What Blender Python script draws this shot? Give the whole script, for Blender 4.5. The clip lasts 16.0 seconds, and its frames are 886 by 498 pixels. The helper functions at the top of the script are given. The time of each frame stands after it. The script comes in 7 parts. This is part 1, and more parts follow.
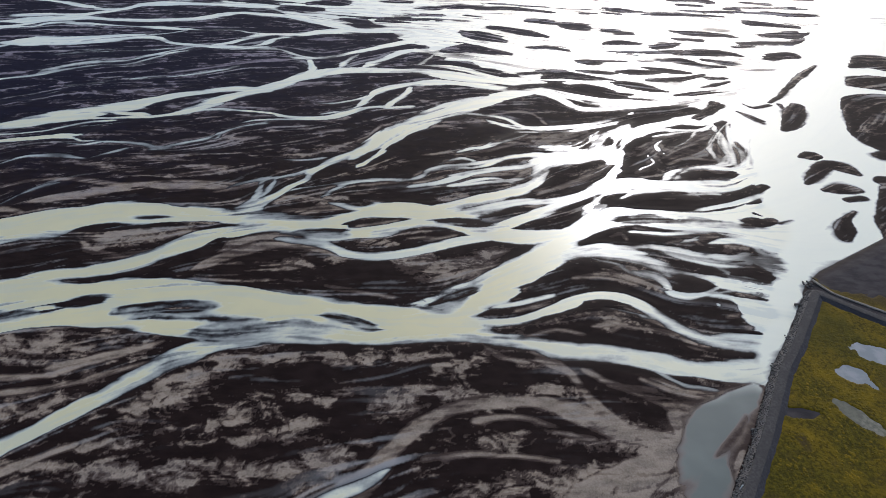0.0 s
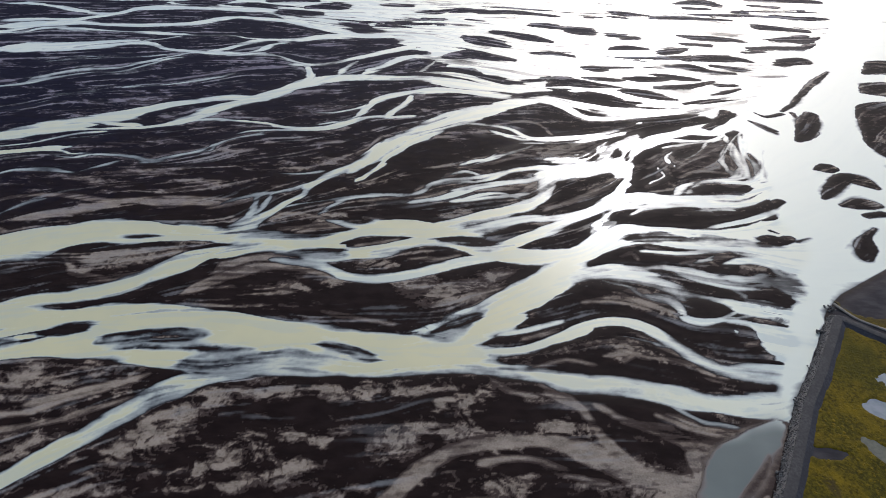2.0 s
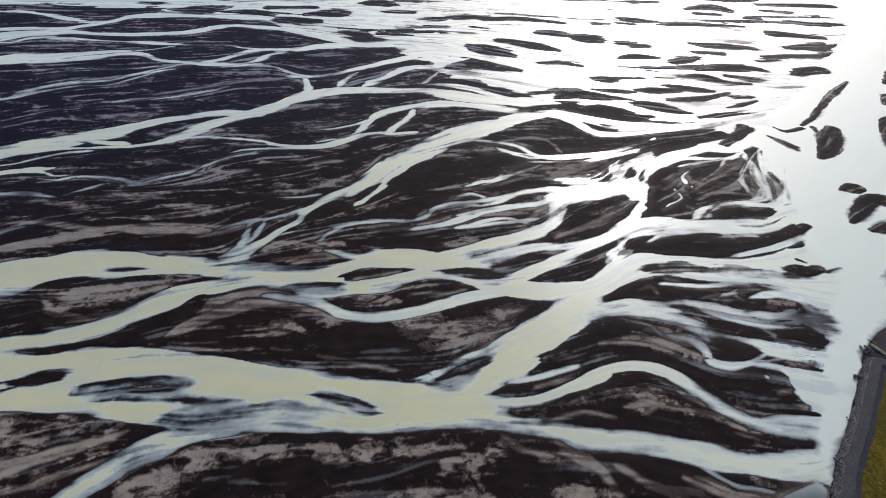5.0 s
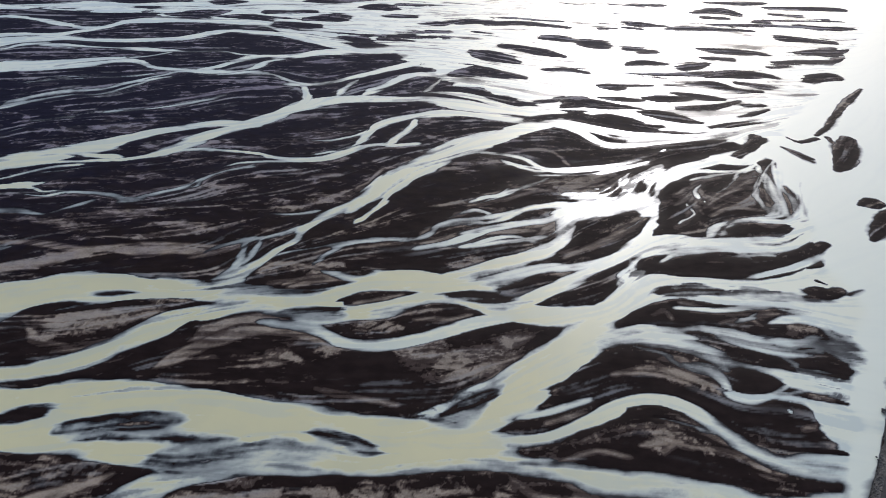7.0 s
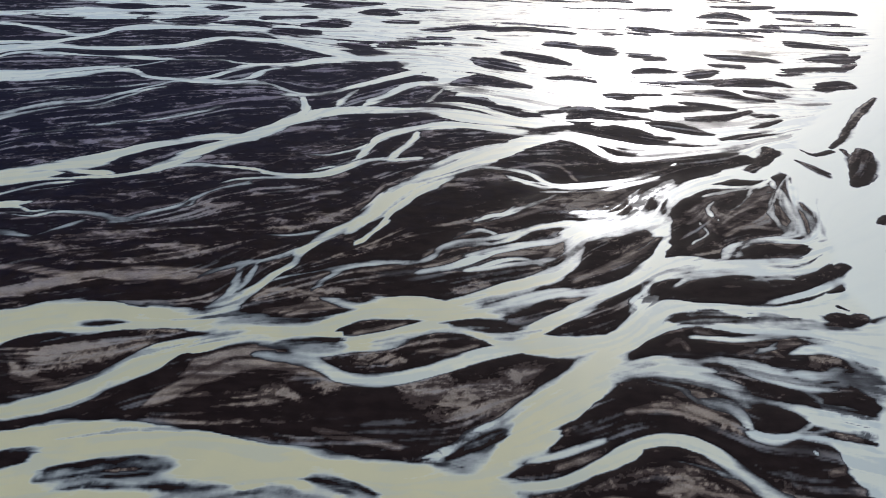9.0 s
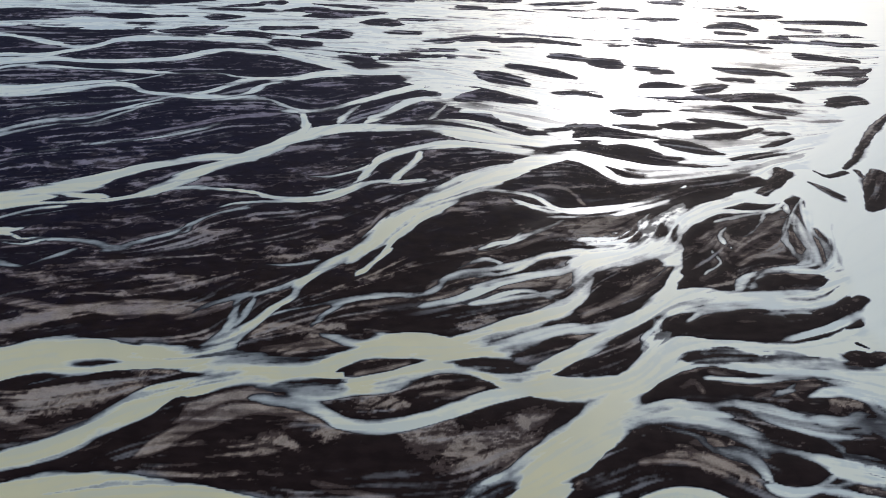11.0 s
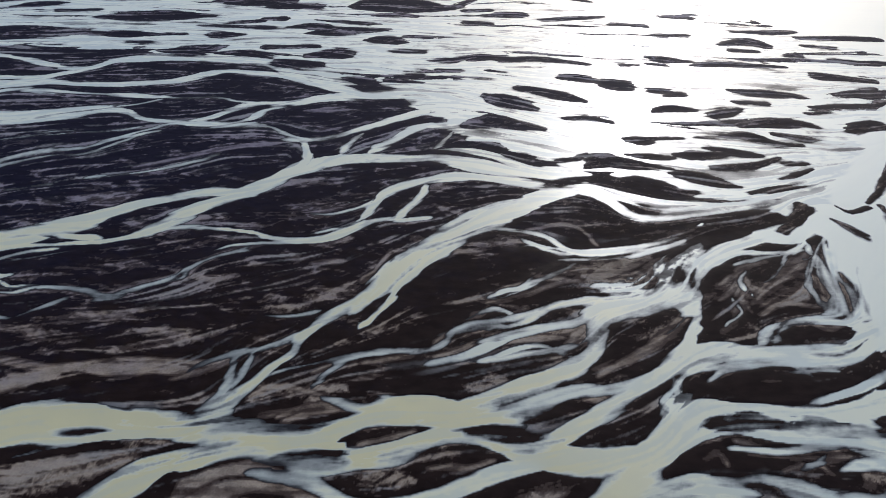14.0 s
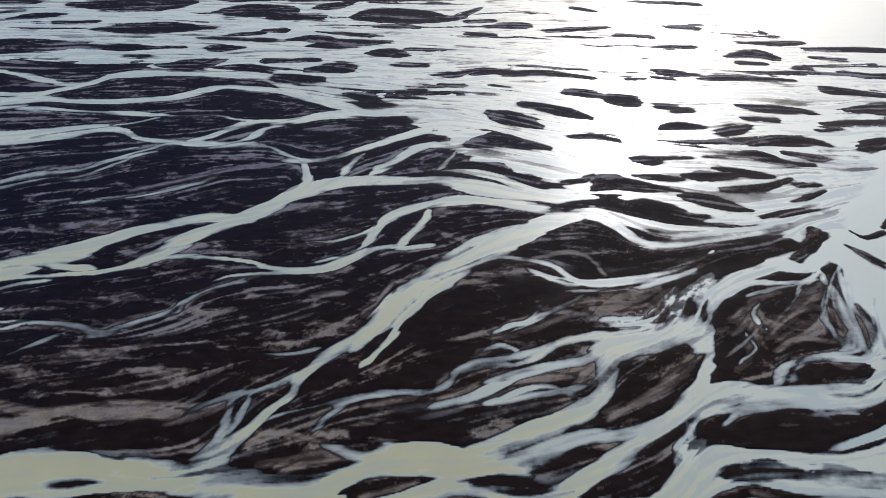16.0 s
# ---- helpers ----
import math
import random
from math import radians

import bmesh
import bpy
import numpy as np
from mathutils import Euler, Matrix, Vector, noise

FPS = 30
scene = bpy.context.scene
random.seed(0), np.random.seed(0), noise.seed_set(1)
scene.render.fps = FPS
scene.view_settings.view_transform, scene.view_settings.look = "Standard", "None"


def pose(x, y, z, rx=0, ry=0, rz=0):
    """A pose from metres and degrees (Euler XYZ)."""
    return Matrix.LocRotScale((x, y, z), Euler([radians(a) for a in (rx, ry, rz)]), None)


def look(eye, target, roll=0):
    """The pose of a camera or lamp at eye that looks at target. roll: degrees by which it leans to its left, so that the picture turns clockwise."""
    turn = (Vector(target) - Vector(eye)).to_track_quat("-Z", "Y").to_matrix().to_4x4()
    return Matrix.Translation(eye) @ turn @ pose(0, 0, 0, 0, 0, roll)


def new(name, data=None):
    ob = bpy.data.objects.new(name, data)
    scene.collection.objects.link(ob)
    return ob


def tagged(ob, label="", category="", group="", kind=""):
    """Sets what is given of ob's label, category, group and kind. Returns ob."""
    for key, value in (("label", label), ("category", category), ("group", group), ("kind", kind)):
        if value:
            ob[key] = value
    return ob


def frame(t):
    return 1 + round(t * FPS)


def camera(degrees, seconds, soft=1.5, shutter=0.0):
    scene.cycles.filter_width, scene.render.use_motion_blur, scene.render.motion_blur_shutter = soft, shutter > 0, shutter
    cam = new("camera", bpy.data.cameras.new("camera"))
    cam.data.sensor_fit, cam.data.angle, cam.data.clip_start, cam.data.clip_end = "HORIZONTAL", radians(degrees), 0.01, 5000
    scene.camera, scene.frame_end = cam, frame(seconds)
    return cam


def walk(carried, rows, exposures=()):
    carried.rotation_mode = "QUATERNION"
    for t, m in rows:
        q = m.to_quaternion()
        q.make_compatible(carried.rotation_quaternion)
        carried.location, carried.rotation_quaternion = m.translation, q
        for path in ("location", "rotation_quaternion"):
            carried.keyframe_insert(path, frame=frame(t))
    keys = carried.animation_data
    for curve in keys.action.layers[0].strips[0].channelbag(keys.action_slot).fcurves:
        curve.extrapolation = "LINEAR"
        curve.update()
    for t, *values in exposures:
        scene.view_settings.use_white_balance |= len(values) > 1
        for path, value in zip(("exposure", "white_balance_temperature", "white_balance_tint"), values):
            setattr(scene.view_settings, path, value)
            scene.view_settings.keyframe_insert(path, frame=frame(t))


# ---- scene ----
cam = camera(73.7, 16.0, soft=0.7)
# seconds, eye in metres, turn in degrees (Euler XYZ)
PATH = [
    (0, 0.00, 0.00, 120.00, 52.718, -2.257, -0.000),
    (0.5, -0.17, 2.90, 120.23, 52.674, -2.242, 0.033),
    (1, -0.27, 5.93, 120.19, 52.634, -2.221, 0.047),
    (1.5, -0.38, 8.76, 120.12, 52.623, -2.226, 0.071),
    (2, -0.57, 11.63, 120.08, 52.638, -2.212, 0.079),
    (2.5, -0.74, 14.49, 120.08, 52.647, -2.211, 0.066),
    (3, -0.94, 17.38, 119.98, 52.667, -2.189, 0.068),
    (3.5, -1.04, 20.19, 120.01, 52.666, -2.155, 0.090),
    (4, -1.18, 23.02, 120.17, 52.635, -2.095, 0.112),
    (6.5, -2.38, 37.03, 120.71, 52.482, -2.006, 0.206),
    (7, -2.58, 39.76, 120.85, 52.467, -1.983, 0.230),
    (7.5, -2.74, 42.59, 121.01, 52.443, -1.965, 0.253),
    (8, -3.02, 45.42, 121.09, 52.410, -1.938, 0.250),
    (8.5, -3.37, 48.19, 121.46, 52.377, -1.939, 0.235),
    (9, -3.91, 51.35, 122.05, 52.349, -1.929, 0.216),
    (11.5, -5.73, 65.99, 127.54, 52.181, -1.989, 0.348),
    (12, -6.19, 68.97, 128.60, 52.166, -1.973, 0.365),
    (12.5, -6.49, 71.85, 129.77, 52.141, -1.969, 0.399),
    (13, -6.60, 74.73, 131.09, 52.119, -1.950, 0.488),
    (13.5, -6.81, 77.69, 132.29, 52.094, -1.889, 0.583),
    (14, -6.91, 80.67, 133.74, 52.033, -1.832, 0.642),
    (14.5, -6.96, 83.77, 135.05, 51.974, -1.774, 0.685),
    (15, -7.22, 86.77, 136.35, 51.946, -1.741, 0.716),
    (15.5, -7.55, 89.63, 137.53, 51.954, -1.719, 0.743),
    (16, -7.87, 92.50, 138.54, 51.972, -1.701, 0.750),
]
walk(cam, [(t, pose(x, y, z, rx, ry, rz)) for t, x, y, z, rx, ry, rz in PATH], exposures=[(0.0, -0.46, 6180, 13.0), (8.0, -0.56, 6180, 13.0), (12.0, -0.66, 6150, 13.0), (16.0, -0.74, 6130, 13.0)])


# ---- sky and sun: thin high cloud, the sun ahead and to the right ----
SUN_EL, SUN_AZ = radians(25.0), radians(19.0)
world = bpy.data.worlds.new("sky")
scene.world = world
world.use_nodes = True
wn = world.node_tree
sky = wn.nodes.new("ShaderNodeTexSky")
sky.sky_type, sky.sun_disc = "NISHITA", False
sky.sun_elevation, sky.sun_rotation = SUN_EL, SUN_AZ
sky.air_density, sky.dust_density, sky.ozone_density = 1.0, 3.6, 2.0
veil = wn.nodes.new("ShaderNodeMix")
veil.data_type, veil.blend_type = "RGBA", "ADD"
veil.inputs[0].default_value, veil.inputs[7].default_value = 1.0, (1.8, 2.05, 2.5, 1)
wn.links.new(sky.outputs[0], veil.inputs[6])
wn.links.new(veil.outputs[2], wn.nodes["Background"].inputs[0])
wn.nodes["Background"].inputs[1].default_value = 0.15
sun = new("sun", bpy.data.lights.new("sun", "SUN"))
sun.data.energy, sun.data.angle, sun.data.color = 1.7, radians(3.5), (1.0, 0.97, 0.94)
sun.matrix_world = look((0, 0, 300), Vector((0, 0, 300)) - Vector((math.sin(SUN_AZ) * math.cos(SUN_EL), math.cos(SUN_AZ) * math.cos(SUN_EL), math.sin(SUN_EL))))


# ---- materials ----
def material(name):
    m = bpy.data.materials.new(name)
    m.use_nodes = True
    n = m.node_tree.nodes
    return m, n, m.node_tree.links, n["Principled BSDF"]


def attr(n, name):
    a = n.new("ShaderNodeAttribute")
    a.attribute_name = name
    return a.outputs["Fac"]


def rgb(n, c):
    a = n.new("ShaderNodeRGB")
    a.outputs[0].default_value = (*c, 1)
    return a.outputs[0]


def mix(n, l, fac, a, b):
    m = n.new("ShaderNodeMix")
    m.data_type = "RGBA"
    for sock, v in ((m.inputs[0], fac), (m.inputs[6], a), (m.inputs[7], b)):
        if isinstance(v, (int, float)):
            sock.default_value = v
        elif isinstance(v, tuple):
            sock.default_value = (*v, 1)
        else:
            l.new(v, sock)
    return m.outputs[2]


def calc(n, l, op, a, b=0.0, c=0.0):
    m = n.new("ShaderNodeMath")
    m.operation = op
    for i, v in enumerate((a, b, c)):
        if isinstance(v, (int, float)):
            m.inputs[i].default_value = v
        else:
            l.new(v, m.inputs[i])
    return m.outputs[0]


def step(n, l, v, lo, hi):
    m = n.new("ShaderNodeMapRange")
    m.interpolation_type = "SMOOTHSTEP"
    l.new(v, m.inputs[0])
    m.inputs[1].default_value, m.inputs[2].default_value = lo, hi
    return m.outputs[0]


def grain(n, l, scale, stretch=(1, 1, 1), detail=4.0, rough=0.55):
    co = n.new("ShaderNodeTexCoord")
    mp = n.new("ShaderNodeMapping")
    mp.inputs["Scale"].default_value = stretch
    l.new(co.outputs["Object"], mp.inputs[0])
    t = n.new("ShaderNodeTexNoise")
    t.inputs["Scale"].default_value, t.inputs["Detail"].default_value, t.inputs["Roughness"].default_value = scale, detail, rough
    l.new(mp.outputs[0], t.inputs["Vector"])
    return t.outputs[0]


def bump(n, l, b, height, strength, distance):
    m = n.new("ShaderNodeBump")
    m.inputs["Strength"].default_value, m.inputs["Distance"].default_value = strength, distance
    l.new(height, m.inputs["Height"])
    l.new(m.outputs[0], b.inputs["Normal"])


def bed_material():
    """Black volcanic sand with pale dry silt, wet near the water; dark gravel fill on the bank."""
    m, n, l, b = material("black_sand")
    fine, mid, wide = grain(n, l, 2.2), grain(n, l, 0.35, (0.5, 1, 1)), grain(n, l, 0.05, (0.5, 1, 1))
    sand = mix(n, l, step(n, l, mid, 0.3, 0.7), (0.0090, 0.0054, 0.0053), (0.0165, 0.0102, 0.0094))
    # far sand and silt have haze and sky blue mixed into their colour
    hazed = mix(n, l, step(n, l, mid, 0.3, 0.7), (0.0052, 0.0050, 0.0140), (0.0098, 0.0090, 0.0215))
    sand = mix(n, l, attr(n, "haze_tint"), sand, hazed)
    brown = mix(n, l, step(n, l, mid, 0.3, 0.7), (0.038, 0.027, 0.0230), (0.062, 0.045, 0.038))
    brown = mix(n, l, attr(n, "haze_tint"), brown, (0.036, 0.032, 0.042))
    pale = mix(n, l, step(n, l, mid, 0.3, 0.7), (0.130, 0.104, 0.082), (0.215, 0.172, 0.132))
    pale = mix(n, l, step(n, l, wide, 0.45, 0.62), pale, (0.110, 0.089, 0.077))
    pale = mix(n, l, attr(n, "haze_tint"), pale, mix(n, l, step(n, l, mid, 0.3, 0.7), (0.098, 0.087, 0.112), (0.176, 0.157, 0.190)))
    s = calc(n, l, "ADD", attr(n, "silt"), calc(n, l, "MULTIPLY_ADD", fine, 0.30, -0.15))
    s = calc(n, l, "ADD", s, calc(n, l, "MULTIPLY_ADD", mid, 0.40, -0.20))
    col = mix(n, l, step(n, l, s, 0.08, 0.36), sand, brown)
    col = mix(n, l, step(n, l, s, 0.42, 0.85), col, pale)
    col = mix(n, l, step(n, l, s, 0.80, 1.20), col, mix(n, l, attr(n, "haze_tint"), (0.335, 0.285, 0.225), (0.245, 0.225, 0.255)))
    col = mix(n, l, calc(n, l, "MULTIPLY", attr(n, "milk"), 0.85), col, (0.27, 0.275, 0.275))
    gravel = mix(n, l, step(n, l, mid, 0.35, 0.65), (0.035, 0.032, 0.034), (0.06, 0.055, 0.056))
    col = mix(n, l, attr(n, "fill"), col, gravel)
    l.new(col, b.inputs["Base Color"])
    l.new(calc(n, l, "MULTIPLY_ADD", attr(n, "dry"), 0.15, 0.58), b.inputs["Roughness"])
    b.inputs["Specular IOR Level"].default_value = 0.035
    bump(n, l, b, fine, 0.2, 0.08)
    return m


def water_material():
    """Glacier water: a thin film shows the dark bed, deep runs are thick with pale rock flour."""
    m, n, l, b = material("glacier_water")
    flow, wide = grain(n, l, 0.35, (0.35, 1, 1)), grain(n, l, 0.035)
    depth = calc(n, l, "ADD", attr(n, "depth"), calc(n, l, "MULTIPLY_ADD", flow, 0.10, -0.05))
    thin = calc(n, l, "MULTIPLY_ADD", grain(n, l, 1.1, (0.3, 1, 1), 3.0), 0.6, 0.7)
    depth = calc(n, l, "MULTIPLY", depth, thin)
    film = mix(n, l, step(n, l, depth, 0.0, 0.12), (0.016, 0.016, 0.019), (0.150, 0.166, 0.164))
    cream = mix(n, l, step(n, l, wide, 0.35, 0.65), (0.56, 0.53, 0.305), (0.505, 0.49, 0.30))
    # the pale body colour also stands for sky sheen on far water
    body = mix(n, l, calc(n, l, "MULTIPLY", step(n, l, depth, 0.12, 0.45), attr(n, "flour_less_sheen")), (0.68, 0.735, 0.635), cream)
    body = mix(n, l, calc(n, l, "MULTIPLY", step(n, l, attr(n, "flow"), 0.45, 0.9), calc(n, l, "MULTIPLY_ADD", attr(n, "flour_less_sheen"), -0.4, 0.65)), body, (0.36, 0.445, 0.445))
    milk = mix(n, l, step(n, l, depth, 0.04, 0.40), film, body)
    pool = mix(n, l, step(n, l, depth, 0.08, 0.36), (0.125, 0.107, 0.093), mix(n, l, step(n, l, wide, 0.35, 0.65), (0.072, 0.096, 0.086), (0.112, 0.136, 0.122)))
    col = mix(n, l, attr(n, "pool"), milk, pool)
    l.new(col, b.inputs["Base Color"])
    b.inputs["IOR"].default_value = 1.33
    b.inputs["Roughness"].default_value = 0.6
    l.new(calc(n, l, "MULTIPLY_ADD", step(n, l, depth, 0.0, 0.2), 0.5, 0.1), b.inputs["Specular IOR Level"])
    # a wet skin over sand shines less than open water
    l.new(calc(n, l, "MULTIPLY_ADD", step(n, l, depth, 0.0, 0.22), 0.75, 0.15), b.inputs["Coat Weight"])
    b.inputs["Coat Roughness"].default_value, b.inputs["Coat IOR"].default_value = 0.29, 1.42
    rip = grain(n, l, 1.6, (0.7, 1.2, 1), 3.0)
    bump(n, l, b, rip, 0.10, 0.12)
    return m


def plain_material(name, dark, light, scale, roughness, rel=0.3, dist=0.05, stretch=(1, 1, 1), per_object=0.0):
    m, n, l, b = material(name)
    f, w = grain(n, l, scale, stretch), grain(n, l, scale * 0.12, stretch)
    col = mix(n, l, step(n, l, f, 0.3, 0.7), dark, light)
    col = mix(n, l, calc(n, l, "MULTIPLY", step(n, l, w, 0.42, 0.62), 0.6), col, dark)
    if per_object:
        o = n.new("ShaderNodeObjectInfo")
        col = mix(n, l, calc(n, l, "MULTIPLY", o.outputs["Random"], per_object), col, tuple(0.35 * c for c in dark))
    l.new(col, b.inputs["Base Color"])
    b.inputs["Roughness"].default_value = roughness
    b.inputs["Specular IOR Level"].default_value = 0.3
    bump(n, l, b, f, rel, dist)
    return m


def meadow_material():
    m, n, l, b = material("wet_moss_and_grass")
    a, c, w = grain(n, l, 1.3, (1, 1, 1), 6.0, 0.65), grain(n, l, 0.22), grain(n, l, 0.045)
    col = mix(n, l, step(n, l, a, 0.32, 0.68), (0.0450, 0.0340, 0.0016), (0.1400, 0.0985, 0.0034))
    col = mix(n, l, step(n, l, c, 0.45, 0.72), col, (0.1680, 0.1160, 0.0042))
    col = mix(n, l, step(n, l, w, 0.5, 0.7), col, (0.0560, 0.0480, 0.0025))
    # darker moss patches, and the dimming towards the south painted in
    col = mix(n, l, attr(n, "moss_dim"), col, mix(n, l, step(n, l, a, 0.35, 0.65), (0.0278, 0.0261, 0.0017), (0.0827, 0.0661, 0.0026)))
    col = mix(n, l, attr(n, "peat"), col, (0.0522, 0.0374, 0.0104))
    l.new(col, b.inputs["Base Color"])
    b.inputs["Roughness"].default_value = 0.9
    b.inputs["Specular IOR Level"].default_value = 0.15
    bump(n, l, b, a, 0.6, 0.25)
    return m


def pond_material():
    m, n, l, b = material("still_pond_water")
    f = grain(n, l, 0.25)
    l.new(mix(n, l, step(n, l, f, 0.4, 0.65), (0.20, 0.225, 0.235), (0.27, 0.285, 0.29)), b.inputs["Base Color"])
    b.inputs["Roughness"].default_value, b.inputs["IOR"].default_value = 0.12, 1.33
    return m


BED, WATER, MEADOW, POND = bed_material(), water_material(), meadow_material(), pond_material()
STONE = plain_material("grey_basalt_stone", (0.10, 0.095, 0.088), (0.23, 0.22, 0.20), 2.0, 0.85, 0.5, 0.05, (1, 1, 1), 0.8)
RUBBLE = plain_material("stone_rubble", (0.065, 0.061, 0.056), (0.155, 0.146, 0.135), 2.6, 0.9, 0.8, 0.2)
ROAD = plain_material("packed_gravel", (0.042, 0.040, 0.039), (0.072, 0.068, 0.065), 1.6, 0.9, 0.3, 0.05)
TRACK = plain_material("pale_gravel", (0.16, 0.145, 0.12), (0.26, 0.24, 0.20), 1.2, 0.9)
MUD = plain_material("dried_pond_mud", (0.10, 0.10, 0.075), (0.20, 0.195, 0.15), 0.9, 0.8)
PAINT = plain_material("white_paint", (0.6, 0.6, 0.58), (0.8, 0.8, 0.78), 3.0, 0.6)

# ---- the plain: one sheet, fine where the flight passes, coarse out to the horizon ----
u = np.concatenate((np.linspace(-9, -1.1, 8), np.linspace(-1, 1, 970), np.linspace(1.1, 9, 8)))
v = [44.0]
while v[-1] < 690:
    v.append(v[-1] + 0.24 + 0.0016 * v[-1])
v = np.concatenate((np.linspace(-3500, -150, 6), np.arange(-130, -52, 3.0), np.arange(-52, 43.6, 0.7), np.array(v), np.geomspace(730, 4600, 9)))
GX = u[None, :] * np.maximum(72 + 0.62 * v, 85)[:, None]
GY = np.repeat(v[:, None], len(u), 1)
NV, NU = GX.shape


slopes = {}


def lattice(x, y, seed):
    """Gradient noise, about -0.7 to 0.7, period of one metre."""
    if seed not in slopes:
        ang = np.random.RandomState(seed).rand(256, 256) * 2 * np.pi
        slopes[seed] = np.cos(ang), np.sin(ang)
    gx, gy = slopes[seed]
    xi, yi = np.floor(x).astype(int), np.floor(y).astype(int)
    fx, fy = x - xi, y - yi
    sx, sy = fx * fx * (3 - 2 * fx), fy * fy * (3 - 2 * fy)

    def corner(i, j):
        a, b = (xi + i) & 255, (yi + j) & 255
        return gx[a, b] * (fx - i) + gy[a, b] * (fy - j)

    return (corner(0, 0) * (1 - sx) + corner(1, 0) * sx) * (1 - sy) + (corner(0, 1) * (1 - sx) + corner(1, 1) * sx) * sy


def fractal(x, y, seed, octaves=4, fade=1.8):
    return sum(lattice(x * 2 ** k, y * 2 ** k, seed + k) / fade ** k for k in range(octaves))


# sample places, bent a little so that no bank is a clean curve
WX = (GX + 1.0 * fractal(GX / 14, GY / 9, 11, 3) + 0.3 * lattice(GX / 3, GY / 2, 15)).ravel()
WY = (GY + 0.7 * fractal(GX / 14, GY / 7, 21, 3) + 0.2 * lattice(GX / 3.5, GY / 1.6, 25)).ravel()
edge = np.full(WX.shape, 60.0)
flour_less_sheen, strength, pool, awash_f, silt_f, ribbon_f, lively, wash_f, reach_f, dry_f, dark_f = (np.zeros(WX.shape) for _ in range(11))
# swirls that break up the rims of dry silt
SWIRL = fractal(WX / 7 + 0.8 * lattice(WX / 6, WY / 5, 95), WY / 4 + 0.8 * lattice(WX / 6, WY / 5, 97), 191, 5, 1.5)
tangents = []
# the wide reaches end in long tongues, slanting with the flow
BRAID = 9.0 * fractal((WX * 0.97 + WY * 0.25) / 60, (WY * 0.97 - WX * 0.25) / 9, 43, 3)
# depth, rock flour, still green water, streakiness
KINDS = {"deep": (0.75, 1.0, 0.0, 0.40), "broad": (0.62, 0.5, 0.0, 0.52), "wide": (1.0, 0.5, 0.0, 0.16), "stream": (0.55, 0.95, 0.0, 0.48), "shallow": (0.32, 0.6, 0.0, 0.45), "wash": (0.5, 0.5, 0.0, 1.0), "murky": (0.19, 0.0, 0.9, 0.4), "pool": (0.35, 0.0, 1.0, 0.15)}


def spans(points):
    """The stroke as short straight spans through its stations, rounded off."""
    p = np.array(points, float)
    q = np.vstack((2 * p[0] - p[1], p, 2 * p[-1] - p[-2]))
    out = []
    for i in range(1, len(q) - 2):
        for t in (0, 1 / 3, 2 / 3):
            a, b, c, d = q[i - 1:i + 3]
            out.append(0.5 * (2 * b + (c - a) * t + (2 * a - 5 * b + 4 * c - d) * t * t + (3 * b - a - 3 * c + d) * t ** 3))
    out.append(p[-1])
    out = np.array(out)
    out[:, 2] = np.maximum(out[:, 2], 0.25)
    return out


def stroke(points, reach=14.0, taper=0.0):
    """Which vertices lie near the stroke, and how far each lies outside its bank (inside: minus)."""
    if taper:
        p = np.array(points, float)
        ends = []
        for a, b in ((p[0], p[1]), (p[-1], p[-2])):
            d = (a[:2] - b[:2]) / (np.hypot(*(a[:2] - b[:2])) + 1e-6)
            ends.append((*(a[:2] + d * taper * a[2]), 0.0))
        points = [ends[0], *points, ends[1]]
    s = spans(points)
    if taper:
        s[0, 2] = s[-1, 2] = -0.2
    big = s[:, 2].max() + reach
    near = np.nonzero((WX > s[:, 0].min() - big) & (WX < s[:, 0].max() + big) & (WY > s[:, 1].min() - big) & (WY < s[:, 1].max() + big))[0]
    x, y = WX[near], WY[near]
    best = np.full(x.shape, 1e9)
    for a, b in zip(s[:-1], s[1:]):
        d = b[:2] - a[:2]
        k = np.clip(((x - a[0]) * d[0] + (y - a[1]) * d[1]) / max(d @ d, 1e-6), 0, 1)
        best = np.minimum(best, np.hypot(x - a[0] - k * d[0], y - a[1] - k * d[1]) - (a[2] + k * (b[2] - a[2])))
    return near, best, s


def channel(kind, *points):
    near, best, s = stroke(points, taper={"shallow": 3.0, "wash": 3.0, "stream": 2.2}.get(kind, 0.0))
    deep, pale, still, live = KINDS[kind]
    if kind == "broad":
        best = best + BRAID[near]
    run = near[best < edge[near]] if kind not in ("shallow", "wash") else near[(best < edge[near]) & (edge[near] > -0.3)]
    val = best[np.searchsorted(near, run)]
    edge[run], strength[run], flour_less_sheen[run], pool[run], lively[run] = val, deep, pale, still, live
    wash_f[run], reach_f[run] = kind == "wash", kind == "broad"
    d = np.diff(s[:, :2], axis=0)
    tangents.append(np.c_[(s[:-1, :2] + s[1:, :2]) / 2, d, np.minimum(s[1:, 2], 8)])


def bar(*points):
    near, best, s = stroke(points)
    edge[near] = np.maximum(edge[near], -best)
    d = np.diff(s[:, :2], axis=0)
    tangents.append(np.c_[(s[:-1, :2] + s[1:, :2]) / 2, d, np.minimum(s[1:, 2], 8)])


def awash(*points):
    near, best, s = stroke(points, taper=1.5)
    awash_f[near] = np.maximum(awash_f[near], np.clip(0.65 - (best + 1.1 * SWIRL[near]) / 2.6, 0, 1))


def silt(*points):
    near, best, s = stroke(points, taper=1.5)
    silt_f[near] = np.maximum(silt_f[near], np.clip(0.5 - best / 5.0, 0, 1))


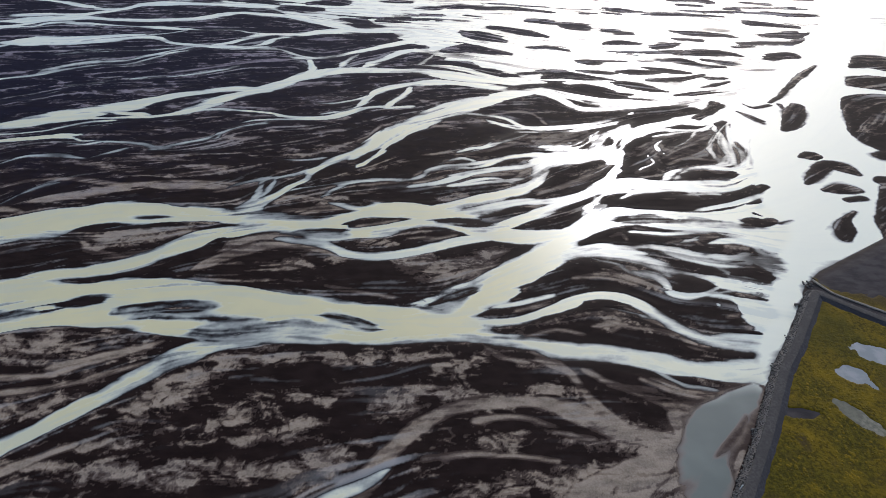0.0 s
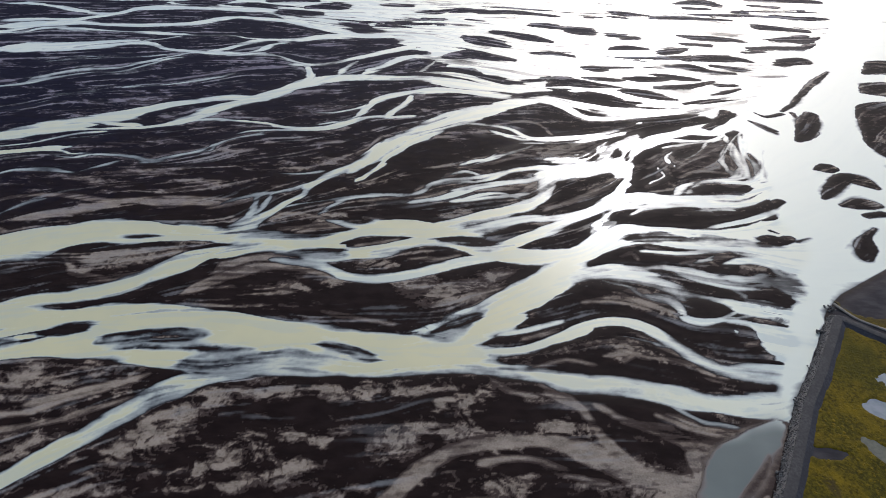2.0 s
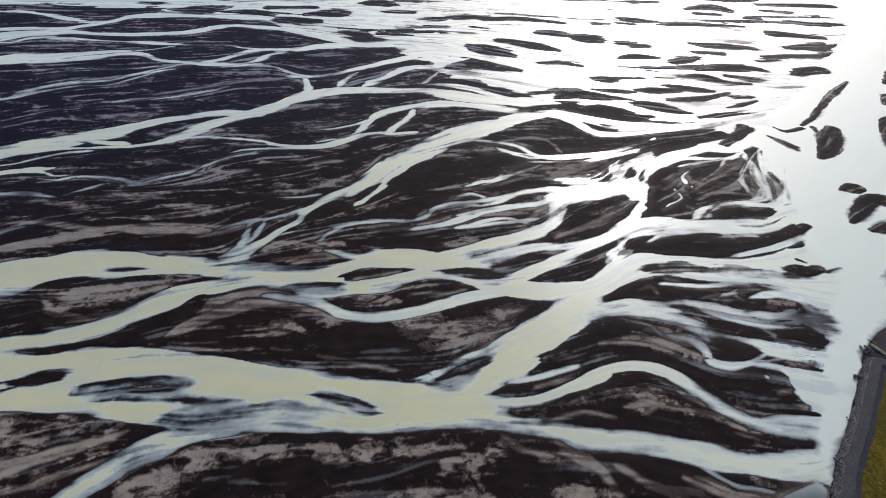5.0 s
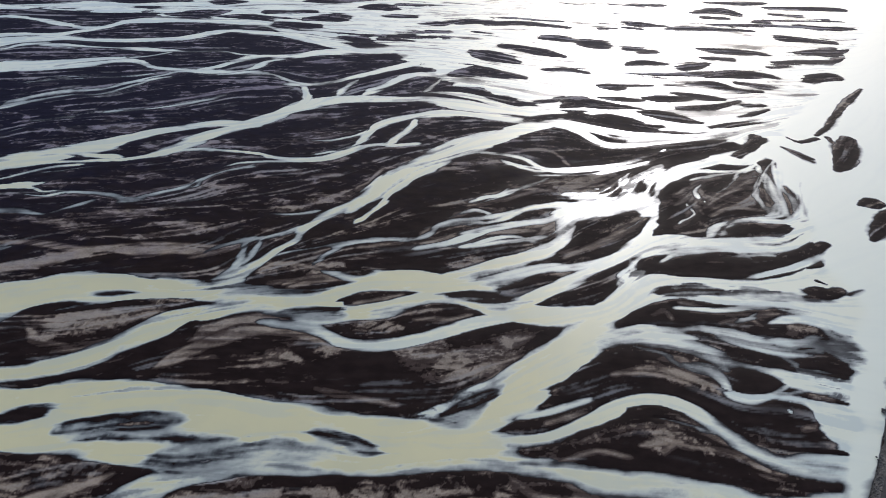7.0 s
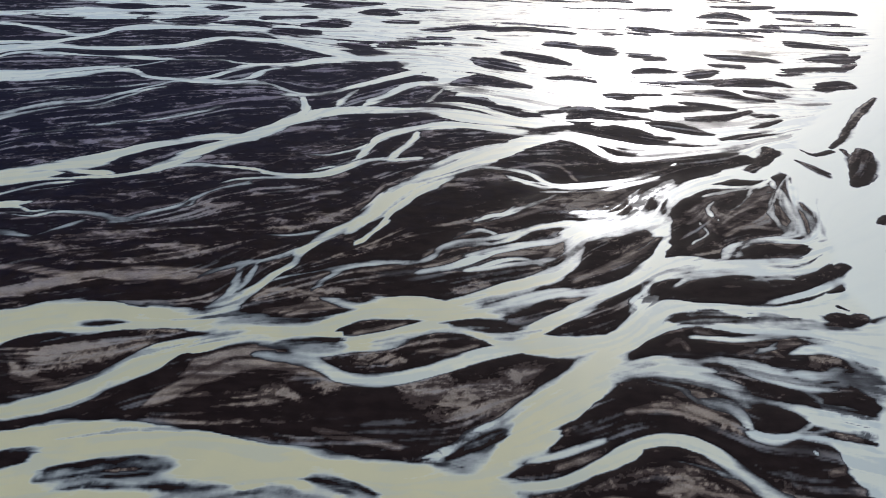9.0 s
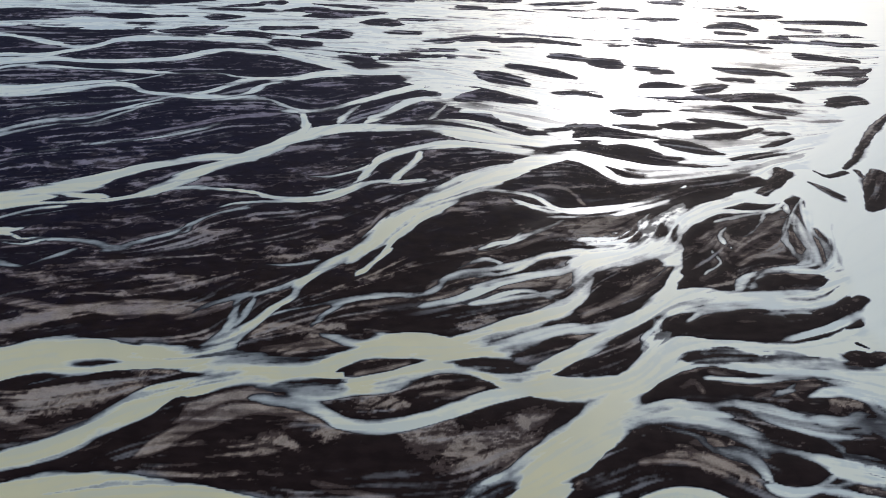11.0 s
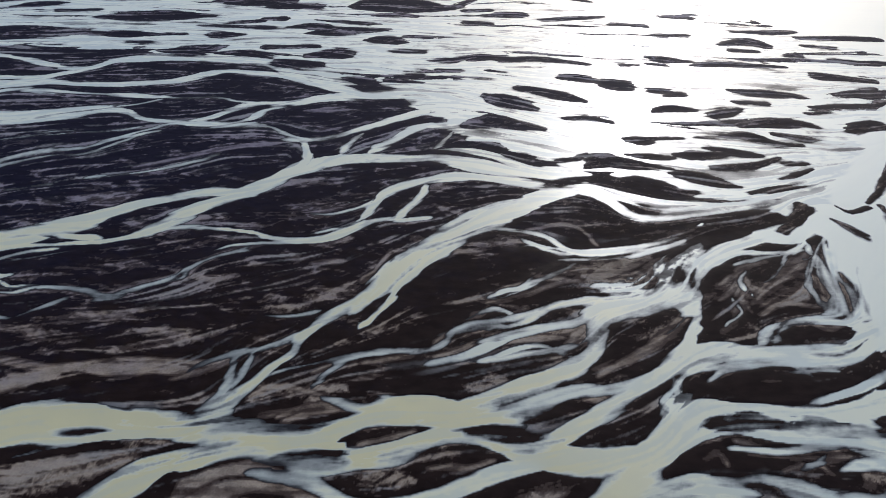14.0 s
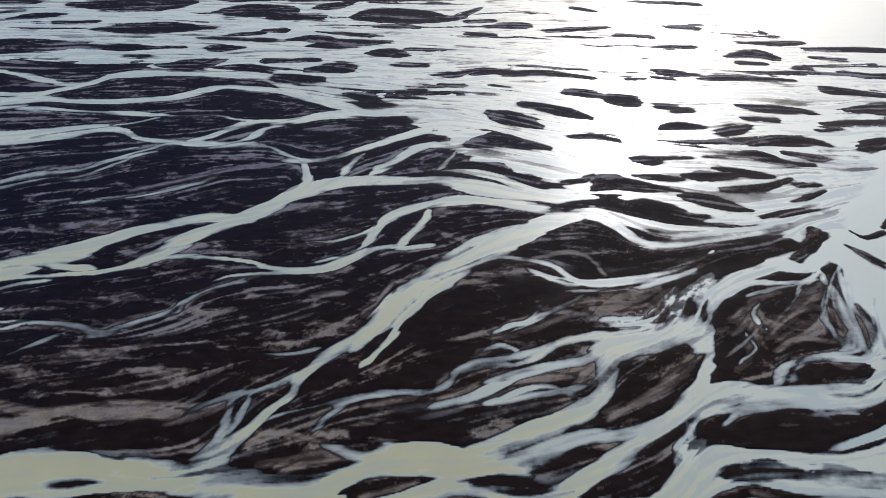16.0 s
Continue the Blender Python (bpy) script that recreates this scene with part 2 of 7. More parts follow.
def ribbon(*points):
    """A smooth band of silt laid down by a dead channel."""
    near, best, s = stroke(points, taper=3.0)
    ribbon_f[near] = np.maximum(ribbon_f[near], np.clip(0.75 - best / 1.0, 0, 1))


def dry(*points):
    """A patch of dry silt with a ragged rim."""
    near, best, s = stroke(points, taper=1.5)
    dry_f[near] = np.maximum(dry_f[near], np.clip(0.75 - (best + 2.4 * SWIRL[near]) / 2.2, 0, 1))


def dark(*points):
    """Bare black sand, kept free of silt."""
    near, best, s = stroke(points, taper=1.5)
    dark_f[near] = np.maximum(dark_f[near], np.clip(0.6 - (best + 2.0 * SWIRL[near]) / 4.0, 0, 1))


# ---- channels, bars and silt: stations of east, north and half width in metres ----
# the main western channel
channel("deep", (-142.6, 159.9, 7.9), (-135.3, 163.4, 7.5), (-127.2, 165.9, 8.3), (-119.7, 170.2, 6.4), (-111.4, 173.4, 6.8), (-99.6, 173.2, 6.3), (-87.8, 173.4, 4.6), (-76, 173.4, 4.1), (-63.8, 172.4, 4.7), (-51.5, 170.1, 5.5), (-39.7, 170.2, 4.2), (-28.3, 174.4, 3.4), (-20.8, 179.9, 3.6), (-10.6, 180.9, 4.8), (-0.2, 178.3, 5.6), (12, 174.3, 6.3), (23.7, 167.6, 4.6), (35.4, 166.2, 4), (45.5, 167.1, 3.7))
channel("stream", (49, 295.1, 3.6), (39.1, 291.4, 4.9), (29, 283.6, 4.8), (19.5, 277.6, 6.1), (10.3, 270.1, 7.3), (1.6, 262.2, 5.6), (-6.7, 252.3, 5.3), (-14.4, 244.9, 5.3), (-21.5, 235.1, 5.8), (-28.2, 226.8, 4.1), (-34.5, 219.6, 3.9), (-40.6, 213.7, 3.8), (-46.4, 208.2, 2.5))
channel("stream", (-20.7, 224.5, 1.2), (-25.4, 217.7, 1.5), (-28.4, 213, 1.3), (-30.8, 211.7, 2))
channel("shallow", (19.8, 212.3, 0.4), (14.5, 210.5, 0.4), (7.4, 204.6, 0.5), (0.7, 200.1, 0.4), (-5.8, 197.4, 0.4))
channel("stream", (77.7, 225.5, 2.4), (66.5, 224.8, 3.8), (55, 222.4, 3.5), (48.1, 219.5, 4))
channel("shallow", (52.1, 190.7, 0.7), (43.9, 188.9, 1.2), (34.3, 187.4, 1.2), (27.7, 184.6, 1.1), (21.2, 180.6, 1.4), (15, 178, 1.6), (6.2, 176.6, 1))
channel("stream", (134.3, 271.2, 5), (121.6, 267.1, 3.3), (108.3, 260.7, 3.4), (97.4, 254, 4.1))
channel("stream", (97.8, 252.3, 4), (89.8, 241.8, 2.6), (86.5, 234.8, 2.5), (82.4, 226.9, 2.5), (79.3, 219.5, 2.4), (74.9, 212.5, 2), (71.4, 205.9, 2.9), (66.7, 199.7, 3.2))
channel("stream", (66.1, 200.3, 4.8), (73.4, 202.6, 4.7), (81.2, 205.7, 4.1), (89.7, 205.8, 2.9), (98.3, 206.2, 2.4), (106.9, 206.5, 1.7), (115.8, 207.4, 1.7), (124, 209.8, 1.2), (132.3, 215.9, 2), (143.6, 222.2, 2.9))
channel("wash", (65.4, 196.7, 2.7), (63.9, 191.1, 3.8), (62.2, 185.7, 4.4), (61.1, 182.3, 5))
channel("deep", (9.1, 127.9, 4.4), (13.3, 133.1, 4.2), (19.9, 139.9, 4.1), (26.2, 145.7, 3.9), (33.9, 153.4, 4.1), (44.1, 161.7, 5.2), (51.2, 168.7, 4.5), (57.7, 176, 3.7), (61.8, 183.6, 3.6))
channel("deep", (62.9, 178.8, 7.3), (70.9, 181.8, 5.3), (81.3, 181.2, 6.5), (91.7, 180.7, 6.9), (102, 179.8, 7.5), (112.7, 180.3, 10.4), (122.5, 178.3, 15.4))
channel("stream", (66.2, 162.2, 1.7), (73.9, 161.7, 2), (81.3, 160.1, 2.7), (86.3, 157.6, 3.3), (92.8, 154.1, 2.4), (99.9, 152.8, 1.6), (108.7, 151.1, 3.2))
channel("deep", (-121.2, 123.3, 11.1), (-112.9, 125.6, 10), (-102.1, 126.4, 8.8), (-91.3, 127.6, 10.6), (-79.9, 127.3, 11), (-68, 126.1, 11.5), (-57.9, 124.7, 11.4), (-47.9, 123.5, 10.1), (-38.1, 122.8, 9.6), (-28.3, 122.2, 9.1), (-18.5, 121.3, 8.3), (-8.8, 120.8, 7.6), (0.8, 121.2, 6.8), (10.6, 121, 5.7), (16.9, 117.8, 2.9), (23.1, 116.3, 2.2), (30.9, 115.1, 2.6), (38.5, 112.9, 4.3), (46.4, 112.9, 3.5), (54, 111.9, 3.1), (61.3, 109.9, 3.3), (68.7, 108.6, 3.4), (76.2, 107.8, 3.4), (85.2, 107, 3.9), (92.1, 106.9, 4.3))
channel("stream", (15.5, 123.2, 1.2), (23.8, 123.9, 1), (30.6, 125.8, 1), (37.8, 129, 1.2), (45.1, 132.3, 1.4))
channel("deep", (-64, 165.7, 2.4), (-71.1, 163.7, 2.7), (-77.3, 159.2, 4.6), (-84.3, 152.9, 4.1), (-90.9, 146.8, 4), (-97.9, 142.5, 3.1), (-107, 139.8, 2.5), (-116.2, 137.9, 3.2), (-122.7, 134.4, 2.6), (-130.3, 130.6, 4.3))
ribbon((-43.8, 160.9, 0.5), (-49.7, 162.1, 0.7), (-57.1, 161, 0.7), (-61.9, 157.9, 0.6), (-65.3, 155.4, 0.5))
ribbon((-37.5, 157.4, 0.9), (-46.7, 156.6, 0.8), (-55.4, 154.3, 0.7), (-61.9, 151, 0.7), (-67.9, 146.9, 0.5), (-73, 143.5, 0.3))
ribbon((-60.6, 183.9, 0.7), (-50.9, 187.2, 0.7), (-42.3, 186, 0.7), (-31.3, 181.7, 0.7))
ribbon((-112.2, 154.4, 0.6), (-107.9, 151, 0.7), (-100.9, 149.4, 0.8), (-93.9, 149.7, 0.8), (-87.7, 152.4, 0.8), (-81.6, 155.4, 1.1))
channel("shallow", (-109.7, 162.9, 0.4), (-104, 165, 0.5), (-97, 166.7, 0.5))
channel("stream", (-45.6, 114.1, 1.1), (-51.4, 112.9, 1.3), (-57, 111.2, 1.9), (-62.4, 109.3, 3.5), (-67.2, 106, 2.9), (-71.3, 101.4, 2.8), (-77.2, 95.4, 2.5), (-82.1, 91, 2.6), (-86.7, 86.8, 2.3), (-90.9, 82.6, 2.1), (-95.3, 79.2, 2.5), (-100, 74.8, 3.2))
channel("shallow", (-75.5, 116.1, 0.3), (-70.7, 115.5, 0.4), (-65.8, 114.7, 0.3), (-61.5, 113.4, 0.5))
ribbon((-93.7, 100.6, 0.9), (-88.1, 103.7, 0.9), (-82.1, 106.4, 0.7), (-75.9, 109.4, 0.6), (-72.4, 111.9, 0.5))
ribbon((61.1, 103.8, 0.5), (66.4, 101.3, 0.8), (71.5, 99, 0.6), (75.8, 98.7, 0.5))
ribbon((49.8, 100.8, 0.8), (56.6, 98.2, 0.8), (61.7, 95.7, 1.1), (68.3, 94, 0.6))
channel("stream", (96.9, 155, 1.6), (104.1, 158.5, 2.9), (111.4, 157.3, 3.4), (114.9, 152.3, 6.5))
channel("shallow", (71.2, 145.3, 0.5), (71.8, 140.8, 0.7), (76.2, 137.6, 0.5), (81.3, 136.9, 0.4), (87.2, 138.7, 0.4), (94.9, 140.1, 0.7))
channel("stream", (94.9, 137.7, 0.6), (95.9, 131.4, 5.1), (100.8, 130.7, 6.6))
ribbon((49.3, 145.1, 0.7), (54.8, 145.4, 0.7), (60.2, 145.1, 1.2), (67.8, 146.3, 1.9), (75.3, 146.6, 1.4))
ribbon((87.9, 168.6, 0.8), (92.2, 169.6, 1.8), (98, 171.6, 1.5))
channel("stream", (98.7, 176.6, 0.6), (108, 178.9, 1), (114.7, 179.8, 0.5))
channel("stream", (130.5, 202, 1.3), (121.2, 195.9, 1.1), (122.9, 184.2, 0.7))
# main river on the east
channel("wide", (90.6, 103.4, 1.4), (93.3, 109, 3), (97, 115.4, 3.7), (102.3, 123.4, 3.9), (107.5, 132.1, 4.4), (112.8, 140, 4.9), (119.1, 148.7, 5.5), (127.8, 158.1, 8.1), (137.3, 168.2, 13.5), (144.7, 179.1, 19.6), (150.6, 190.9, 22.2), (161.7, 208.3, 28.1), (176, 233.3, 33.8), (194.9, 263, 40.8), (212.5, 291, 53.9), (223.6, 322.9, 77.9), (248.5, 371.9, 110.1), (279.2, 421.1, 149.4), (319.9, 482.4, 201.8))
# far water
channel("broad", (-401.4, 491.8, 62.3), (-348.2, 496.7, 64.3), (-312.4, 500.7, 64.9), (-238.6, 507.8, 66.1), (-161, 510.2, 72.4), (-81.7, 507.9, 84.6), (-2.9, 500.7, 103.5), (54.7, 493, 119.2), (106.7, 467.4, 158.9), (177.6, 461.2, 174.9), (252.2, 465, 177.5), (328.5, 469.2, 181.3), (409.6, 477.5, 180.4))
# northern braids
channel("stream", (-288, 427.1, 3.2), (-267.3, 425.5, 3), (-252, 421.7, 3.7), (-238.9, 415.7, 4.3), (-223.3, 410.4, 2.6), (-208.8, 413.3, 3), (-200.6, 423.6, 4.4), (-189.4, 428.1, 6.3), (-170.9, 431.9, 5.8), (-150.9, 432.4, 5.1), (-130.6, 431.5, 5.8), (-113.2, 429.2, 5.3), (-101, 419.7, 5), (-92.9, 412.3, 6.4), (-79.6, 409.6, 10.8), (-59.7, 404.4, 6))
channel("stream", (-264.1, 390.1, 4.3), (-248.3, 393.9, 3.9), (-231.2, 396.1, 3.2), (-219.6, 403.2, 4.2), (-208.2, 412.1, 4.2))
channel("stream", (-257.1, 379.2, 6.6), (-242.9, 384.9, 6.1), (-231.5, 385.8, 4.6), (-221.9, 390.2, 3.7), (-205.9, 388.5, 3.4), (-185.2, 389.5, 4.4), (-168.5, 393, 3.8), (-152.1, 398.4, 5), (-142.5, 406.9, 4.9), (-131.9, 413.7, 3.3), (-118.7, 412.4, 3.8), (-98.9, 410.1, 3.5), (-78.2, 401.8, 6.2), (-58, 391.6, 5.3))
channel("stream", (-227.2, 378.4, 3.2), (-209.3, 377.7, 2.6), (-191, 376.3, 1.9), (-173.3, 376, 3.5), (-149.4, 374.8, 2), (-126.8, 377.2, 2.6), (-113.8, 373.2, 2.1), (-99, 372, 3.2), (-84.6, 373.1, 4.6), (-74, 378.9, 4.9), (-62.7, 382.5, 5.8), (-39.3, 388.1, 6.9), (-21.3, 393.5, 9), (-2.8, 391.6, 11.9), (15.3, 382.5, 10.9))
channel("stream", (-233.1, 342, 8.3), (-219.3, 345.5, 7.5), (-205.3, 349.4, 7), (-191.2, 353.7, 7.4), (-176.6, 358.1, 4.9), (-164.5, 355.9, 3.2), (-153.5, 349.5, 2.3), (-138.8, 346.7, 2.4), (-124.7, 345.1, 3.3), (-106, 345.9, 3.9), (-92.5, 345.9, 1.8), (-83, 340.2, 1.9), (-73.7, 333.8, 1.9))
channel("shallow", (-175, 360.6, 1.6), (-163.2, 365.9, 1.2), (-154.2, 372.1, 1.4))
channel("stream", (-128.5, 348.3, 2.3), (-122, 353.5, 3.3), (-115.8, 360.3, 2.9), (-109.5, 368, 3.7), (-98.8, 371.4, 2.6))
channel("stream", (-106.6, 348.1, 2.5), (-100.4, 355.3, 2.8), (-97.1, 364.4, 2.5), (-89.5, 368.8, 2.5))
channel("shallow", (-167.7, 317.5, 0.9), (-159.4, 326.6, 1.2), (-150.4, 335.6, 1.3), (-140.3, 343.5, 1))
channel("shallow", (-195.2, 331.3, 0.8), (-181.2, 334.3, 0.8), (-165.7, 334.6, 0.7), (-152.4, 340.4, 1.1))
channel("stream", (-171.1, 248.8, 4.2), (-163.3, 252.3, 4.2), (-153.4, 256, 4.3), (-143, 259.6, 6.9), (-134.6, 267.9, 4.6), (-124.7, 274.7, 3.9), (-113.7, 280, 3), (-102, 284.9, 3.4), (-88.5, 284.7, 4.2))
channel("stream", (-167.4, 243, 3.3), (-159.3, 245.6, 2.4), (-148.2, 246.7, 1.7), (-137.4, 248.6, 1.9), (-123.1, 251.7, 2), (-115.3, 257.1, 4.1), (-108.1, 265, 4.7), (-102.2, 272.3, 4.9), (-95.7, 279.1, 4.5), (-88.2, 283.9, 4.2))
channel("stream", (-146.6, 254.7, 2.6), (-139.6, 252.8, 2.8), (-131.3, 252.3, 2.1))
channel("stream", (-88.5, 284.7, 4), (-81.1, 291.1, 4.9), (-73.9, 299.9, 4.9), (-66.1, 308.4, 5.9), (-52.5, 314.9, 5.4), (-37.8, 317.5, 4.8), (-22.8, 318.4, 3.8), (-7.7, 319.3, 3.8), (7.3, 314.9, 6.2), (22, 311.3, 5), (36.6, 309.7, 5.3), (48.9, 309.6, 6.1))
channel("stream", (-66.4, 316.6, 3.6), (-68, 322.8, 2.1), (-70.4, 329.3, 2.2))
channel("stream", (-76.2, 333.1, 3.2), (-65.8, 333.8, 2.6), (-56, 338.1, 2.5), (-46.2, 345.4, 3.4), (-36.1, 353.3, 3.7), (-25.5, 361.6, 4.1), (-14.3, 369.5, 3.7), (-2.7, 373.6, 5.5), (14.7, 369.1, 4.7), (31.8, 365, 5.3), (47.5, 353.5, 9.1))
channel("stream", (-51.7, 325.4, 2.6), (-49.1, 333.2, 2.7), (-45.5, 339.4, 2.6))
channel("stream", (-36.2, 326.4, 3.6), (-28.7, 334.6, 2.7), (-22.8, 344.2, 2.9), (-15.9, 351.5, 3.3))
channel("stream", (-13.8, 352.2, 2.9), (2.8, 350.5, 3.4), (19.2, 347, 2.7), (34.9, 339.8, 3.5), (46.9, 330.3, 6.7))
channel("shallow", (-0.7, 345.7, 1.1), (-4.7, 337.2, 1.1), (-7.9, 330.2, 1.4))
channel("stream", (-7.9, 327.7, 1.5), (7.7, 327.6, 2.5), (20.2, 321.8, 2.9), (32.1, 313.5, 3.1))
channel("stream", (-106, 259.6, 1.3), (-94, 260.6, 1.6), (-81.3, 259.5, 1.5), (-72.5, 257.4, 1.7), (-63.6, 254.3, 2.1), (-51.6, 255.5, 2.9), (-44, 259.3, 3.4), (-36.6, 266, 2.3), (-28.4, 269.7, 1.4), (-19.9, 270.1, 1.4), (-10.2, 272, 1))
channel("stream", (-35.2, 272.1, 2), (-32.6, 279.6, 2.2), (-30.4, 286.2, 2.1))
channel("stream", (-30.1, 287.9, 2.6), (-25.9, 292.5, 2.7), (-19.1, 296.6, 2.7), (-9.8, 299.9, 3), (-0.3, 304, 4.1), (11.8, 304, 2.6), (23.8, 302.5, 3.9), (35.4, 299.3, 3.4), (44.8, 298.6, 3))
channel("stream", (-22, 272.8, 2), (-17.8, 280.4, 1.9), (-13.9, 288.3, 1.9), (-12.7, 295.7, 2.1))
channel("shallow", (-27.7, 286.4, 0.7), (-38.6, 282.5, 0.8), (-45, 280.1, 1.1), (-50.9, 275.5, 0.7), (-59.2, 273.4, 0.7))
channel("shallow", (-46.6, 262.6, 0.8), (-54.2, 258.6, 0.6), (-64.3, 257.6, 0.5))
channel("stream", (-63.2, 252.8, 1.3), (-72.9, 251.5, 1.4), (-80.6, 250.4, 1.6), (-87.4, 246.6, 1), (-91.4, 241.3, 0.7), (-93.7, 236.8, 0.7), (-95.5, 231.7, 0.7))
channel("shallow", (-146.8, 224.8, 0.8), (-138.6, 226.1, 0.5), (-128.9, 224.8, 0.4), (-121.5, 224.4, 0.5), (-116.5, 221.5, 0.5), (-111.7, 222.6, 0.8), (-102.9, 227.1, 1.1), (-95.3, 231.2, 1))
channel("shallow", (-154.6, 237.8, 0.9), (-145.1, 241.1, 1), (-135.7, 245.2, 0.5))
channel("stream", (-201, 299.5, 3.6), (-195.5, 305.9, 3), (-189, 311.4, 2.6), (-178.9, 315.3, 1.5), (-165.3, 317.7, 1.5))
channel("shallow", (-153.4, 293.3, 0.9), (-132.7, 299.2, 0.7), (-116.9, 307.9, 1.4), (-107.4, 316, 1.1))
channel("shallow", (-181, 281.8, 0.8), (-173.7, 284.6, 0.8), (-166, 286.8, 0.6))
ribbon((-131.4, 193.9, 1.2), (-117.8, 192, 0.9), (-109, 192.9, 0.8), (-103.6, 194.6, 0.5), (-94.4, 195.3, 0.7), (-81.8, 195.2, 0.6), (-72.1, 194.5, 1.1), (-66.6, 197.4, 1.3))
ribbon((-79.5, 189.2, 0.6), (-71.3, 192.3, 0.8), (-66.1, 195.5, 0.8))
channel("stream", (18.6, 265, 1.2), (31.1, 263.1, 1.3), (38.6, 257.3, 1.4), (45.8, 251.5, 1.6), (56.2, 252.6, 1.5), (68.9, 254.7, 1.1), (80.4, 258.7, 1.2), (91.2, 266.1, 1.1), (98, 273.3, 1.1))
channel("shallow", (37.3, 248.7, 0.5), (47.4, 248.8, 0.3), (58.2, 252.3, 0.7))
channel("shallow", (57.8, 291.9, 0.6), (63.5, 286.3, 0.7), (68.4, 278.1, 0.7), (74.5, 275.7, 0.9))
channel("shallow", (62.4, 291.7, 0.8), (67.9, 285.6, 0.6), (70.7, 278.2, 0.5))
channel("stream", (52.1, 299.3, 5.3), (63.1, 295.1, 5), (74, 291.4, 3.9), (86.6, 286.8, 3.3), (102.4, 285.9, 5))
channel("stream", (74.4, 275.3, 1.7), (86.3, 278.1, 2.9), (98.9, 282.5, 3.6), (111.3, 285.4, 3.5), (131.1, 288.8, 3.6), (145.7, 285.5, 8.5))
channel("shallow", (90, 229, 0.3), (95.7, 233.9, 0.4), (100.5, 238.8, 0.7), (104.8, 244.6, 0.7), (112.1, 250, 0.7), (121.2, 252.2, 0.6))
channel("shallow", (101.4, 216.9, 0.5), (108, 219.7, 0.7), (116.2, 221.7, 0.7), (122.8, 220.5, 0.8), (127.1, 218.5, 1.2))
channel("shallow", (79.7, 197.2, 0.5), (86.9, 199, 0.5), (96.3, 201.7, 0.6), (102.7, 201.3, 0.9), (104.4, 198.1, 0.6), (108.6, 199.9, 0.7), (117.4, 204, 0.6))
channel("wash", (81.4, 248.6, 3.3), (75.7, 239.8, 3.3), (71.7, 232.8, 2.9), (66.4, 227.5, 3.2))
channel("shallow", (12, 225.7, 0.4), (19.5, 228.6, 0.4), (27.6, 234.1, 0.4))
ribbon((-51.9, 177.2, 0.6), (-46.4, 178.7, 0.6), (-40.8, 179.9, 0.5), (-35, 180.5, 0.4), (-29.1, 180, 0.5))
channel("shallow", (-61.9, 172.4, 0.3), (-52.3, 173.3, 0.3), (-42.3, 172.8, 0.4))
ribbon((-125.1, 188.7, 0.9), (-119.6, 187.1, 0.6), (-120.8, 184, 0.7))
channel("shallow", (23.7, 233.4, 0.6), (36.1, 240.8, 0.6), (42.8, 245.7, 0.5))
channel("stream", (-291.8, 368.3, 2.4), (-269.3, 375.9, 2.5), (-253.1, 384.1, 2.5), (-238.1, 389.2, 1.9), (-226.8, 395.1, 3.9))
channel("stream", (-285.2, 358.1, 2.3), (-263.7, 366.4, 2.4), (-252.9, 371.2, 2.4), (-244.2, 380.5, 2.5), (-233.4, 386.8, 2.5))
channel("stream", (-281.4, 352.2, 2.3), (-261.9, 363.3, 2.4), (-245.1, 369.4, 1.8), (-239, 377.1, 3), (-227.3, 381.6, 2.5))
channel("stream", (-258.3, 316.4, 1.9), (-244, 332.7, 2), (-234.8, 338.7, 2), (-216.9, 340.9, 4), (-200.5, 346.9, 5.3), (-184.1, 354, 4.3))
channel("stream", (-273.5, 339.9, 1), (-249, 341.4, 1.4), (-235.1, 339.1, 1.2))
channel("shallow", (-208, 323.5, 0.9), (-194.7, 327.7, 0.9), (-180.9, 331.6, 0.6))
channel("stream", (-232.1, 275.7, 2.4), (-217, 286.7, 1.6), (-203.7, 293, 2.1), (-193.7, 301.2, 2.1), (-182.6, 308.5, 1.8), (-175, 311.4, 1.3), (-166.4, 312.3, 1.3), (-157.9, 321.1, 2), (-149.3, 331.1, 2.1), (-141.9, 337.1, 1.8))
channel("shallow", (-201, 259.4, 0.6), (-189.5, 266.7, 0.9), (-182.7, 274.2, 0.8))
channel("stream", (-201.3, 227.9, 4.5), (-187.3, 236.1, 4.6), (-176, 242, 6.3), (-163.8, 247, 4.4), (-155, 249.6, 3.8))
channel("stream", (-194, 223.8, 1.4), (-182.3, 227.6, 1.1), (-170.2, 231.2, 1.2), (-162.7, 235.1, 1.2), (-153.9, 242, 1.8), (-142.8, 245, 1.5))
channel("stream", (-189, 215.9, 1.7), (-179.1, 222.1, 2.2), (-169.1, 225, 2.2), (-161.1, 227.4, 2.4), (-151.4, 226.9, 1.2), (-144.7, 222.7, 0.6))
channel("shallow", (-152.4, 228.9, 0.9), (-148.2, 235.2, 0.7), (-142.7, 238.9, 0.7))
channel("shallow", (-168.4, 203.8, 0.6), (-162.4, 210.7, 0.6), (-155, 211.4, 0.7), (-148.2, 211.2, 0.5), (-138.7, 210, 0.5))
channel("shallow", (-142.1, 222.2, 0.5), (-134.2, 225.3, 0.5), (-121.4, 222.7, 0.6), (-114.6, 220, 0.6), (-109.3, 221.4, 0.6))
ribbon((-161.6, 185.3, 0.9), (-158.5, 186.9, 0.7), (-149, 192.2, 0.9), (-139.5, 194.1, 0.8), (-128.5, 193.1, 1.1), (-119.3, 191.3, 0.8), (-107, 192.1, 0.8), (-92.6, 193, 1.2))
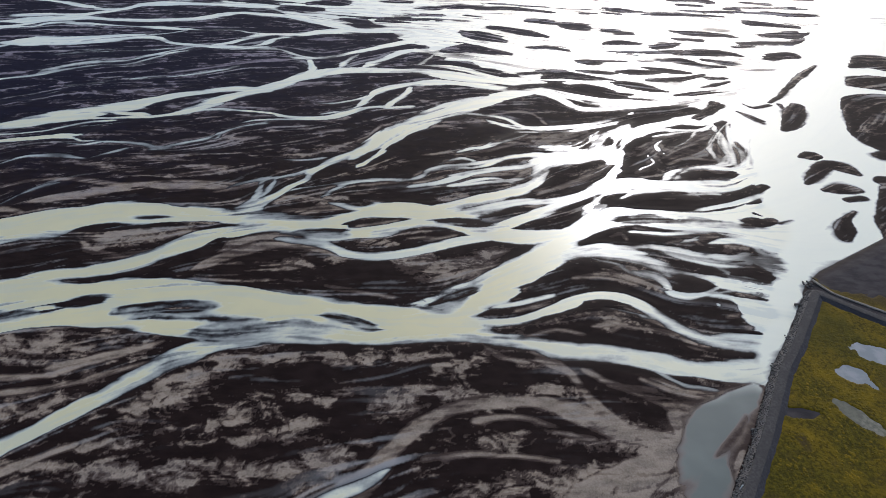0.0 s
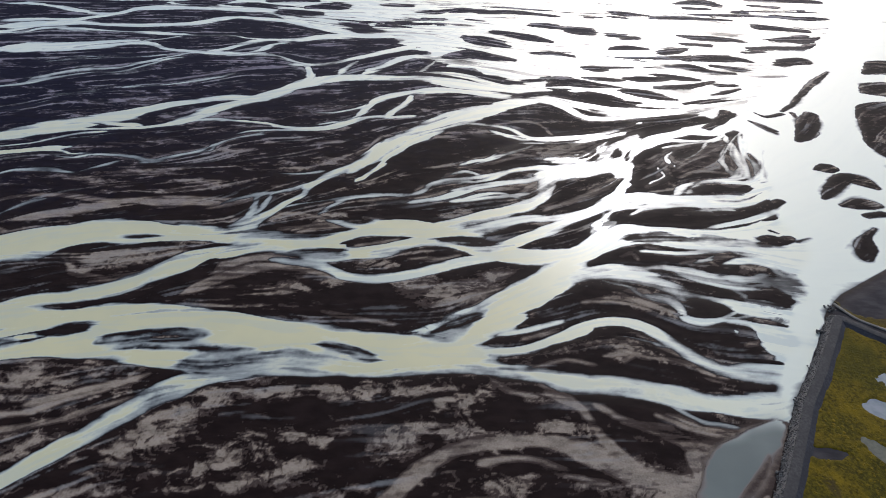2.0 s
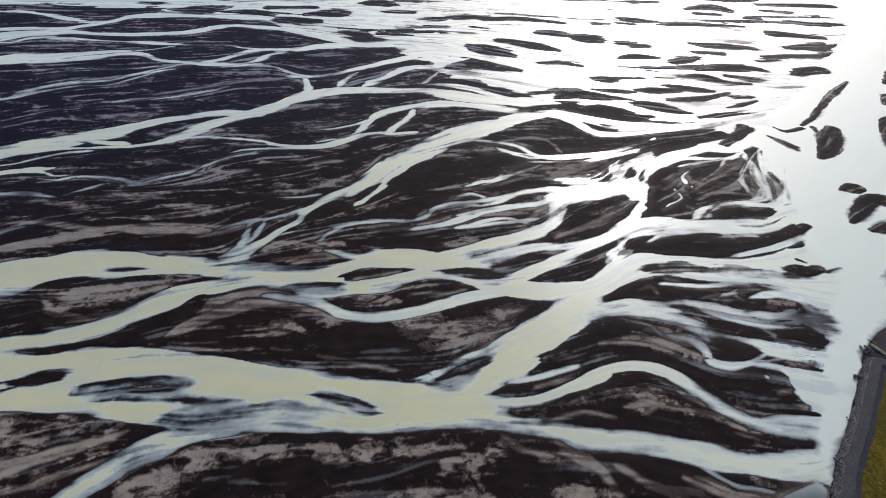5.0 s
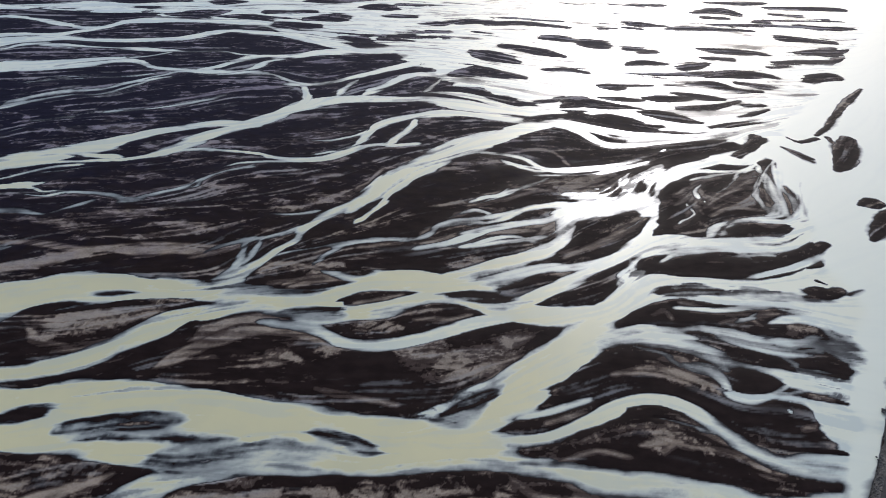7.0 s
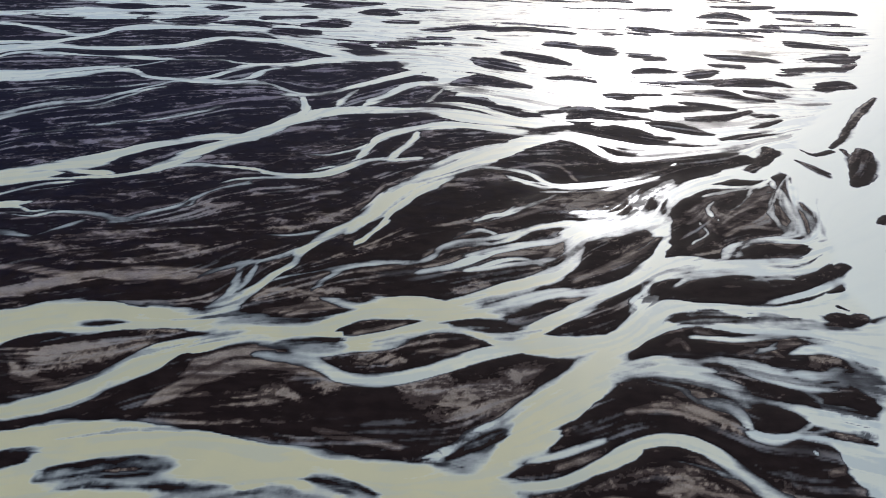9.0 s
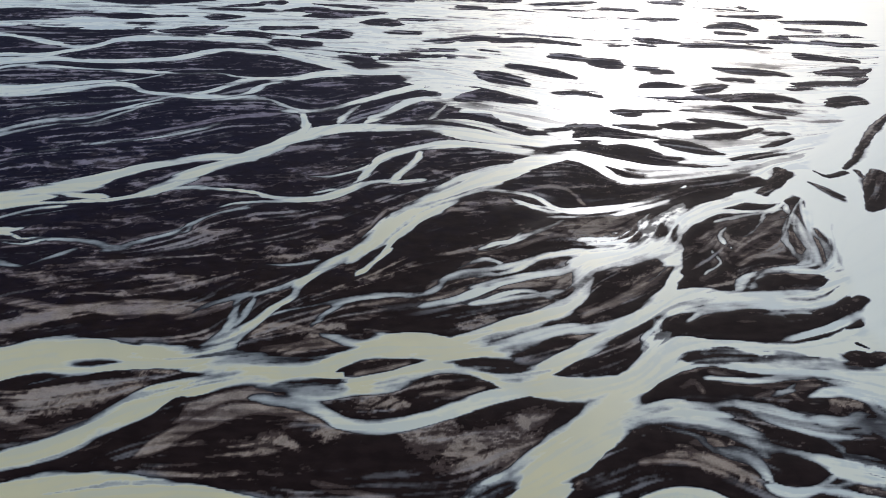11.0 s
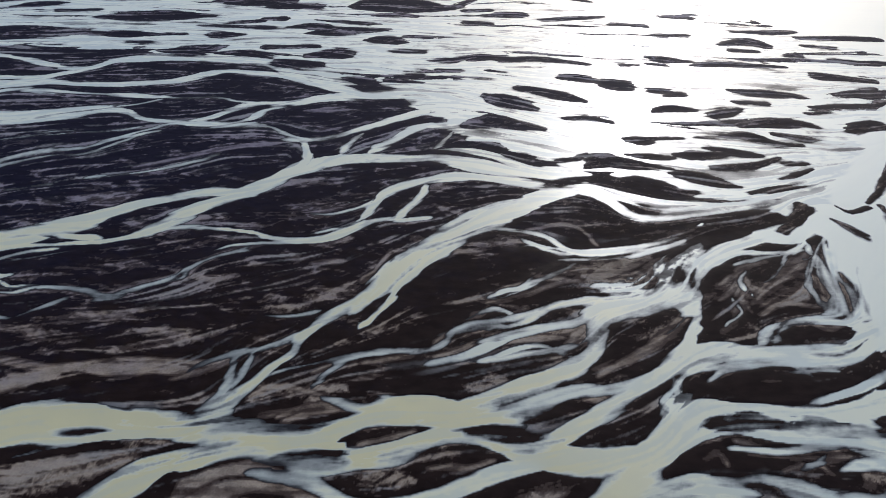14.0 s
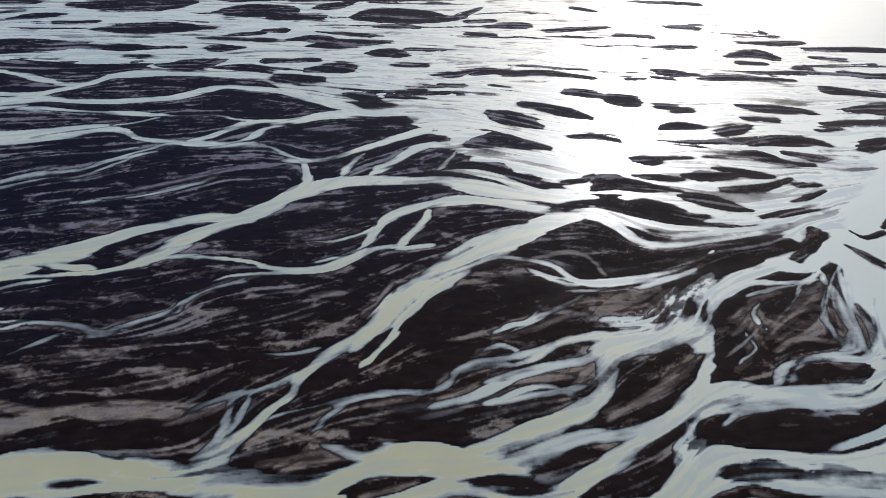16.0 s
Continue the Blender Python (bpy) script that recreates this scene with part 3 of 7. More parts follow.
channel("shallow", (-151.9, 175.7, 0.4), (-149.2, 181.4, 0.4), (-144.5, 187.6, 0.5), (-140.1, 191.1, 0.5))
ribbon((-100.3, 190.9, 1.8), (-92.2, 192, 2.3), (-81.7, 192.3, 1.8), (-75, 190.9, 0.9))
ribbon((-138.2, 179.5, 2.1), (-131.5, 182.2, 2.1), (-124.2, 183.8, 1.7), (-118.8, 185.5, 1.2))
ribbon((-150.2, 172.9, 1.3), (-143.8, 171.8, 1))
ribbon((-46.4, 178.5, 0.7), (-38, 180.4, 0.4), (-29.1, 180.4, 0.4))
ribbon((75.9, 200.3, 0.6), (81.5, 197.7, 0.4), (75.6, 195, 0.7))
channel("stream", (96.8, 211.2, 1.5), (103.6, 217.7, 1.1), (116.7, 220.8, 1.2), (128.1, 219, 2.1), (136, 217.6, 3.1))
channel("shallow", (90.2, 235.4, 0.5), (100.7, 241.1, 1), (105.4, 248.1, 0.6), (114.5, 251.7, 0.6))
channel("shallow", (87.6, 216.4, 0.3), (92.5, 220.8, 0.5), (97.3, 225.1, 0.6), (103.6, 229.3, 0.4), (109.5, 236.3, 0.5))
channel("shallow", (124.4, 249.6, 0.7), (134.8, 256.3, 0.6), (142.6, 265.9, 0.7))
channel("shallow", (117.1, 236.1, 0.4), (126, 239.7, 1), (132.9, 237.5, 1.4))
channel("stream", (98.1, 168.9, 0.7), (105.5, 167.1, 0.9), (112.8, 165.3, 1.1), (118.8, 163, 1.1))
channel("stream", (103.4, 172.4, 0.9), (112.6, 169.8, 1.3), (119.4, 166.6, 1.5))
channel("shallow", (118.4, 178.6, 0.5), (125.6, 180.6, 0.6), (131.6, 182.1, 0.4))
channel("stream", (83.3, 127.6, 0.5), (87.2, 126.8, 0.5), (91.3, 128.4, 0.6), (93.6, 131.2, 0.7))
channel("shallow", (88, 122.3, 0.3), (93.5, 123.5, 0.4), (96.7, 123.2, 0.4))
channel("stream", (79.5, 119.4, 0.6), (87.3, 120.6, 1.1), (94.7, 120.4, 1.6))
channel("shallow", (55.1, 130.5, 0.4), (61.6, 129, 0.4), (66.1, 127.2, 0.5))
channel("stream", (77.3, 198.8, 0.6), (89.4, 201.9, 0.8), (100.9, 202.2, 0.9))
channel("shallow", (96.8, 196.5, 0.5), (106.4, 198.5, 0.6), (116.8, 201.9, 0.6), (125.1, 205.5, 0.6))
channel("shallow", (66.5, 212.5, 0.3), (71, 215.7, 0.4), (75.1, 220.3, 0.5))
channel("shallow", (31, 177.2, 0.3), (35.4, 177.4, 0.3), (41.6, 179.1, 0.3))
channel("stream", (61.9, 173.5, 0.5), (70, 175.9, 0.6), (78, 177.5, 0.4), (84.2, 175.1, 0.7))
channel("shallow", (17.9, 256.2, 0.3), (21.8, 253.9, 0.3), (28.2, 256, 0.3), (36.3, 255.2, 0.3), (40.9, 252.3, 0.3))
channel("shallow", (9.4, 211.7, 0.3), (12.7, 209.5, 0.3), (10, 206.8, 0.3))
channel("shallow", (-20.7, 185, 0.3), (-17.5, 183.3, 0.3), (-14.4, 181.8, 0.3))
channel("stream", (97.3, 253.6, 1.6), (106.3, 255.8, 1.5), (120.8, 255.9, 1.2), (130.4, 258.5, 1.4))
channel("shallow", (99.8, 228, 0.3), (103.7, 233.9, 0.3), (110.2, 238.8, 0.4), (117.1, 243.3, 0.4))
channel("wash", (68.5, 231.5, 4.8), (64, 235.8, 1.8), (61, 239.1, 1.2))
channel("stream", (47.8, 222.5, 2.8), (57.4, 224.7, 3.5), (68.6, 225.6, 5.2), (79.1, 226.9, 6))
channel("wash", (77.4, 252.2, 1.2), (71.8, 243.2, 2.6), (65.6, 231.4, 2.7))
channel("wash", (90, 256.3, 3.1), (82, 247.3, 3.1), (72.5, 232.4, 3.8))
channel("wash", (57.4, 232.3, 4.1), (64.5, 230.7, 4.7), (75.7, 230.6, 6.5))
channel("wide", (152.7, 275.4, 6.1), (146.7, 257.9, 4.8), (140.5, 241.3, 4), (134.6, 225.3, 3.3))
channel("wide", (119.1, 266.2, 3.6), (131.1, 269, 6.3), (146.1, 277.1, 5.4), (156.6, 276, 19.2))
channel("wash", (99.7, 147.5, 2.6), (103.7, 143.8, 4.5), (108.8, 140.6, 5.2))
channel("wash", (91.8, 136.5, 2.3), (95.1, 131.6, 4.7), (98.6, 127.5, 5.3))
channel("wash", (0.7, 131.3, 1.2), (5.8, 132.8, 3.5), (12.7, 136.3, 2.9))
channel("wash", (109, 176.3, 2.9), (118.2, 173.3, 4.8), (125.5, 171.1, 5.8))
channel("wash", (103.9, 184.9, 0.9), (111.9, 188.2, 1.2), (118.2, 191.5, 1.4))
# bars standing in the wide water
bar((145.6, 289.9, 3), (140.5, 281.3, 2.9), (134, 274.4, 2.1), (130, 270, 2))
bar((95.8, 276.8, 0.8), (107.9, 276.4, 3.9), (119.9, 278.4, 3.2), (130.7, 282.6, 0.8))
bar((189.3, 290.3, 3.8), (181.9, 278, 5.6), (175.2, 267.6, 4.6), (169.3, 260.9, 2.2))
bar((154.1, 280.6, 0.8), (158.4, 273.6, 2.2), (162.4, 269.8, 1.1))
bar((127.4, 270.3, 0.3), (137, 277.5, 2.9), (146.1, 286.6, 3.1), (149.4, 288.9, 0.7))
bar((212.4, 367.9, 4.6), (223.8, 370.7, 6.1))
bar((252.5, 352.6, 1.6), (271, 363.2, 10.9), (280.1, 361.7, 14.9), (299.4, 362.8, 7.3))
bar((234.2, 322.7, 1.2), (246.8, 327.5, 9.7), (259.6, 328, 11.9), (277.2, 328.6, 7.3))
bar((223.7, 298.2, 1), (236.5, 304.4, 6.7), (256.4, 306.2, 4.2))
bar((239, 284.2, 26.8), (231.6, 271, 25), (223.3, 256.8, 23.3))
bar((162.9, 233.1, 0.9), (168.8, 234.7, 4.1), (172.9, 235.2, 1.1))
bar((154.5, 209.7, 1.1), (160.8, 216.3, 3.4), (170.7, 226.2, 3.8), (177.6, 225.1, 5), (181, 220, 2.1))
bar((159.6, 204.9, 1.6), (167.5, 206.5, 4.3), (173.2, 206.3, 2.9))
bar((165, 197.8, 1.7), (171.8, 199.7, 2.3))
bar((202, 236.5, 3.6), (213.8, 238.9, 7.2))
bar((163.2, 189.6, 1.1), (156.8, 183.5, 2.1), (152.5, 177.8, 3.8), (149.3, 172.3, 3.1))
bar((187.2, 213.1, 1.1), (190.3, 213.9, 4.5), (195.7, 214, 3.2))
bar((190.8, 203.6, 8.2), (181.2, 189.5, 8.7), (175, 179, 8.4), (171.6, 171.8, 7.4))
bar((252.3, 465.2, 1.7), (266.1, 463.6, 3.9), (277.5, 465.6, 4.7), (289.3, 465.6, 2.2))
bar((-108.7, 570.1, 3.2), (-96.4, 575.4, 8.8), (-82.6, 588.6, 2.8))
bar((-133.3, 543.6, 7.5), (-104.5, 546.9, 7.5))
bar((-75.2, 548.8, 4.8), (-54.7, 557.1, 17.6), (-28.8, 556.5, 16.8), (-2.9, 554.8, 6.2), (19.6, 582.1, 2))
bar((9.8, 548.6, 4.6), (27.1, 552.6, 4))
bar((24.3, 538.8, 3.9), (47.7, 542.7, 7.8))
bar((-98.5, 513.7, 1), (-74.2, 510.8, 3.5), (-50.4, 509.7, 1.3))
bar((-112.6, 496.2, 1.3), (-96, 499.8, 7.4), (-79.9, 496.2, 1.7))
bar((-98.8, 484.2, 1.2), (-79.1, 490.7, 8.8), (-49.2, 497, 3.1))
bar((-58.3, 474.9, 1.4), (-43.7, 476.9, 8.2), (-32.3, 473.2, 1.8))
bar((-31.1, 484.9, 2.7), (-16.1, 485.3, 3.8))
bar((-119.6, 455, 3.4), (-88.6, 459.4, 2.9))
bar((-90.7, 442.2, 2.5), (-72.7, 448.6, 9.3), (-66, 445.3, 1.7))
bar((-38.4, 456.3, 2.9), (-20.6, 456.5, 3.3))
bar((-14.9, 441.7, 1.5), (-2.8, 443.7, 5.3), (0.7, 444.8, 1.4))
bar((9.3, 443.3, 0.5), (14.7, 448.9, 5), (32.6, 453.3, 2.5))
bar((28.4, 444.6, 1.7), (39.1, 447.3, 3.5))
bar((-9.5, 426.1, 2.9), (3.9, 426.8, 3.3))
bar((20.7, 429.1, 2.5), (30.6, 427.4, 1.7))
bar((-103.3, 429.6, 6.6), (-82.9, 427.9, 5))
bar((-62.1, 410, 2.8), (-50.4, 405.9, 5.2))
bar((-37.9, 408.4, 2.7), (-18.7, 407.3, 1.5))
bar((-27.2, 416.8, 2.4), (-19.1, 417.1, 2.8))
bar((18.6, 389.3, 0.9), (24.6, 386.5, 8.1), (33.3, 382.7, 9), (41.9, 378.2, 2.2))
bar((38.2, 401.6, 1.9), (47.5, 400.5, 3.7))
bar((-311.4, 463.4, 5.6), (-291, 465, 13.1), (-271.4, 468.4, 11.6), (-253.9, 469.5, 7.1), (-242.3, 475.4, 3.1))
bar((-239.8, 470.3, 3.3), (-214.6, 470.7, 6.1), (-193.2, 471.7, 1.7))
bar((-361.8, 554.7, 5.8), (-321.2, 558.1, 4.4))
bar((-290.9, 557.4, 4.8), (-261.9, 559.5, 13.1), (-228.6, 562.1, 15.1), (-206.1, 572.1, 4.3))
bar((-315.8, 519.7, 2.3), (-303.6, 526.4, 7.1), (-286.5, 532.3, 3.1))
bar((-331.6, 532.5, 2.9), (-317.7, 536.9, 2.9))
bar((-248.2, 503.3, 2.7), (-227, 508.1, 9.9), (-201.1, 512.2, 11.1), (-170.1, 514.1, 1.3))
bar((-281.2, 514.5, 2.6), (-256, 519.8, 2.6))
bar((-206.7, 456.6, 1.5), (-194.6, 457.3, 1.9))
bar((-190, 473.1, 2.1), (-177.7, 474.3, 2.1))
bar((-163.5, 475.7, 1.1), (-153.9, 474.6, 6.3), (-139.9, 477, 1.8))
bar((-174.6, 492.2, 1.2), (-148.1, 492.6, 2.2), (-125.2, 492.7, 2.4))
bar((-181.4, 549.9, 1.6), (-158, 557.3, 15.9), (-132.7, 559.3, 12.6))
bar((-154.4, 501.2, 2.4), (-136.4, 506.7, 3.6))
bar((-134.1, 513, 2.4), (-122.5, 514.2, 4.9))
bar((-182, 443.1, 1.5), (-162, 445.1, 8.6), (-144.4, 455.1, 1.1))
bar((-147.5, 442.5, 1.5), (-127.1, 443.5, 5.2), (-112.1, 438.4, 1.3))
bar((-289.8, 429.8, 5.6), (-271.8, 433, 2.7), (-251.8, 433.2, 8.2), (-227.9, 438.9, 1.6))
bar((115.2, 181.1, 0.4), (121.2, 180.2, 3.4), (124.7, 179.5, 0.9))
bar((122.6, 186.1, 0.8), (125.9, 183.6, 0.4))
bar((98.1, 150.6, 0.3), (103.2, 151.5, 3.7), (108.3, 150.3, 4.2), (109.5, 147.7, 0.5))
bar((69.2, 158.7, 0.6), (75.1, 158.9, 3), (83.4, 154.7, 2.6), (91.6, 150.7, 1.1), (95.7, 149.3, 0.3))
bar((99.5, 248.8, 1), (103.5, 248.8, 3.4), (106.9, 248.3, 0.9))
bar((101.9, 212.2, 0.6), (109.2, 214.7, 3.3), (116.4, 215.1, 4.5), (123.5, 213.6, 1.2))
bar((77.7, 118.9, 0.2), (82.9, 117.6, 1.1), (89.1, 116.6, 0.7), (94.4, 117.8, 0.3))
bar((81.1, 245.1, 1.4), (79.3, 239.1, 2.4), (77.5, 233.4, 1.6))
bar((67.8, 242.2, 2.1), (67, 238, 2.3), (65.8, 234.4, 1.2))
# bars awash, under a skin of water
awash((-122.2, 119.7, 2.2), (-116.2, 120.2, 2), (-111.5, 121.5, 1.4))
awash((-105.4, 125, 1), (-99.2, 127, 2.2), (-95.1, 129.3, 1))
awash((-88.5, 122.9, 1.4), (-80.3, 124.2, 3.3), (-73, 126.4, 1.9), (-63.5, 127.1, 1.6))
awash((-74.7, 122.1, 1.3), (-66.9, 122.7, 1.5), (-60.4, 122.4, 1.1))
awash((-60.4, 117.1, 3.2), (-52.9, 118.1, 4.7), (-46.6, 118.1, 3.1), (-42.1, 117.8, 1))
awash((-37.6, 120.2, 3), (-31.8, 119.1, 2.3), (-26.2, 118.9, 1.6))
awash((-28.6, 124.5, 0.4), (-23.7, 123.7, 1.2), (-18.5, 121.6, 0.8))
awash((-18.4, 119.8, 1.7), (-13.8, 119.3, 0.6))
awash((5.7, 131.5, 1.9), (10.9, 135.3, 1.8), (14.1, 137.2, 0.8))
awash((69.8, 179.3, 1.6), (75.6, 179.1, 2), (79.6, 178, 1.7))
awash((98.4, 180.2, 2.6), (104.7, 177.9, 1.7), (110.3, 178, 1.7))
# pale dry silt
silt((-6.9, 148.5, 2.9), (4, 148.3, 5.1), (15, 149.6, 5.4), (22.8, 155.2, 3))
silt((-105.4, 155.5, 3.2), (-95.3, 157.6, 5), (-82.2, 162.8, 4.8), (-70.2, 167.1, 0.7))
silt((-111.5, 106.9, 5.4), (-103.7, 108.6, 4.9), (-95.8, 110.5, 6.6), (-85.1, 113.2, 3.7))
silt((-76.6, 79.5, 1.8), (-68.1, 83.4, 4.4), (-61.5, 90.3, 3.7), (-57.1, 97.4, 4.3))
silt((-58.5, 106.2, 2.5), (-45.5, 107.5, 4.3), (-32, 107.7, 3), (-22.9, 107, 1.9))
silt((-47.6, 89.1, 3.4), (-41.1, 90.3, 2.3))
silt((-55.7, 74.5, 2.8), (-50.3, 75, 3.2))
silt((-52.9, 84.9, 2.4), (-44.8, 88.7, 1.2))
silt((-43.8, 80.5, 1.5), (-33.8, 81.7, 2.4))
silt((-42.5, 71.4, 1.3), (-38.2, 73.9, 2.5), (-29.9, 75.5, 2.5))
silt((-23.7, 76.4, 3.2), (-13.9, 79.1, 2.2))
silt((-25.5, 104.4, 2.4), (-15.5, 107.7, 2.4))
silt((-13.7, 89.6, 1.9), (-8.4, 92.8, 3.2), (-1.5, 95.1, 1.3))
silt((-34.7, 92.4, 3), (-24.1, 95.3, 2.2))
silt((-32.8, 83.5, 2.7), (-25.3, 85.6, 1.6))
silt((-94.2, 73.2, 2.4), (-82.3, 73.6, 2.2), (-73.5, 73, 1.6), (-60.6, 71.3, 1.5), (-51.4, 69.1, 1.3))
silt((16.1, 82.5, 1.9), (22.2, 83.1, 2.3))
silt((2.9, 83.3, 0.8), (9.6, 84.6, 1.1))
silt((4.1, 106.4, 2.5), (8.6, 106.1, 2))
silt((-9.6, 108.6, 1.2), (-2.7, 108.9, 3.2))
silt((45.8, 80.7, 13.6), (43.3, 74.1, 14.1), (41.3, 68.1, 14.3))
silt((34.1, 70.9, 3.4), (42, 72.9, 5.1), (51.4, 74.6, 6.3), (57.2, 76.7, 4.2))
silt((37, 87.4, 1.6), (45.9, 84.1, 2.8), (53.8, 83.2, 2.4), (60.4, 82.5, 0.8))
silt((30.4, 99, 1.1), (38.4, 99.3, 1.6))
silt((7, 97.1, 1.3), (15.6, 96.9, 0.9))
silt((-27.3, 81.7, 0.7), (-19, 78.6, 1))
silt((-100.4, 87.9, 2.3), (-93.9, 90.5, 3.2), (-85.9, 93.3, 2.3))
silt((-22.6, 69.9, 1.3), (-12.9, 70.1, 1.3))
silt((12.9, 71.7, 2.3), (24.3, 73.1, 3.4), (31.6, 71.2, 2.7))
silt((48.2, 242.9, 7.2), (59.1, 239.3, 8), (76.9, 247, 3.5))
silt((87.5, 232.2, 2.1), (66.4, 224.4, 1.6))
silt((3.6, 189.2, 0.7), (9.9, 190.2, 1.8))
silt((-121.9, 211.6, 4.7), (-109.1, 213.2, 3.6), (-99.7, 215.3, 1.8))
silt((-130.8, 203.7, 2.9), (-116.9, 202.1, 2.8))
silt((-98, 199.7, 2.2), (-85, 203.8, 3.8))
silt((-144.3, 279.3, 5.6), (-134.5, 279.5, 6))
silt((-134.4, 235.3, 3.6), (-120.7, 238, 4.2), (-105.2, 237.3, 2.7))
silt((-46, 224.7, 3.1), (-35.7, 228.3, 3.8))
silt((-100.1, 190.7, 2.2), (-91.3, 191.7, 2.4), (-76, 192.3, 2.3))
silt((-50.8, 184.6, 1.8), (-42, 185.8, 2.6))
silt((-102.5, 279.7, 2), (-101.3, 252.3, 3.3), (-86.9, 251.4, 4.5))
silt((-88.9, 228.6, 3.9), (-72.6, 229.3, 2.6))
silt((30.5, 202.9, 1.2), (39.9, 209.2, 4.7))
silt((-64.5, 277.9, 3.8), (-51.5, 279.6, 2.8))
awash((10.4, 174.1, 2.2), (15.9, 171.4, 2.1), (22.3, 170, 1.1))
ribbon((50, 122.9, 0.6), (53.6, 124.1, 1.1), (57, 124.2, 0.8))
ribbon((58.4, 123.2, 0.7), (64.8, 122.5, 0.5), (71, 121.1, 1))
ribbon((74.7, 117.3, 1.3), (76.5, 115.5, 0.8), (79, 115.8, 0.5))
ribbon((75, 173.1, 0.6), (82.5, 170.7, 0.6), (88, 169, 0.6))
ribbon((42, 195, 0.6), (49.5, 199.7, 0.6), (59.1, 204.7, 0.5), (67.8, 211.1, 0.5), (74.6, 218.8, 0.8))
ribbon((35.3, 211.9, 0.9), (40.9, 214.6, 0.8))
ribbon((36.9, 185.2, 0.4), (41.6, 185.5, 1.1))
ribbon((12, 225.7, 0.6), (17.7, 228.5, 0.6), (23.5, 230.8, 0.5), (25.3, 234.3, 0.5))
ribbon((30, 238.2, 0.8), (39.4, 236.8, 0.7))
ribbon((-24.5, 247.9, 0.8), (-27.5, 239.1, 0.7), (-30.9, 234.4, 1.1))
ribbon((-49.1, 241.5, 1), (-41.6, 243, 1.2))
ribbon((-5.9, 206, 0.6), (-2.6, 208.7, 0.6))
ribbon((6.2, 217.3, 1.1), (9.1, 219.4, 0.8), (10.9, 222.5, 0.6))
ribbon((15.2, 219.8, 0.6), (24, 218.7, 0.8))
ribbon((-26.5, 196.7, 0.6), (-20.3, 198.2, 0.7), (-13.9, 199.5, 0.6))
ribbon((-40.2, 192.6, 0.4), (-34.5, 196.4, 0.5))
ribbon((13.8, 89, 0.8), (20.8, 90.5, 0.5), (29, 89, 0.5), (35.4, 86, 0.5))
ribbon((1.6, 78.3, 0.4), (10.7, 80, 0.4), (19.9, 79.6, 0.3), (30.2, 78.4, 0.3))
ribbon((-80, 78.8, 0.7), (-85.9, 75.7, 0.8), (-91.4, 72.6, 1))
silt((-49.2, 146.4, 2.1), (-40.4, 145, 3.8), (-32, 145.7, 5.2), (-27, 150.2, 2.3))
ribbon((-110.5, 152.7, 0.6), (-101.8, 149.3, 0.7), (-91.6, 151.1, 0.9), (-82.7, 156.3, 0.5), (-79.8, 158.6, 0.3))
silt((-110.2, 157.5, 3.5), (-103, 157.9, 5.8), (-95.3, 160.6, 4.4), (-86, 163.4, 2.8))
ribbon((-73, 143.5, 0.4), (-68.4, 148.4, 0.6), (-61.1, 153.2, 0.8), (-52.2, 156.9, 0.8), (-43.7, 157, 0.7))
ribbon((-67.1, 155.4, 0.4), (-65.6, 157.5, 1), (-62.2, 158.6, 0.9))
silt((-6.4, 145.1, 3), (2.1, 145.8, 4.3), (10.8, 147.8, 2.3), (20.2, 154.6, 2.9))
ribbon((-30.5, 136.6, 0.5), (-19.4, 134.4, 0.6), (-11.3, 133.1, 0.6))
ribbon((74.7, 81, 0.7), (72.2, 76.9, 0.6), (69, 71.3, 0.5))
silt((54.9, 82.4, 4.2), (50.9, 77.1, 6.3), (47.7, 72.9, 7.9), (45, 68.2, 8.7))
ribbon((63.3, 92.3, 1.6), (62.1, 88.1, 1.1))
ribbon((57.8, 102.9, 0.5), (63.2, 100.8, 0.5), (68, 99.5, 0.5))

# the western junction and its islands
bar((-71.8, 180.5, 3.7), (-63.2, 185.9, 8.6), (-57.1, 191.5, 7.8), (-47.9, 199.5, 7.1), (-38.3, 210.4, 7.4))
channel("stream", (10.5, 275.2, 4.3), (-2.6, 262.1, 4.5), (-12.6, 249.6, 4.2), (-21.7, 238.2, 4.0), (-28.3, 227.8, 3.6), (-34.6, 220.9, 2.9), (-42.3, 213.6, 2.2), (-46.3, 207.9, 1.8), (-48.3, 201.5, 1.5), (-54.2, 192.5, 1.5), (-58.7, 186.1, 2.2), (-63.1, 180.8, 3.1), (-67.2, 175.5, 4.2))
channel("stream", (-42.9, 212.4, 1.3), (-51.6, 205.1, 1.1), (-58.8, 201.1, 1.1), (-64.9, 197.9, 1.2), (-64.5, 191.3, 1.0), (-64.4, 184.1, 0.9))
channel("shallow", (-60.4, 199.1, 0.5), (-60.4, 193.3, 0.7), (-61.7, 188.1, 0.5))
channel("shallow", (-48.3, 201.5, 0.5), (-53.0, 207.6, 0.3))
bar((-53.5, 177.1, 1.1), (-45.4, 179.9, 2.8), (-36.8, 181.1, 3.2), (-29.2, 179.3, 0.8))
ribbon((-44.7, 176.2, 0.8), (-38.2, 178.9, 1.1), (-31.5, 180.8, 1.1))
channel("stream", (-37.3, 183.8, 0.8), (-31.7, 181.9, 1.3), (-23.5, 180.1, 1.6), (-13.8, 179.4, 2.4))
channel("stream", (-36.4, 168.2, 4.1), (-30.6, 174.7, 1.8), (-20.7, 178.6, 1.9), (-10.2, 178.8, 2.1), (1.1, 176.6, 3.6))
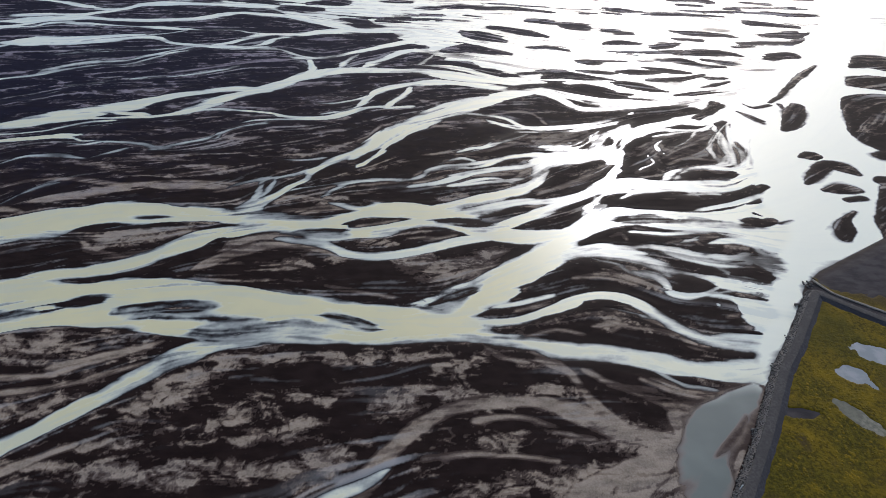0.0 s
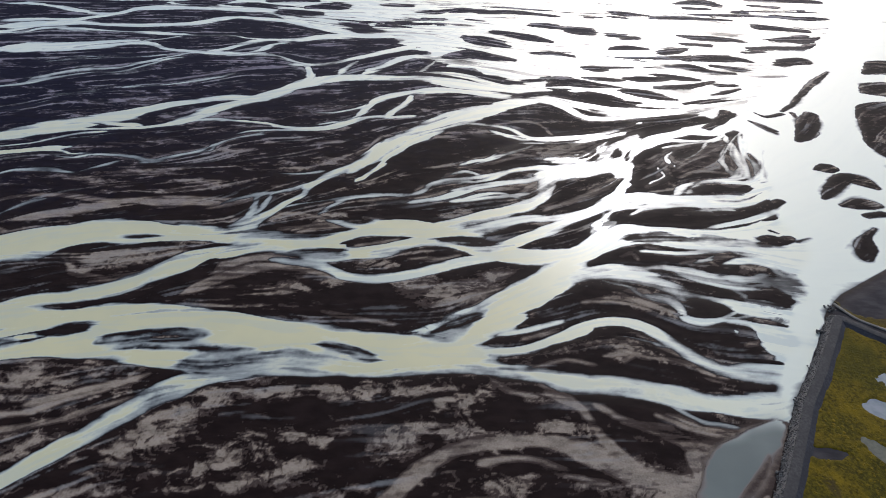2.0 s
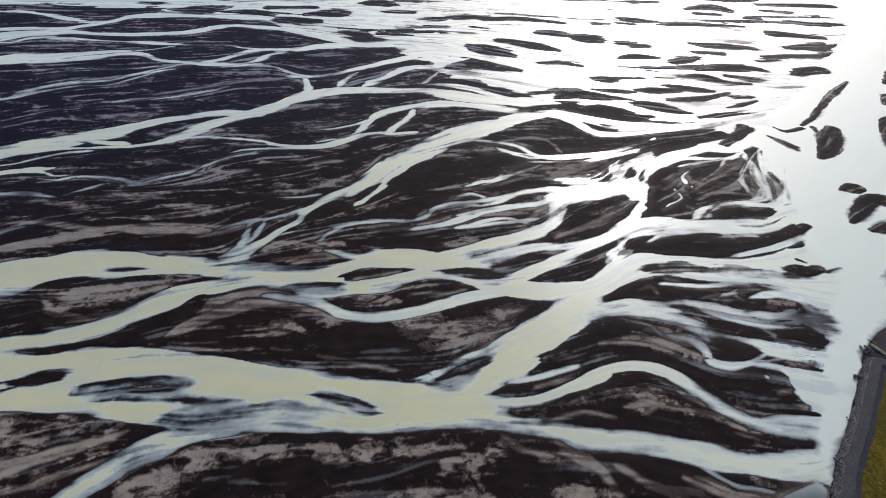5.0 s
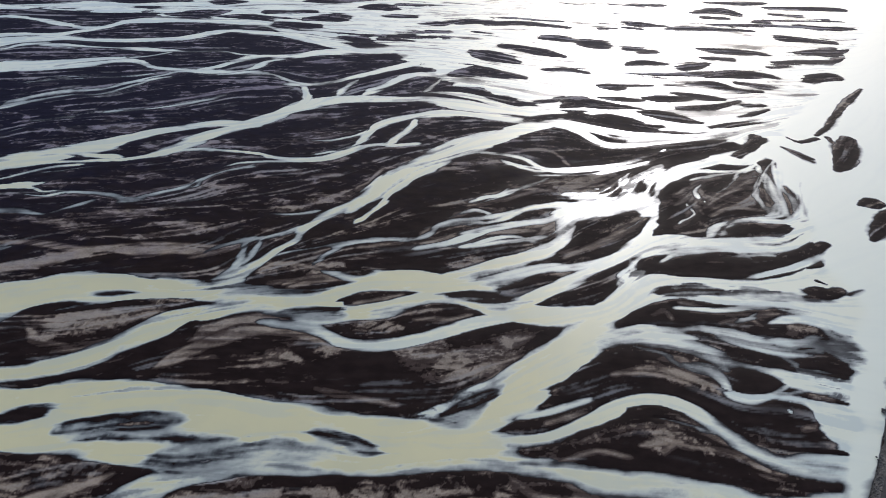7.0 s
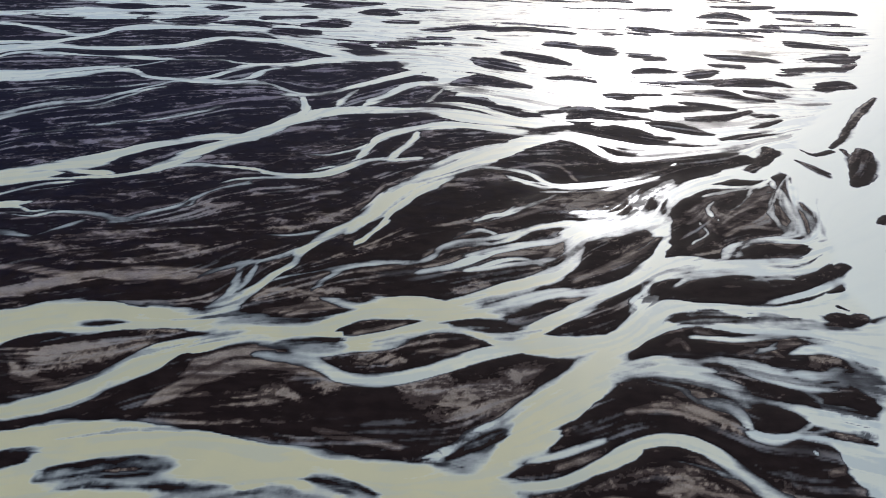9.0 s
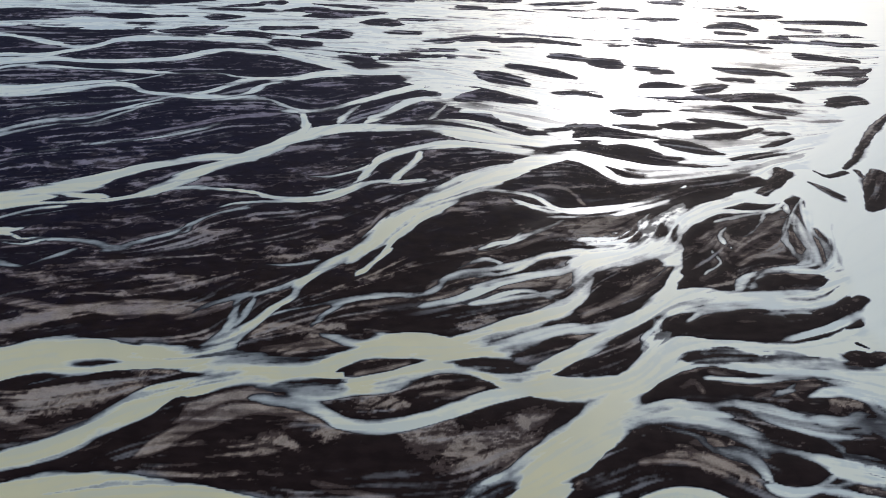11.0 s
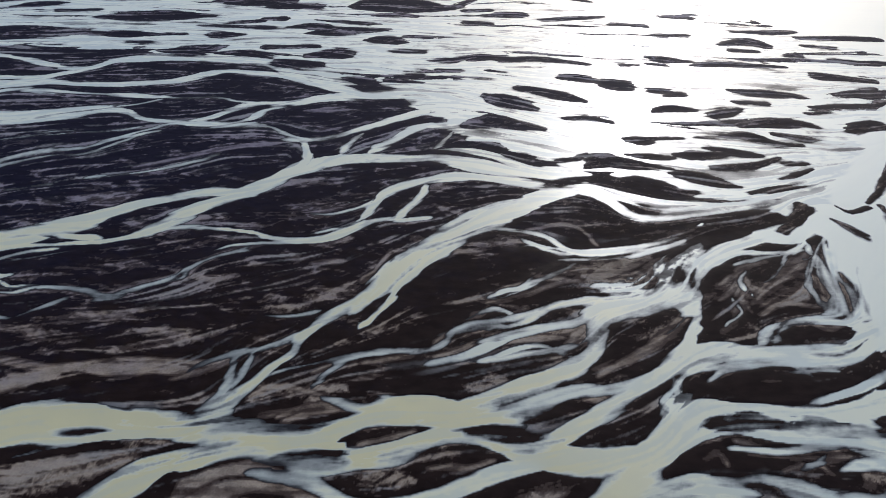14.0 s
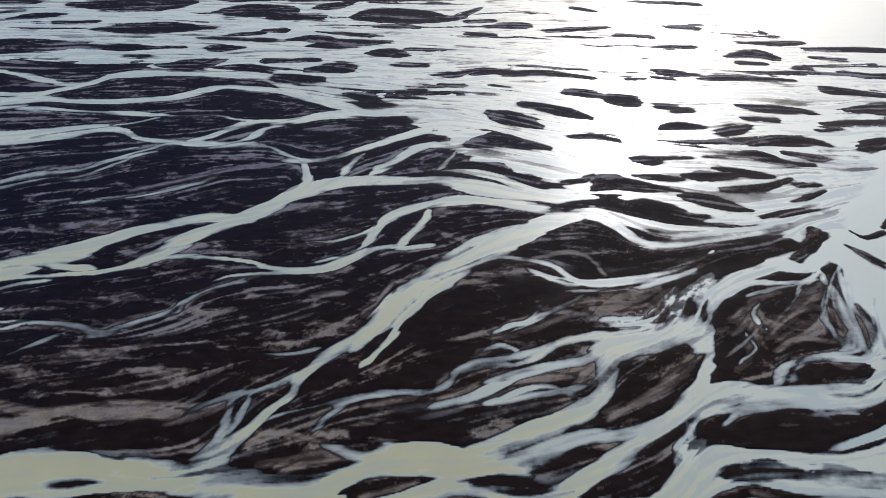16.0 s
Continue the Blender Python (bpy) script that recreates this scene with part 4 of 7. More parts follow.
channel("deep", (-38.7, 162.8, 3.3), (-25.9, 164.8, 2.6), (-16.3, 167.5, 2.4), (-8.1, 171.6, 2.2), (2.1, 174.3, 3.0))
bar((-30.1, 170.7, 0.8), (-23.5, 172.5, 2.5), (-16.8, 173.8, 2.3), (-9.3, 175.6, 0.5))
bar((-32.3, 158.3, 0.7), (-25.1, 158.4, 2.9), (-15.7, 160.8, 5.0), (-6.2, 164.6, 4.6), (2.1, 165.9, 3.1), (9.5, 164.1, 0.7))
channel("shallow", (-49.5, 160.3, 0.9), (-41.2, 159.3, 1.3), (-34.6, 157.8, 1.6), (-27.7, 154.1, 1.8), (-21.2, 152.4, 1.9), (-12.0, 153.6, 2.1), (-2.7, 157.0, 2.1), (8.6, 161.7, 2.2), (20.3, 165.2, 1.8))
awash((-43.2, 165.0, 0.7), (-36.9, 166.5, 1.4), (-31.9, 165.9, 0.7))
awash((-59.4, 173.5, 0.2), (-52.5, 173.0, 0.5), (-44.0, 172.9, 0.3))
ribbon((-65.3, 155.1, 1.4), (-60.5, 159.7, 1.7), (-52.9, 161.1, 0.9), (-44.6, 160.3, 0.7))
ribbon((-71.0, 145.0, 1.5), (-65.3, 150.2, 2.0), (-58.9, 154.2, 2.3), (-51.7, 156.7, 1.6), (-40.6, 156.2, 1.0), (-30.7, 153.4, 0.8))
ribbon((-109.3, 150.5, 0.5), (-102.3, 148.7, 1.2), (-94.0, 150.0, 1.3), (-84.5, 152.6, 0.7))
# the confluence of the middle channels
channel("deep", (10.1, 123.9, 4.7), (15.4, 131.4, 5.5), (23.5, 141.5, 6.5), (34.8, 151.7, 6.4), (46.1, 160.9, 5.3), (58.8, 172.1, 5.3), (69.9, 180.4, 5.2))
awash((3.5, 128.5, 2.1), (7.7, 132.0, 2.4), (12.2, 136.5, 1.2))
bar((28.2, 137.4, 0.8), (35.9, 140.0, 3.4), (45.7, 144.1, 6.9), (56.7, 145.4, 8.2), (66.1, 141.5, 5.9), (75.9, 136.0, 7.8), (84.1, 131.4, 7.7), (90.0, 126.0, 4.7), (96.4, 122.5, 1.7))
channel("stream", (45.4, 157.5, 3.3), (55.7, 159.6, 4.1), (67.9, 157.0, 4.1), (75.9, 152.2, 4.0), (83.7, 147.9, 3.9), (94.4, 144.4, 3.5), (105.1, 141.3, 2.8), (111.7, 139.7, 2.1))
bar((75.4, 144.5, 0.8), (82.1, 144.0, 3.3), (87.7, 143.0, 2.6), (92.1, 140.9, 0.7))
bar((88.8, 135.4, 2.6), (91.9, 132.8, 3.7), (92.4, 129.5, 1.8))
channel("stream", (12.7, 122.5, 1.2), (25.0, 124.2, 1.2), (30.7, 125.9, 1.3), (38.4, 130.2, 1.6), (46.5, 134.8, 1.6), (54.3, 136.8, 1.8), (61.2, 135.6, 2.2), (66.8, 130.7, 2.1), (71.6, 124.9, 2.2), (76.6, 120.7, 2.2), (82.0, 117.8, 1.9), (87.7, 116.0, 1.6), (94.1, 115.6, 1.3))
bar((14.9, 125.2, 0.6), (20.0, 128.5, 2.5), (25.7, 129.7, 2.1), (32.2, 131.1, 0.6))
ribbon((27.0, 128.7, 0.5), (32.8, 130.2, 0.6), (40.0, 131.3, 0.7))
bar((17.3, 121.4, 0.5), (27.3, 121.0, 1.4), (38.1, 122.1, 3.4), (47.8, 123.3, 6.9), (56.9, 122.0, 7.9), (64.8, 117.7, 5.5), (72.6, 114.4, 4.1), (81.9, 112.0, 1.6), (89.9, 111.4, 0.4))
channel("stream", (51.1, 161.1, 1.3), (69.8, 162.9, 1.6), (79.9, 163.3, 1.7), (88.6, 160.0, 1.8), (94.6, 154.9, 1.7), (102.2, 154.2, 1.6), (113.8, 157.8, 1.7), (123.5, 160.4, 1.7))
bar((71.3, 158.9, 0.7), (77.8, 157.4, 2.7), (84.5, 153.9, 3.6), (92.7, 150.7, 2.1), (97.0, 149.2, 0.7))
bar((52.0, 163.4, 0.6), (59.1, 166.7, 2.8), (69.9, 168.8, 6.5), (81.8, 168.6, 5.4), (92.6, 165.7, 5.2), (103.5, 163.7, 5.0), (111.5, 162.9, 4.0), (118.6, 162.0, 1.2))
ribbon((87.7, 166.2, 0.8), (93.8, 168.6, 1.2), (99.4, 171.8, 0.6))
ribbon((79.7, 160.6, 0.7), (86.4, 158.6, 1.0), (91.3, 154.8, 0.8))
silt((99.3, 158.2, 0.7), (107.2, 164.4, 1.1), (113.2, 164.6, 1.4))
bar((115.5, 177.8, 0.9), (123.4, 180.0, 2.2), (128.4, 181.8, 1.5))
bar((129.2, 180.0, 0.6), (135.1, 182.4, 0.4))
bar((99.2, 148.5, 0.8), (104.4, 150.5, 3.4), (109.3, 149.2, 3.7), (110.1, 147.2, 1.2))
awash((73.1, 179.2, 0.8), (80.6, 180.3, 1.4), (89.1, 179.1, 0.9))
ribbon((47.4, 144.7, 0.5), (57.1, 147.0, 1.0), (64.1, 144.9, 1.3), (72.1, 141.7, 0.8))
# the branches north of the confluence
bar((66.7, 192.1, 3.2), (75.4, 191.8, 5.3), (87.1, 191.3, 5.9), (100.8, 191.6, 5.8), (112.1, 193.8, 5.4), (125.9, 200.2, 3.6), (135.9, 206.7, 1.6))
channel("stream", (70.7, 204.0, 3.5), (79.6, 203.9, 2.7), (94.2, 204.8, 2.5), (106.5, 204.0, 2.3), (115.0, 203.1, 2.3), (125.8, 206.6, 2.0), (140.2, 217.4, 1.9))
channel("shallow", (68.7, 197.5, 0.9), (87.1, 200.1, 1.1), (101.8, 201.6, 1.0), (111.5, 199.6, 1.3))
channel("stream", (88.8, 247.4, 2.3), (84.2, 230.8, 2.0), (78.2, 218.8, 1.7), (73.4, 209.2, 1.8), (70.7, 202.8, 2.6))
bar((40.9, 177.2, 0.5), (46.7, 180.6, 1.5), (53.2, 184.1, 2.5), (58.5, 189.4, 1.6), (61.9, 194.9, 0.3))
channel("stream", (69.6, 200.3, 2.8), (59.6, 195.7, 2.8), (49.2, 188.0, 2.2), (37.7, 179.5, 2.0), (27.2, 172.4, 2.0), (19.1, 168.1, 2.1))
channel("wash", (63.8, 194.9, 1.4), (63.0, 188.7, 1.9), (60.2, 181.3, 2.4))
channel("stream", (77.3, 228.4, 2.5), (57.5, 223.6, 3.3), (47.2, 222.3, 3.0), (44.9, 211.9, 2.5), (40.5, 202.1, 2.5), (32.2, 195.6, 2.8), (19.7, 190.1, 2.6), (7.8, 184.5, 2.4), (-1.8, 180.1, 2.3))
bar((44.8, 200.5, 0.9), (51.8, 207.0, 3.9), (63.0, 215.4, 4.6), (72.1, 222.0, 1.9))
ribbon((44.3, 196.3, 0.6), (52.1, 200.6, 1.0), (62.8, 207.5, 1.1), (73.0, 218.6, 0.9), (77.5, 226.0, 0.7))
channel("shallow", (4.4, 176.3, 0.7), (15.7, 181.5, 1.3), (26.0, 187.1, 1.6), (39.6, 189.8, 1.5), (48.3, 191.2, 1.2), (55.6, 193.7, 1.4))
bar((18.2, 174.9, 0.9), (26.5, 178.7, 2.6), (36.6, 182.3, 3.4), (45.4, 185.7, 1.9), (51.0, 188.7, 0.6))
bar((31.4, 170.3, 0.5), (39.7, 173.5, 1.9), (48.3, 175.9, 0.9))
bar((51.7, 162.4, 0.4), (59.2, 166.7, 3.1), (68.7, 168.3, 5.2), (79.5, 168.6, 5.2), (89.2, 166.6, 5.1), (98.4, 164.0, 3.9))
channel("stream", (60.3, 175.4, 0.9), (69.0, 177.8, 1.5), (78.3, 177.3, 1.4), (93.7, 176.3, 1.2))
bar((81.7, 217.3, 2.5), (90.3, 229.8, 6.3), (100.9, 232.8, 15.3), (115.7, 236.0, 15.7), (127.6, 238.7, 13.3), (126.6, 228.7, 4.5), (124.3, 221.8, 1.4))
channel("stream", (100.8, 210.9, 1.0), (104.6, 215.4, 1.1), (111.2, 218.9, 1.2), (119.2, 220.6, 1.2), (128.6, 219.6, 1.5))
bar((106.1, 213.7, 0.9), (112.5, 214.4, 3.2), (119.2, 213.8, 3.2), (124.8, 214.4, 1.1))
bar((81.0, 244.2, 0.9), (78.1, 237.1, 1.4), (76.2, 232.3, 0.7))
bar((86.9, 245.9, 0.7), (82.7, 238.7, 0.9), (82.6, 233.3, 0.6))
bar((63.2, 236.5, 1.0), (68.4, 238.1, 3.0), (69.2, 234.1, 1.1))
ribbon((141.1, 259.0, 1.1), (137.9, 245.3, 1.5), (134.3, 231.6, 1.0), (130.8, 220.4, 0.7))
ribbon((135.7, 252.6, 1.2), (123.0, 247.5, 1.3), (114.9, 242.9, 0.8))
ribbon((113.1, 250.0, 0.7), (104.7, 246.7, 0.8), (98.8, 238.0, 0.9), (90.3, 229.8, 0.7))
ribbon((97.8, 227.5, 0.5), (92.5, 221.2, 0.5), (88.4, 216.4, 0.6))
ribbon((50.5, 240.0, 2.3), (58.4, 244.6, 3.4), (67.2, 247.9, 3.1))
# dry ground left clean and black
dark((35.8, 139.4, 2.4), (45.5, 143.1, 4.5), (55.6, 141.6, 3.9))
dark((73.0, 132.3, 3.4), (83.1, 129.2, 3.8), (89.7, 125.4, 2.7))
dark((37.6, 119.4, 1.5), (49.4, 119.0, 3.4), (61.7, 116.4, 2.8), (73.5, 113.4, 1.8))
dark((-35.6, 146.2, 4.8), (-23.4, 144.7, 5.6), (-11.0, 139.4, 4.3), (-2.2, 133.4, 2.0))
dark((-81.8, 142.7, 2.6), (-72.4, 148.9, 3.1), (-64.8, 153.4, 1.1))
dark((68.9, 190.0, 3.1), (83.2, 190.1, 4.4), (100.0, 190.1, 4.2), (115.6, 194.0, 3.6))
dark((18.9, 247.2, 4.6), (38.7, 253.6, 6.9), (61.3, 258.6, 6.4))
dark((-13.7, 194.7, 4.5), (6.5, 190.9, 4.1), (-6.8, 188.2, 3.0))
dark((-24.1, 222.5, 4.5), (-12.0, 233.2, 5.9), (-2.6, 241.9, 5.4))
dark((-77.9, 82.3, 1.4), (-69.0, 92.2, 1.9), (-62.0, 99.5, 1.4))
dark((-45.6, 102.3, 1.9), (-28.2, 102.5, 2.8), (-10.7, 103.5, 2.7), (4.7, 105.0, 1.9))
dark((-21.8, 89.0, 3.3), (-16.2, 93.3, 3.7))
dark((-54.2, 70.2, 1.5), (-42.0, 69.7, 1.6), (-30.2, 71.0, 1.4), (-23.2, 73.1, 1.0))
dark((-52.4, 79.4, 0.9), (-40.9, 79.1, 1.0), (-29.6, 80.6, 0.9))
dark((22.1, 104.6, 2.4), (33.6, 101.2, 1.9), (49.8, 94.5, 2.6), (60.3, 91.4, 1.5))
dark((34.6, 89.3, 0.8), (42.7, 88.0, 1.2), (48.7, 84.4, 0.7))
dark((9.3, 76.1, 1.7), (22.4, 78.6, 1.7), (33.1, 80.3, 2.9))
# dry silt of the near bars
dry((-75.5, 80.0, 1.2), (-70.6, 86.4, 2.9), (-63.5, 95.8, 3.4), (-58.4, 101.5, 2.0), (-48.5, 107.6, 2.5), (-40.7, 106.3, 1.3))
dry((-22.9, 106.8, 1.0), (-14.9, 108.8, 1.4))
dry((-9.9, 93.3, 2.5), (-4.4, 96.3, 2.8))
dry((-32.4, 94.5, 1.4), (-24.6, 93.7, 1.2))
dry((-51.8, 85.5, 0.8), (-43.4, 88.8, 1.2), (-40.5, 90.5, 0.7))
dry((-25.5, 86.9, 1.2), (-33.1, 84.5, 1.1), (-40.5, 82.6, 1.0))
dry((-26.3, 76.3, 2.2), (-19.1, 79.5, 1.8), (-14.1, 81.2, 1.1))
dry((-40.9, 74.6, 1.6), (-33.3, 74.2, 1.5), (-27.5, 76.3, 1.0))
dry((-54.9, 75.6, 1.5), (-48.5, 75.2, 1.6))
dry((-92.3, 74.1, 0.7), (-82.7, 74.3, 0.9), (-71.2, 73.3, 1.0), (-61.0, 72.2, 0.9), (-50.8, 71.1, 0.6))
dry((-113.0, 109.3, 2.2), (-104.9, 110.8, 1.8), (-98.2, 109.3, 0.9))
dry((-101.0, 88.9, 1.4), (-94.9, 89.9, 1.5), (-89.2, 91.7, 1.1), (-82.0, 93.8, 0.8))
ribbon((-103.9, 93.8, 0.7), (-96.2, 94.8, 0.8), (-90.4, 96.9, 0.8), (-82.1, 99.9, 0.8), (-73.7, 104.0, 0.6), (-67.3, 106.4, 0.4))
ribbon((-106.4, 98.2, 0.8), (-98.5, 99.0, 0.6), (-94.3, 100.4, 0.4))
ribbon((-95.3, 102.3, 0.8), (-88.5, 104.6, 1.3), (-82.6, 107.6, 1.1), (-74.6, 109.9, 0.4))
ribbon((17.3, 112.5, 0.6), (21.0, 110.1, 0.6), (27.0, 108.7, 0.4))
ribbon((31.7, 108.9, 0.8), (38.5, 104.0, 0.8), (41.8, 97.8, 0.9), (46.1, 90.9, 1.2), (50.1, 87.4, 1.2))
ribbon((43.3, 105.3, 0.6), (51.3, 100.6, 0.6), (59.7, 99.1, 0.8), (64.5, 95.6, 0.8), (69.5, 93.2, 0.6))
ribbon((61.4, 104.8, 0.4), (68.1, 102.1, 0.6), (72.9, 98.8, 0.6), (78.5, 97.8, 0.4))
dry((5.6, 96.4, 1.4), (12.8, 97.2, 1.3), (21.4, 97.1, 0.7))
dry((30.3, 99.0, 0.9), (37.7, 99.5, 1.3))
dry((17.5, 82.8, 1.6), (22.9, 83.8, 1.4))
ribbon((27.5, 87.8, 0.3), (35.3, 85.6, 0.5), (40.0, 84.9, 0.3))
dry((31.8, 72.2, 2.6), (42.5, 75.2, 2.7), (52.0, 76.9, 3.3), (58.7, 81.4, 1.5))
dry((15.4, 71.8, 1.6), (26.9, 73.5, 1.6))
dry((48.3, 83.0, 1.3), (60.1, 86.1, 1.5))
bar((55.3, 88.4, 0.7), (58.8, 88.5, 1.2), (62.5, 87.2, 0.5))
bar((54.7, 82.7, 0.4), (58.2, 83.4, 0.6))
# the middle branches
channel("stream", (-20.1, 231.5, 1.0), (-22.0, 223.1, 1.0), (-25.9, 215.4, 1.0), (-29.3, 211.8, 1.3))
bar((26.0, 188.5, 0.7), (36.6, 191.6, 1.9), (46.8, 194.7, 2.4), (57.5, 199.0, 2.3), (66.5, 205.8, 1.3))
bar((16.3, 176.5, 0.6), (24.0, 179.3, 1.7), (33.3, 181.7, 2.4), (41.2, 184.0, 1.4), (48.0, 186.8, 0.5))
bar((30.6, 204.0, 2.3), (36.8, 210.6, 2.2), (40.8, 217.5, 0.9))
bar((5.3, 193.3, 2.2), (18.5, 198.8, 2.4), (30.3, 202.0, 1.5))
channel("stream", (75.5, 233.0, 3.8), (65.5, 227.7, 3.7), (51.4, 226.4, 2.4), (44.4, 218.1, 2.4), (42.9, 207.0, 2.2), (36.0, 197.0, 2.4), (22.3, 189.7, 2.3), (9.6, 184.8, 2.1), (-2.5, 180.2, 2.3))
channel("shallow", (7.7, 177.8, 0.9), (21.5, 183.3, 1.1), (34.2, 187.2, 1.3), (47.3, 190.3, 1.2), (57.3, 192.7, 1.2))
channel("stream", (70.0, 204.9, 2.8), (62.0, 197.6, 2.3), (51.8, 189.8, 2.2), (42.6, 183.4, 1.9), (32.3, 176.5, 1.8), (24.4, 172.1, 1.9))
ribbon((32.4, 204.5, 0.7), (36.5, 209.3, 0.9), (40.7, 213.4, 0.7))
ribbon((44.4, 198.5, 0.5), (53.6, 202.8, 0.8), (64.1, 210.4, 1.0), (73.0, 219.3, 0.8), (77.7, 226.7, 0.7))
ribbon((-5.2, 200.1, 0.6), (7.4, 204.6, 0.8), (21.1, 207.9, 1.0), (31.4, 209.1, 0.8))
ribbon((11.9, 224.0, 0.7), (23.2, 228.2, 0.9), (35.3, 235.3, 0.7))
dry((52.5, 240.1, 2.1), (58.5, 245.2, 3.3), (67.5, 249.4, 2.5))
dry((5.1, 188.2, 0.8), (13.1, 192.1, 0.9))
ribbon((142.1, 259.1, 1.3), (138.3, 245.3, 1.7), (134.7, 231.6, 1.4), (131.4, 220.4, 0.9))
ribbon((137.2, 253.6, 1.4), (125.4, 248.2, 1.3), (115.9, 242.9, 0.8))
awash((69.4, 178.1, 0.7), (76.0, 179.9, 1.6), (82.9, 178.9, 1.4), (92.8, 177.9, 0.7))
# the near dead channel of pale silt
channel("shallow", (-24.0, 64.2, 1.9), (-17.6, 68.7, 1.6), (-11.9, 72.1, 1.1), (-8.4, 75.4, 0.6))
dry((-6.3, 81.5, 0.9), (-2.5, 85.5, 0.9), (4.2, 90.5, 0.8))
dry((35.2, 93.2, 1.6), (41.7, 90.0, 1.8), (47.9, 86.9, 2.1), (55.7, 85.1, 1.5))
dry((31.4, 69.8, 3.2), (42.0, 73.0, 3.8), (51.8, 76.0, 3.6))
dry((15.4, 93.4, 1.0), (24.1, 95.1, 1.2), (32.6, 94.8, 1.4))
bar((-82.6, 123.2, 0.5), (-74.2, 125.0, 1.3), (-66.6, 126.0, 1.5), (-63.9, 127.0, 1.1))
bar((-28.7, 123.9, 0.4), (-24.5, 122.7, 1.0), (-20.0, 120.8, 0.6))
bar((-56.8, 115.2, 0.8), (-54.2, 116.7, 1.2), (-50.3, 116.3, 0.7))
# the dead channel, a smooth band between black rims
dark((-13.2, 72.8, 4.3), (-7.5, 80.3, 3.7), (-3.6, 85.0, 3.0), (1.7, 89.8, 2.8), (7.0, 92.8, 2.8), (14.1, 94.4, 2.7), (21.2, 95.2, 2.6), (29.8, 95.1, 3.2), (35.2, 93.2, 4.0), (41.7, 89.8, 4.3))
ribbon((-21.9, 65.4, 2.6), (-13.1, 72.0, 2.7), (-7.5, 79.6, 2.0), (-3.6, 84.5, 1.5), (1.7, 89.3, 1.4), (7.0, 92.5, 1.3), (14.1, 94.1, 1.2), (21.2, 95.0, 1.2), (29.8, 95.1, 1.6), (35.2, 93.2, 2.3), (41.7, 90.0, 2.7), (47.9, 86.9, 2.9), (54.4, 85.5, 2.3), (61.1, 84.9, 1.6))
# pale silt on the middle bars
dry((1.2, 147.1, 2.3), (9.8, 150.6, 2.8), (19.4, 154.1, 2.2))
dry((3.6, 142.1, 1.3), (12.7, 145.7, 1.3))
dry((-9.5, 150.8, 1.8), (-1.0, 153.6, 2.5))
dry((-21.9, 158.3, 1.1), (-14.0, 159.2, 1.6))
dry((-44.9, 147.9, 0.8), (-38.7, 147.1, 0.8))
dry((-33.1, 149.3, 0.8), (-27.2, 151.0, 1.0))
dry((-105.1, 154.0, 2.4), (-94.8, 158.4, 3.0), (-86.6, 161.4, 2.0))
dry((52.0, 123.6, 1.3), (56.8, 126.0, 1.3), (63.0, 123.9, 1.0))
dry((56.9, 146.4, 1.5), (65.2, 143.4, 1.7), (71.6, 140.2, 1.1))
dry((104.3, 165.4, 1.4), (109.4, 162.1, 1.5), (103.5, 158.5, 1.0))
dry((98.0, 139.2, 1.2), (99.2, 135.7, 2.3), (99.8, 131.4, 1.5))
ribbon((75.4, 138.5, 0.8), (82.5, 137.8, 0.9), (90.4, 139.0, 0.7))
ribbon((91.3, 128.6, 0.6), (94.6, 129.6, 0.6), (98.8, 132.2, 0.5))
dry((-91.8, 159.0, 1.5), (-83.6, 162.6, 1.5))
dry((-82.9, 167.8, 0.9), (-74.8, 169.5, 0.8))
# bars of the north-east reach
bar((37.1, 404.1, 4.3), (47.5, 400.5, 5.9), (59.2, 394.9, 6.6), (71.3, 389.4, 3.3))
bar((17.5, 390.9, 3.7), (28.9, 383.5, 6.7), (41.2, 377.7, 4.5))
bar((5.7, 354.7, 3.2), (19.9, 359.8, 8.3), (31.0, 356.4, 5.5), (44.6, 353.3, 2.1))
bar((65.1, 422.8, 4.8), (74.9, 422.0, 6.8), (83.2, 418.6, 2.9))
bar((87.7, 415.1, 4.8), (95.5, 413.3, 9.4), (103.0, 412.4, 3.8))
bar((114.9, 407.2, 4.6), (124.0, 406.5, 3.6))
bar((122.7, 401.2, 3.0), (129.3, 403.2, 3.8))
bar((106.8, 377.9, 1.9), (118.0, 383.4, 5.9), (128.8, 382.2, 3.3))
bar((139.1, 375.7, 4.9), (147.1, 380.2, 5.2), (156.7, 384.9, 1.8))
bar((59.2, 365.6, 2.8), (69.5, 367.0, 3.7), (80.8, 362.9, 2.2))
bar((84.3, 344.1, 2.6), (92.5, 344.1, 4.8), (97.3, 346.6, 2.4), (113.6, 348.8, 1.3))
bar((121.6, 351.0, 1.4), (138.9, 351.1, 2.6), (148.5, 352.8, 5.9), (158.8, 345.7, 3.6), (172.7, 345.0, 2.0))
bar((149.6, 364.0, 2.5), (166.2, 368.8, 6.2), (183.7, 368.8, 4.7), (188.8, 365.5, 2.5))
bar((163.4, 356.1, 2.3), (175.5, 351.8, 3.7), (184.4, 350.1, 1.5))
bar((105.4, 330.2, 2.3), (115.3, 330.9, 5.2), (129.7, 332.8, 1.7))
bar((122.7, 338.6, 2.0), (132.9, 335.5, 4.0), (145.6, 332.2, 2.6))
bar((118.5, 319.3, 1.6), (132.3, 320.6, 3.5), (144.7, 325.7, 2.6), (154.7, 331.3, 1.3))
bar((154.4, 325.3, 1.7), (164.5, 326.4, 2.2))
bar((147.0, 310.9, 1.2), (155.2, 315.0, 2.3), (166.3, 321.3, 1.1))
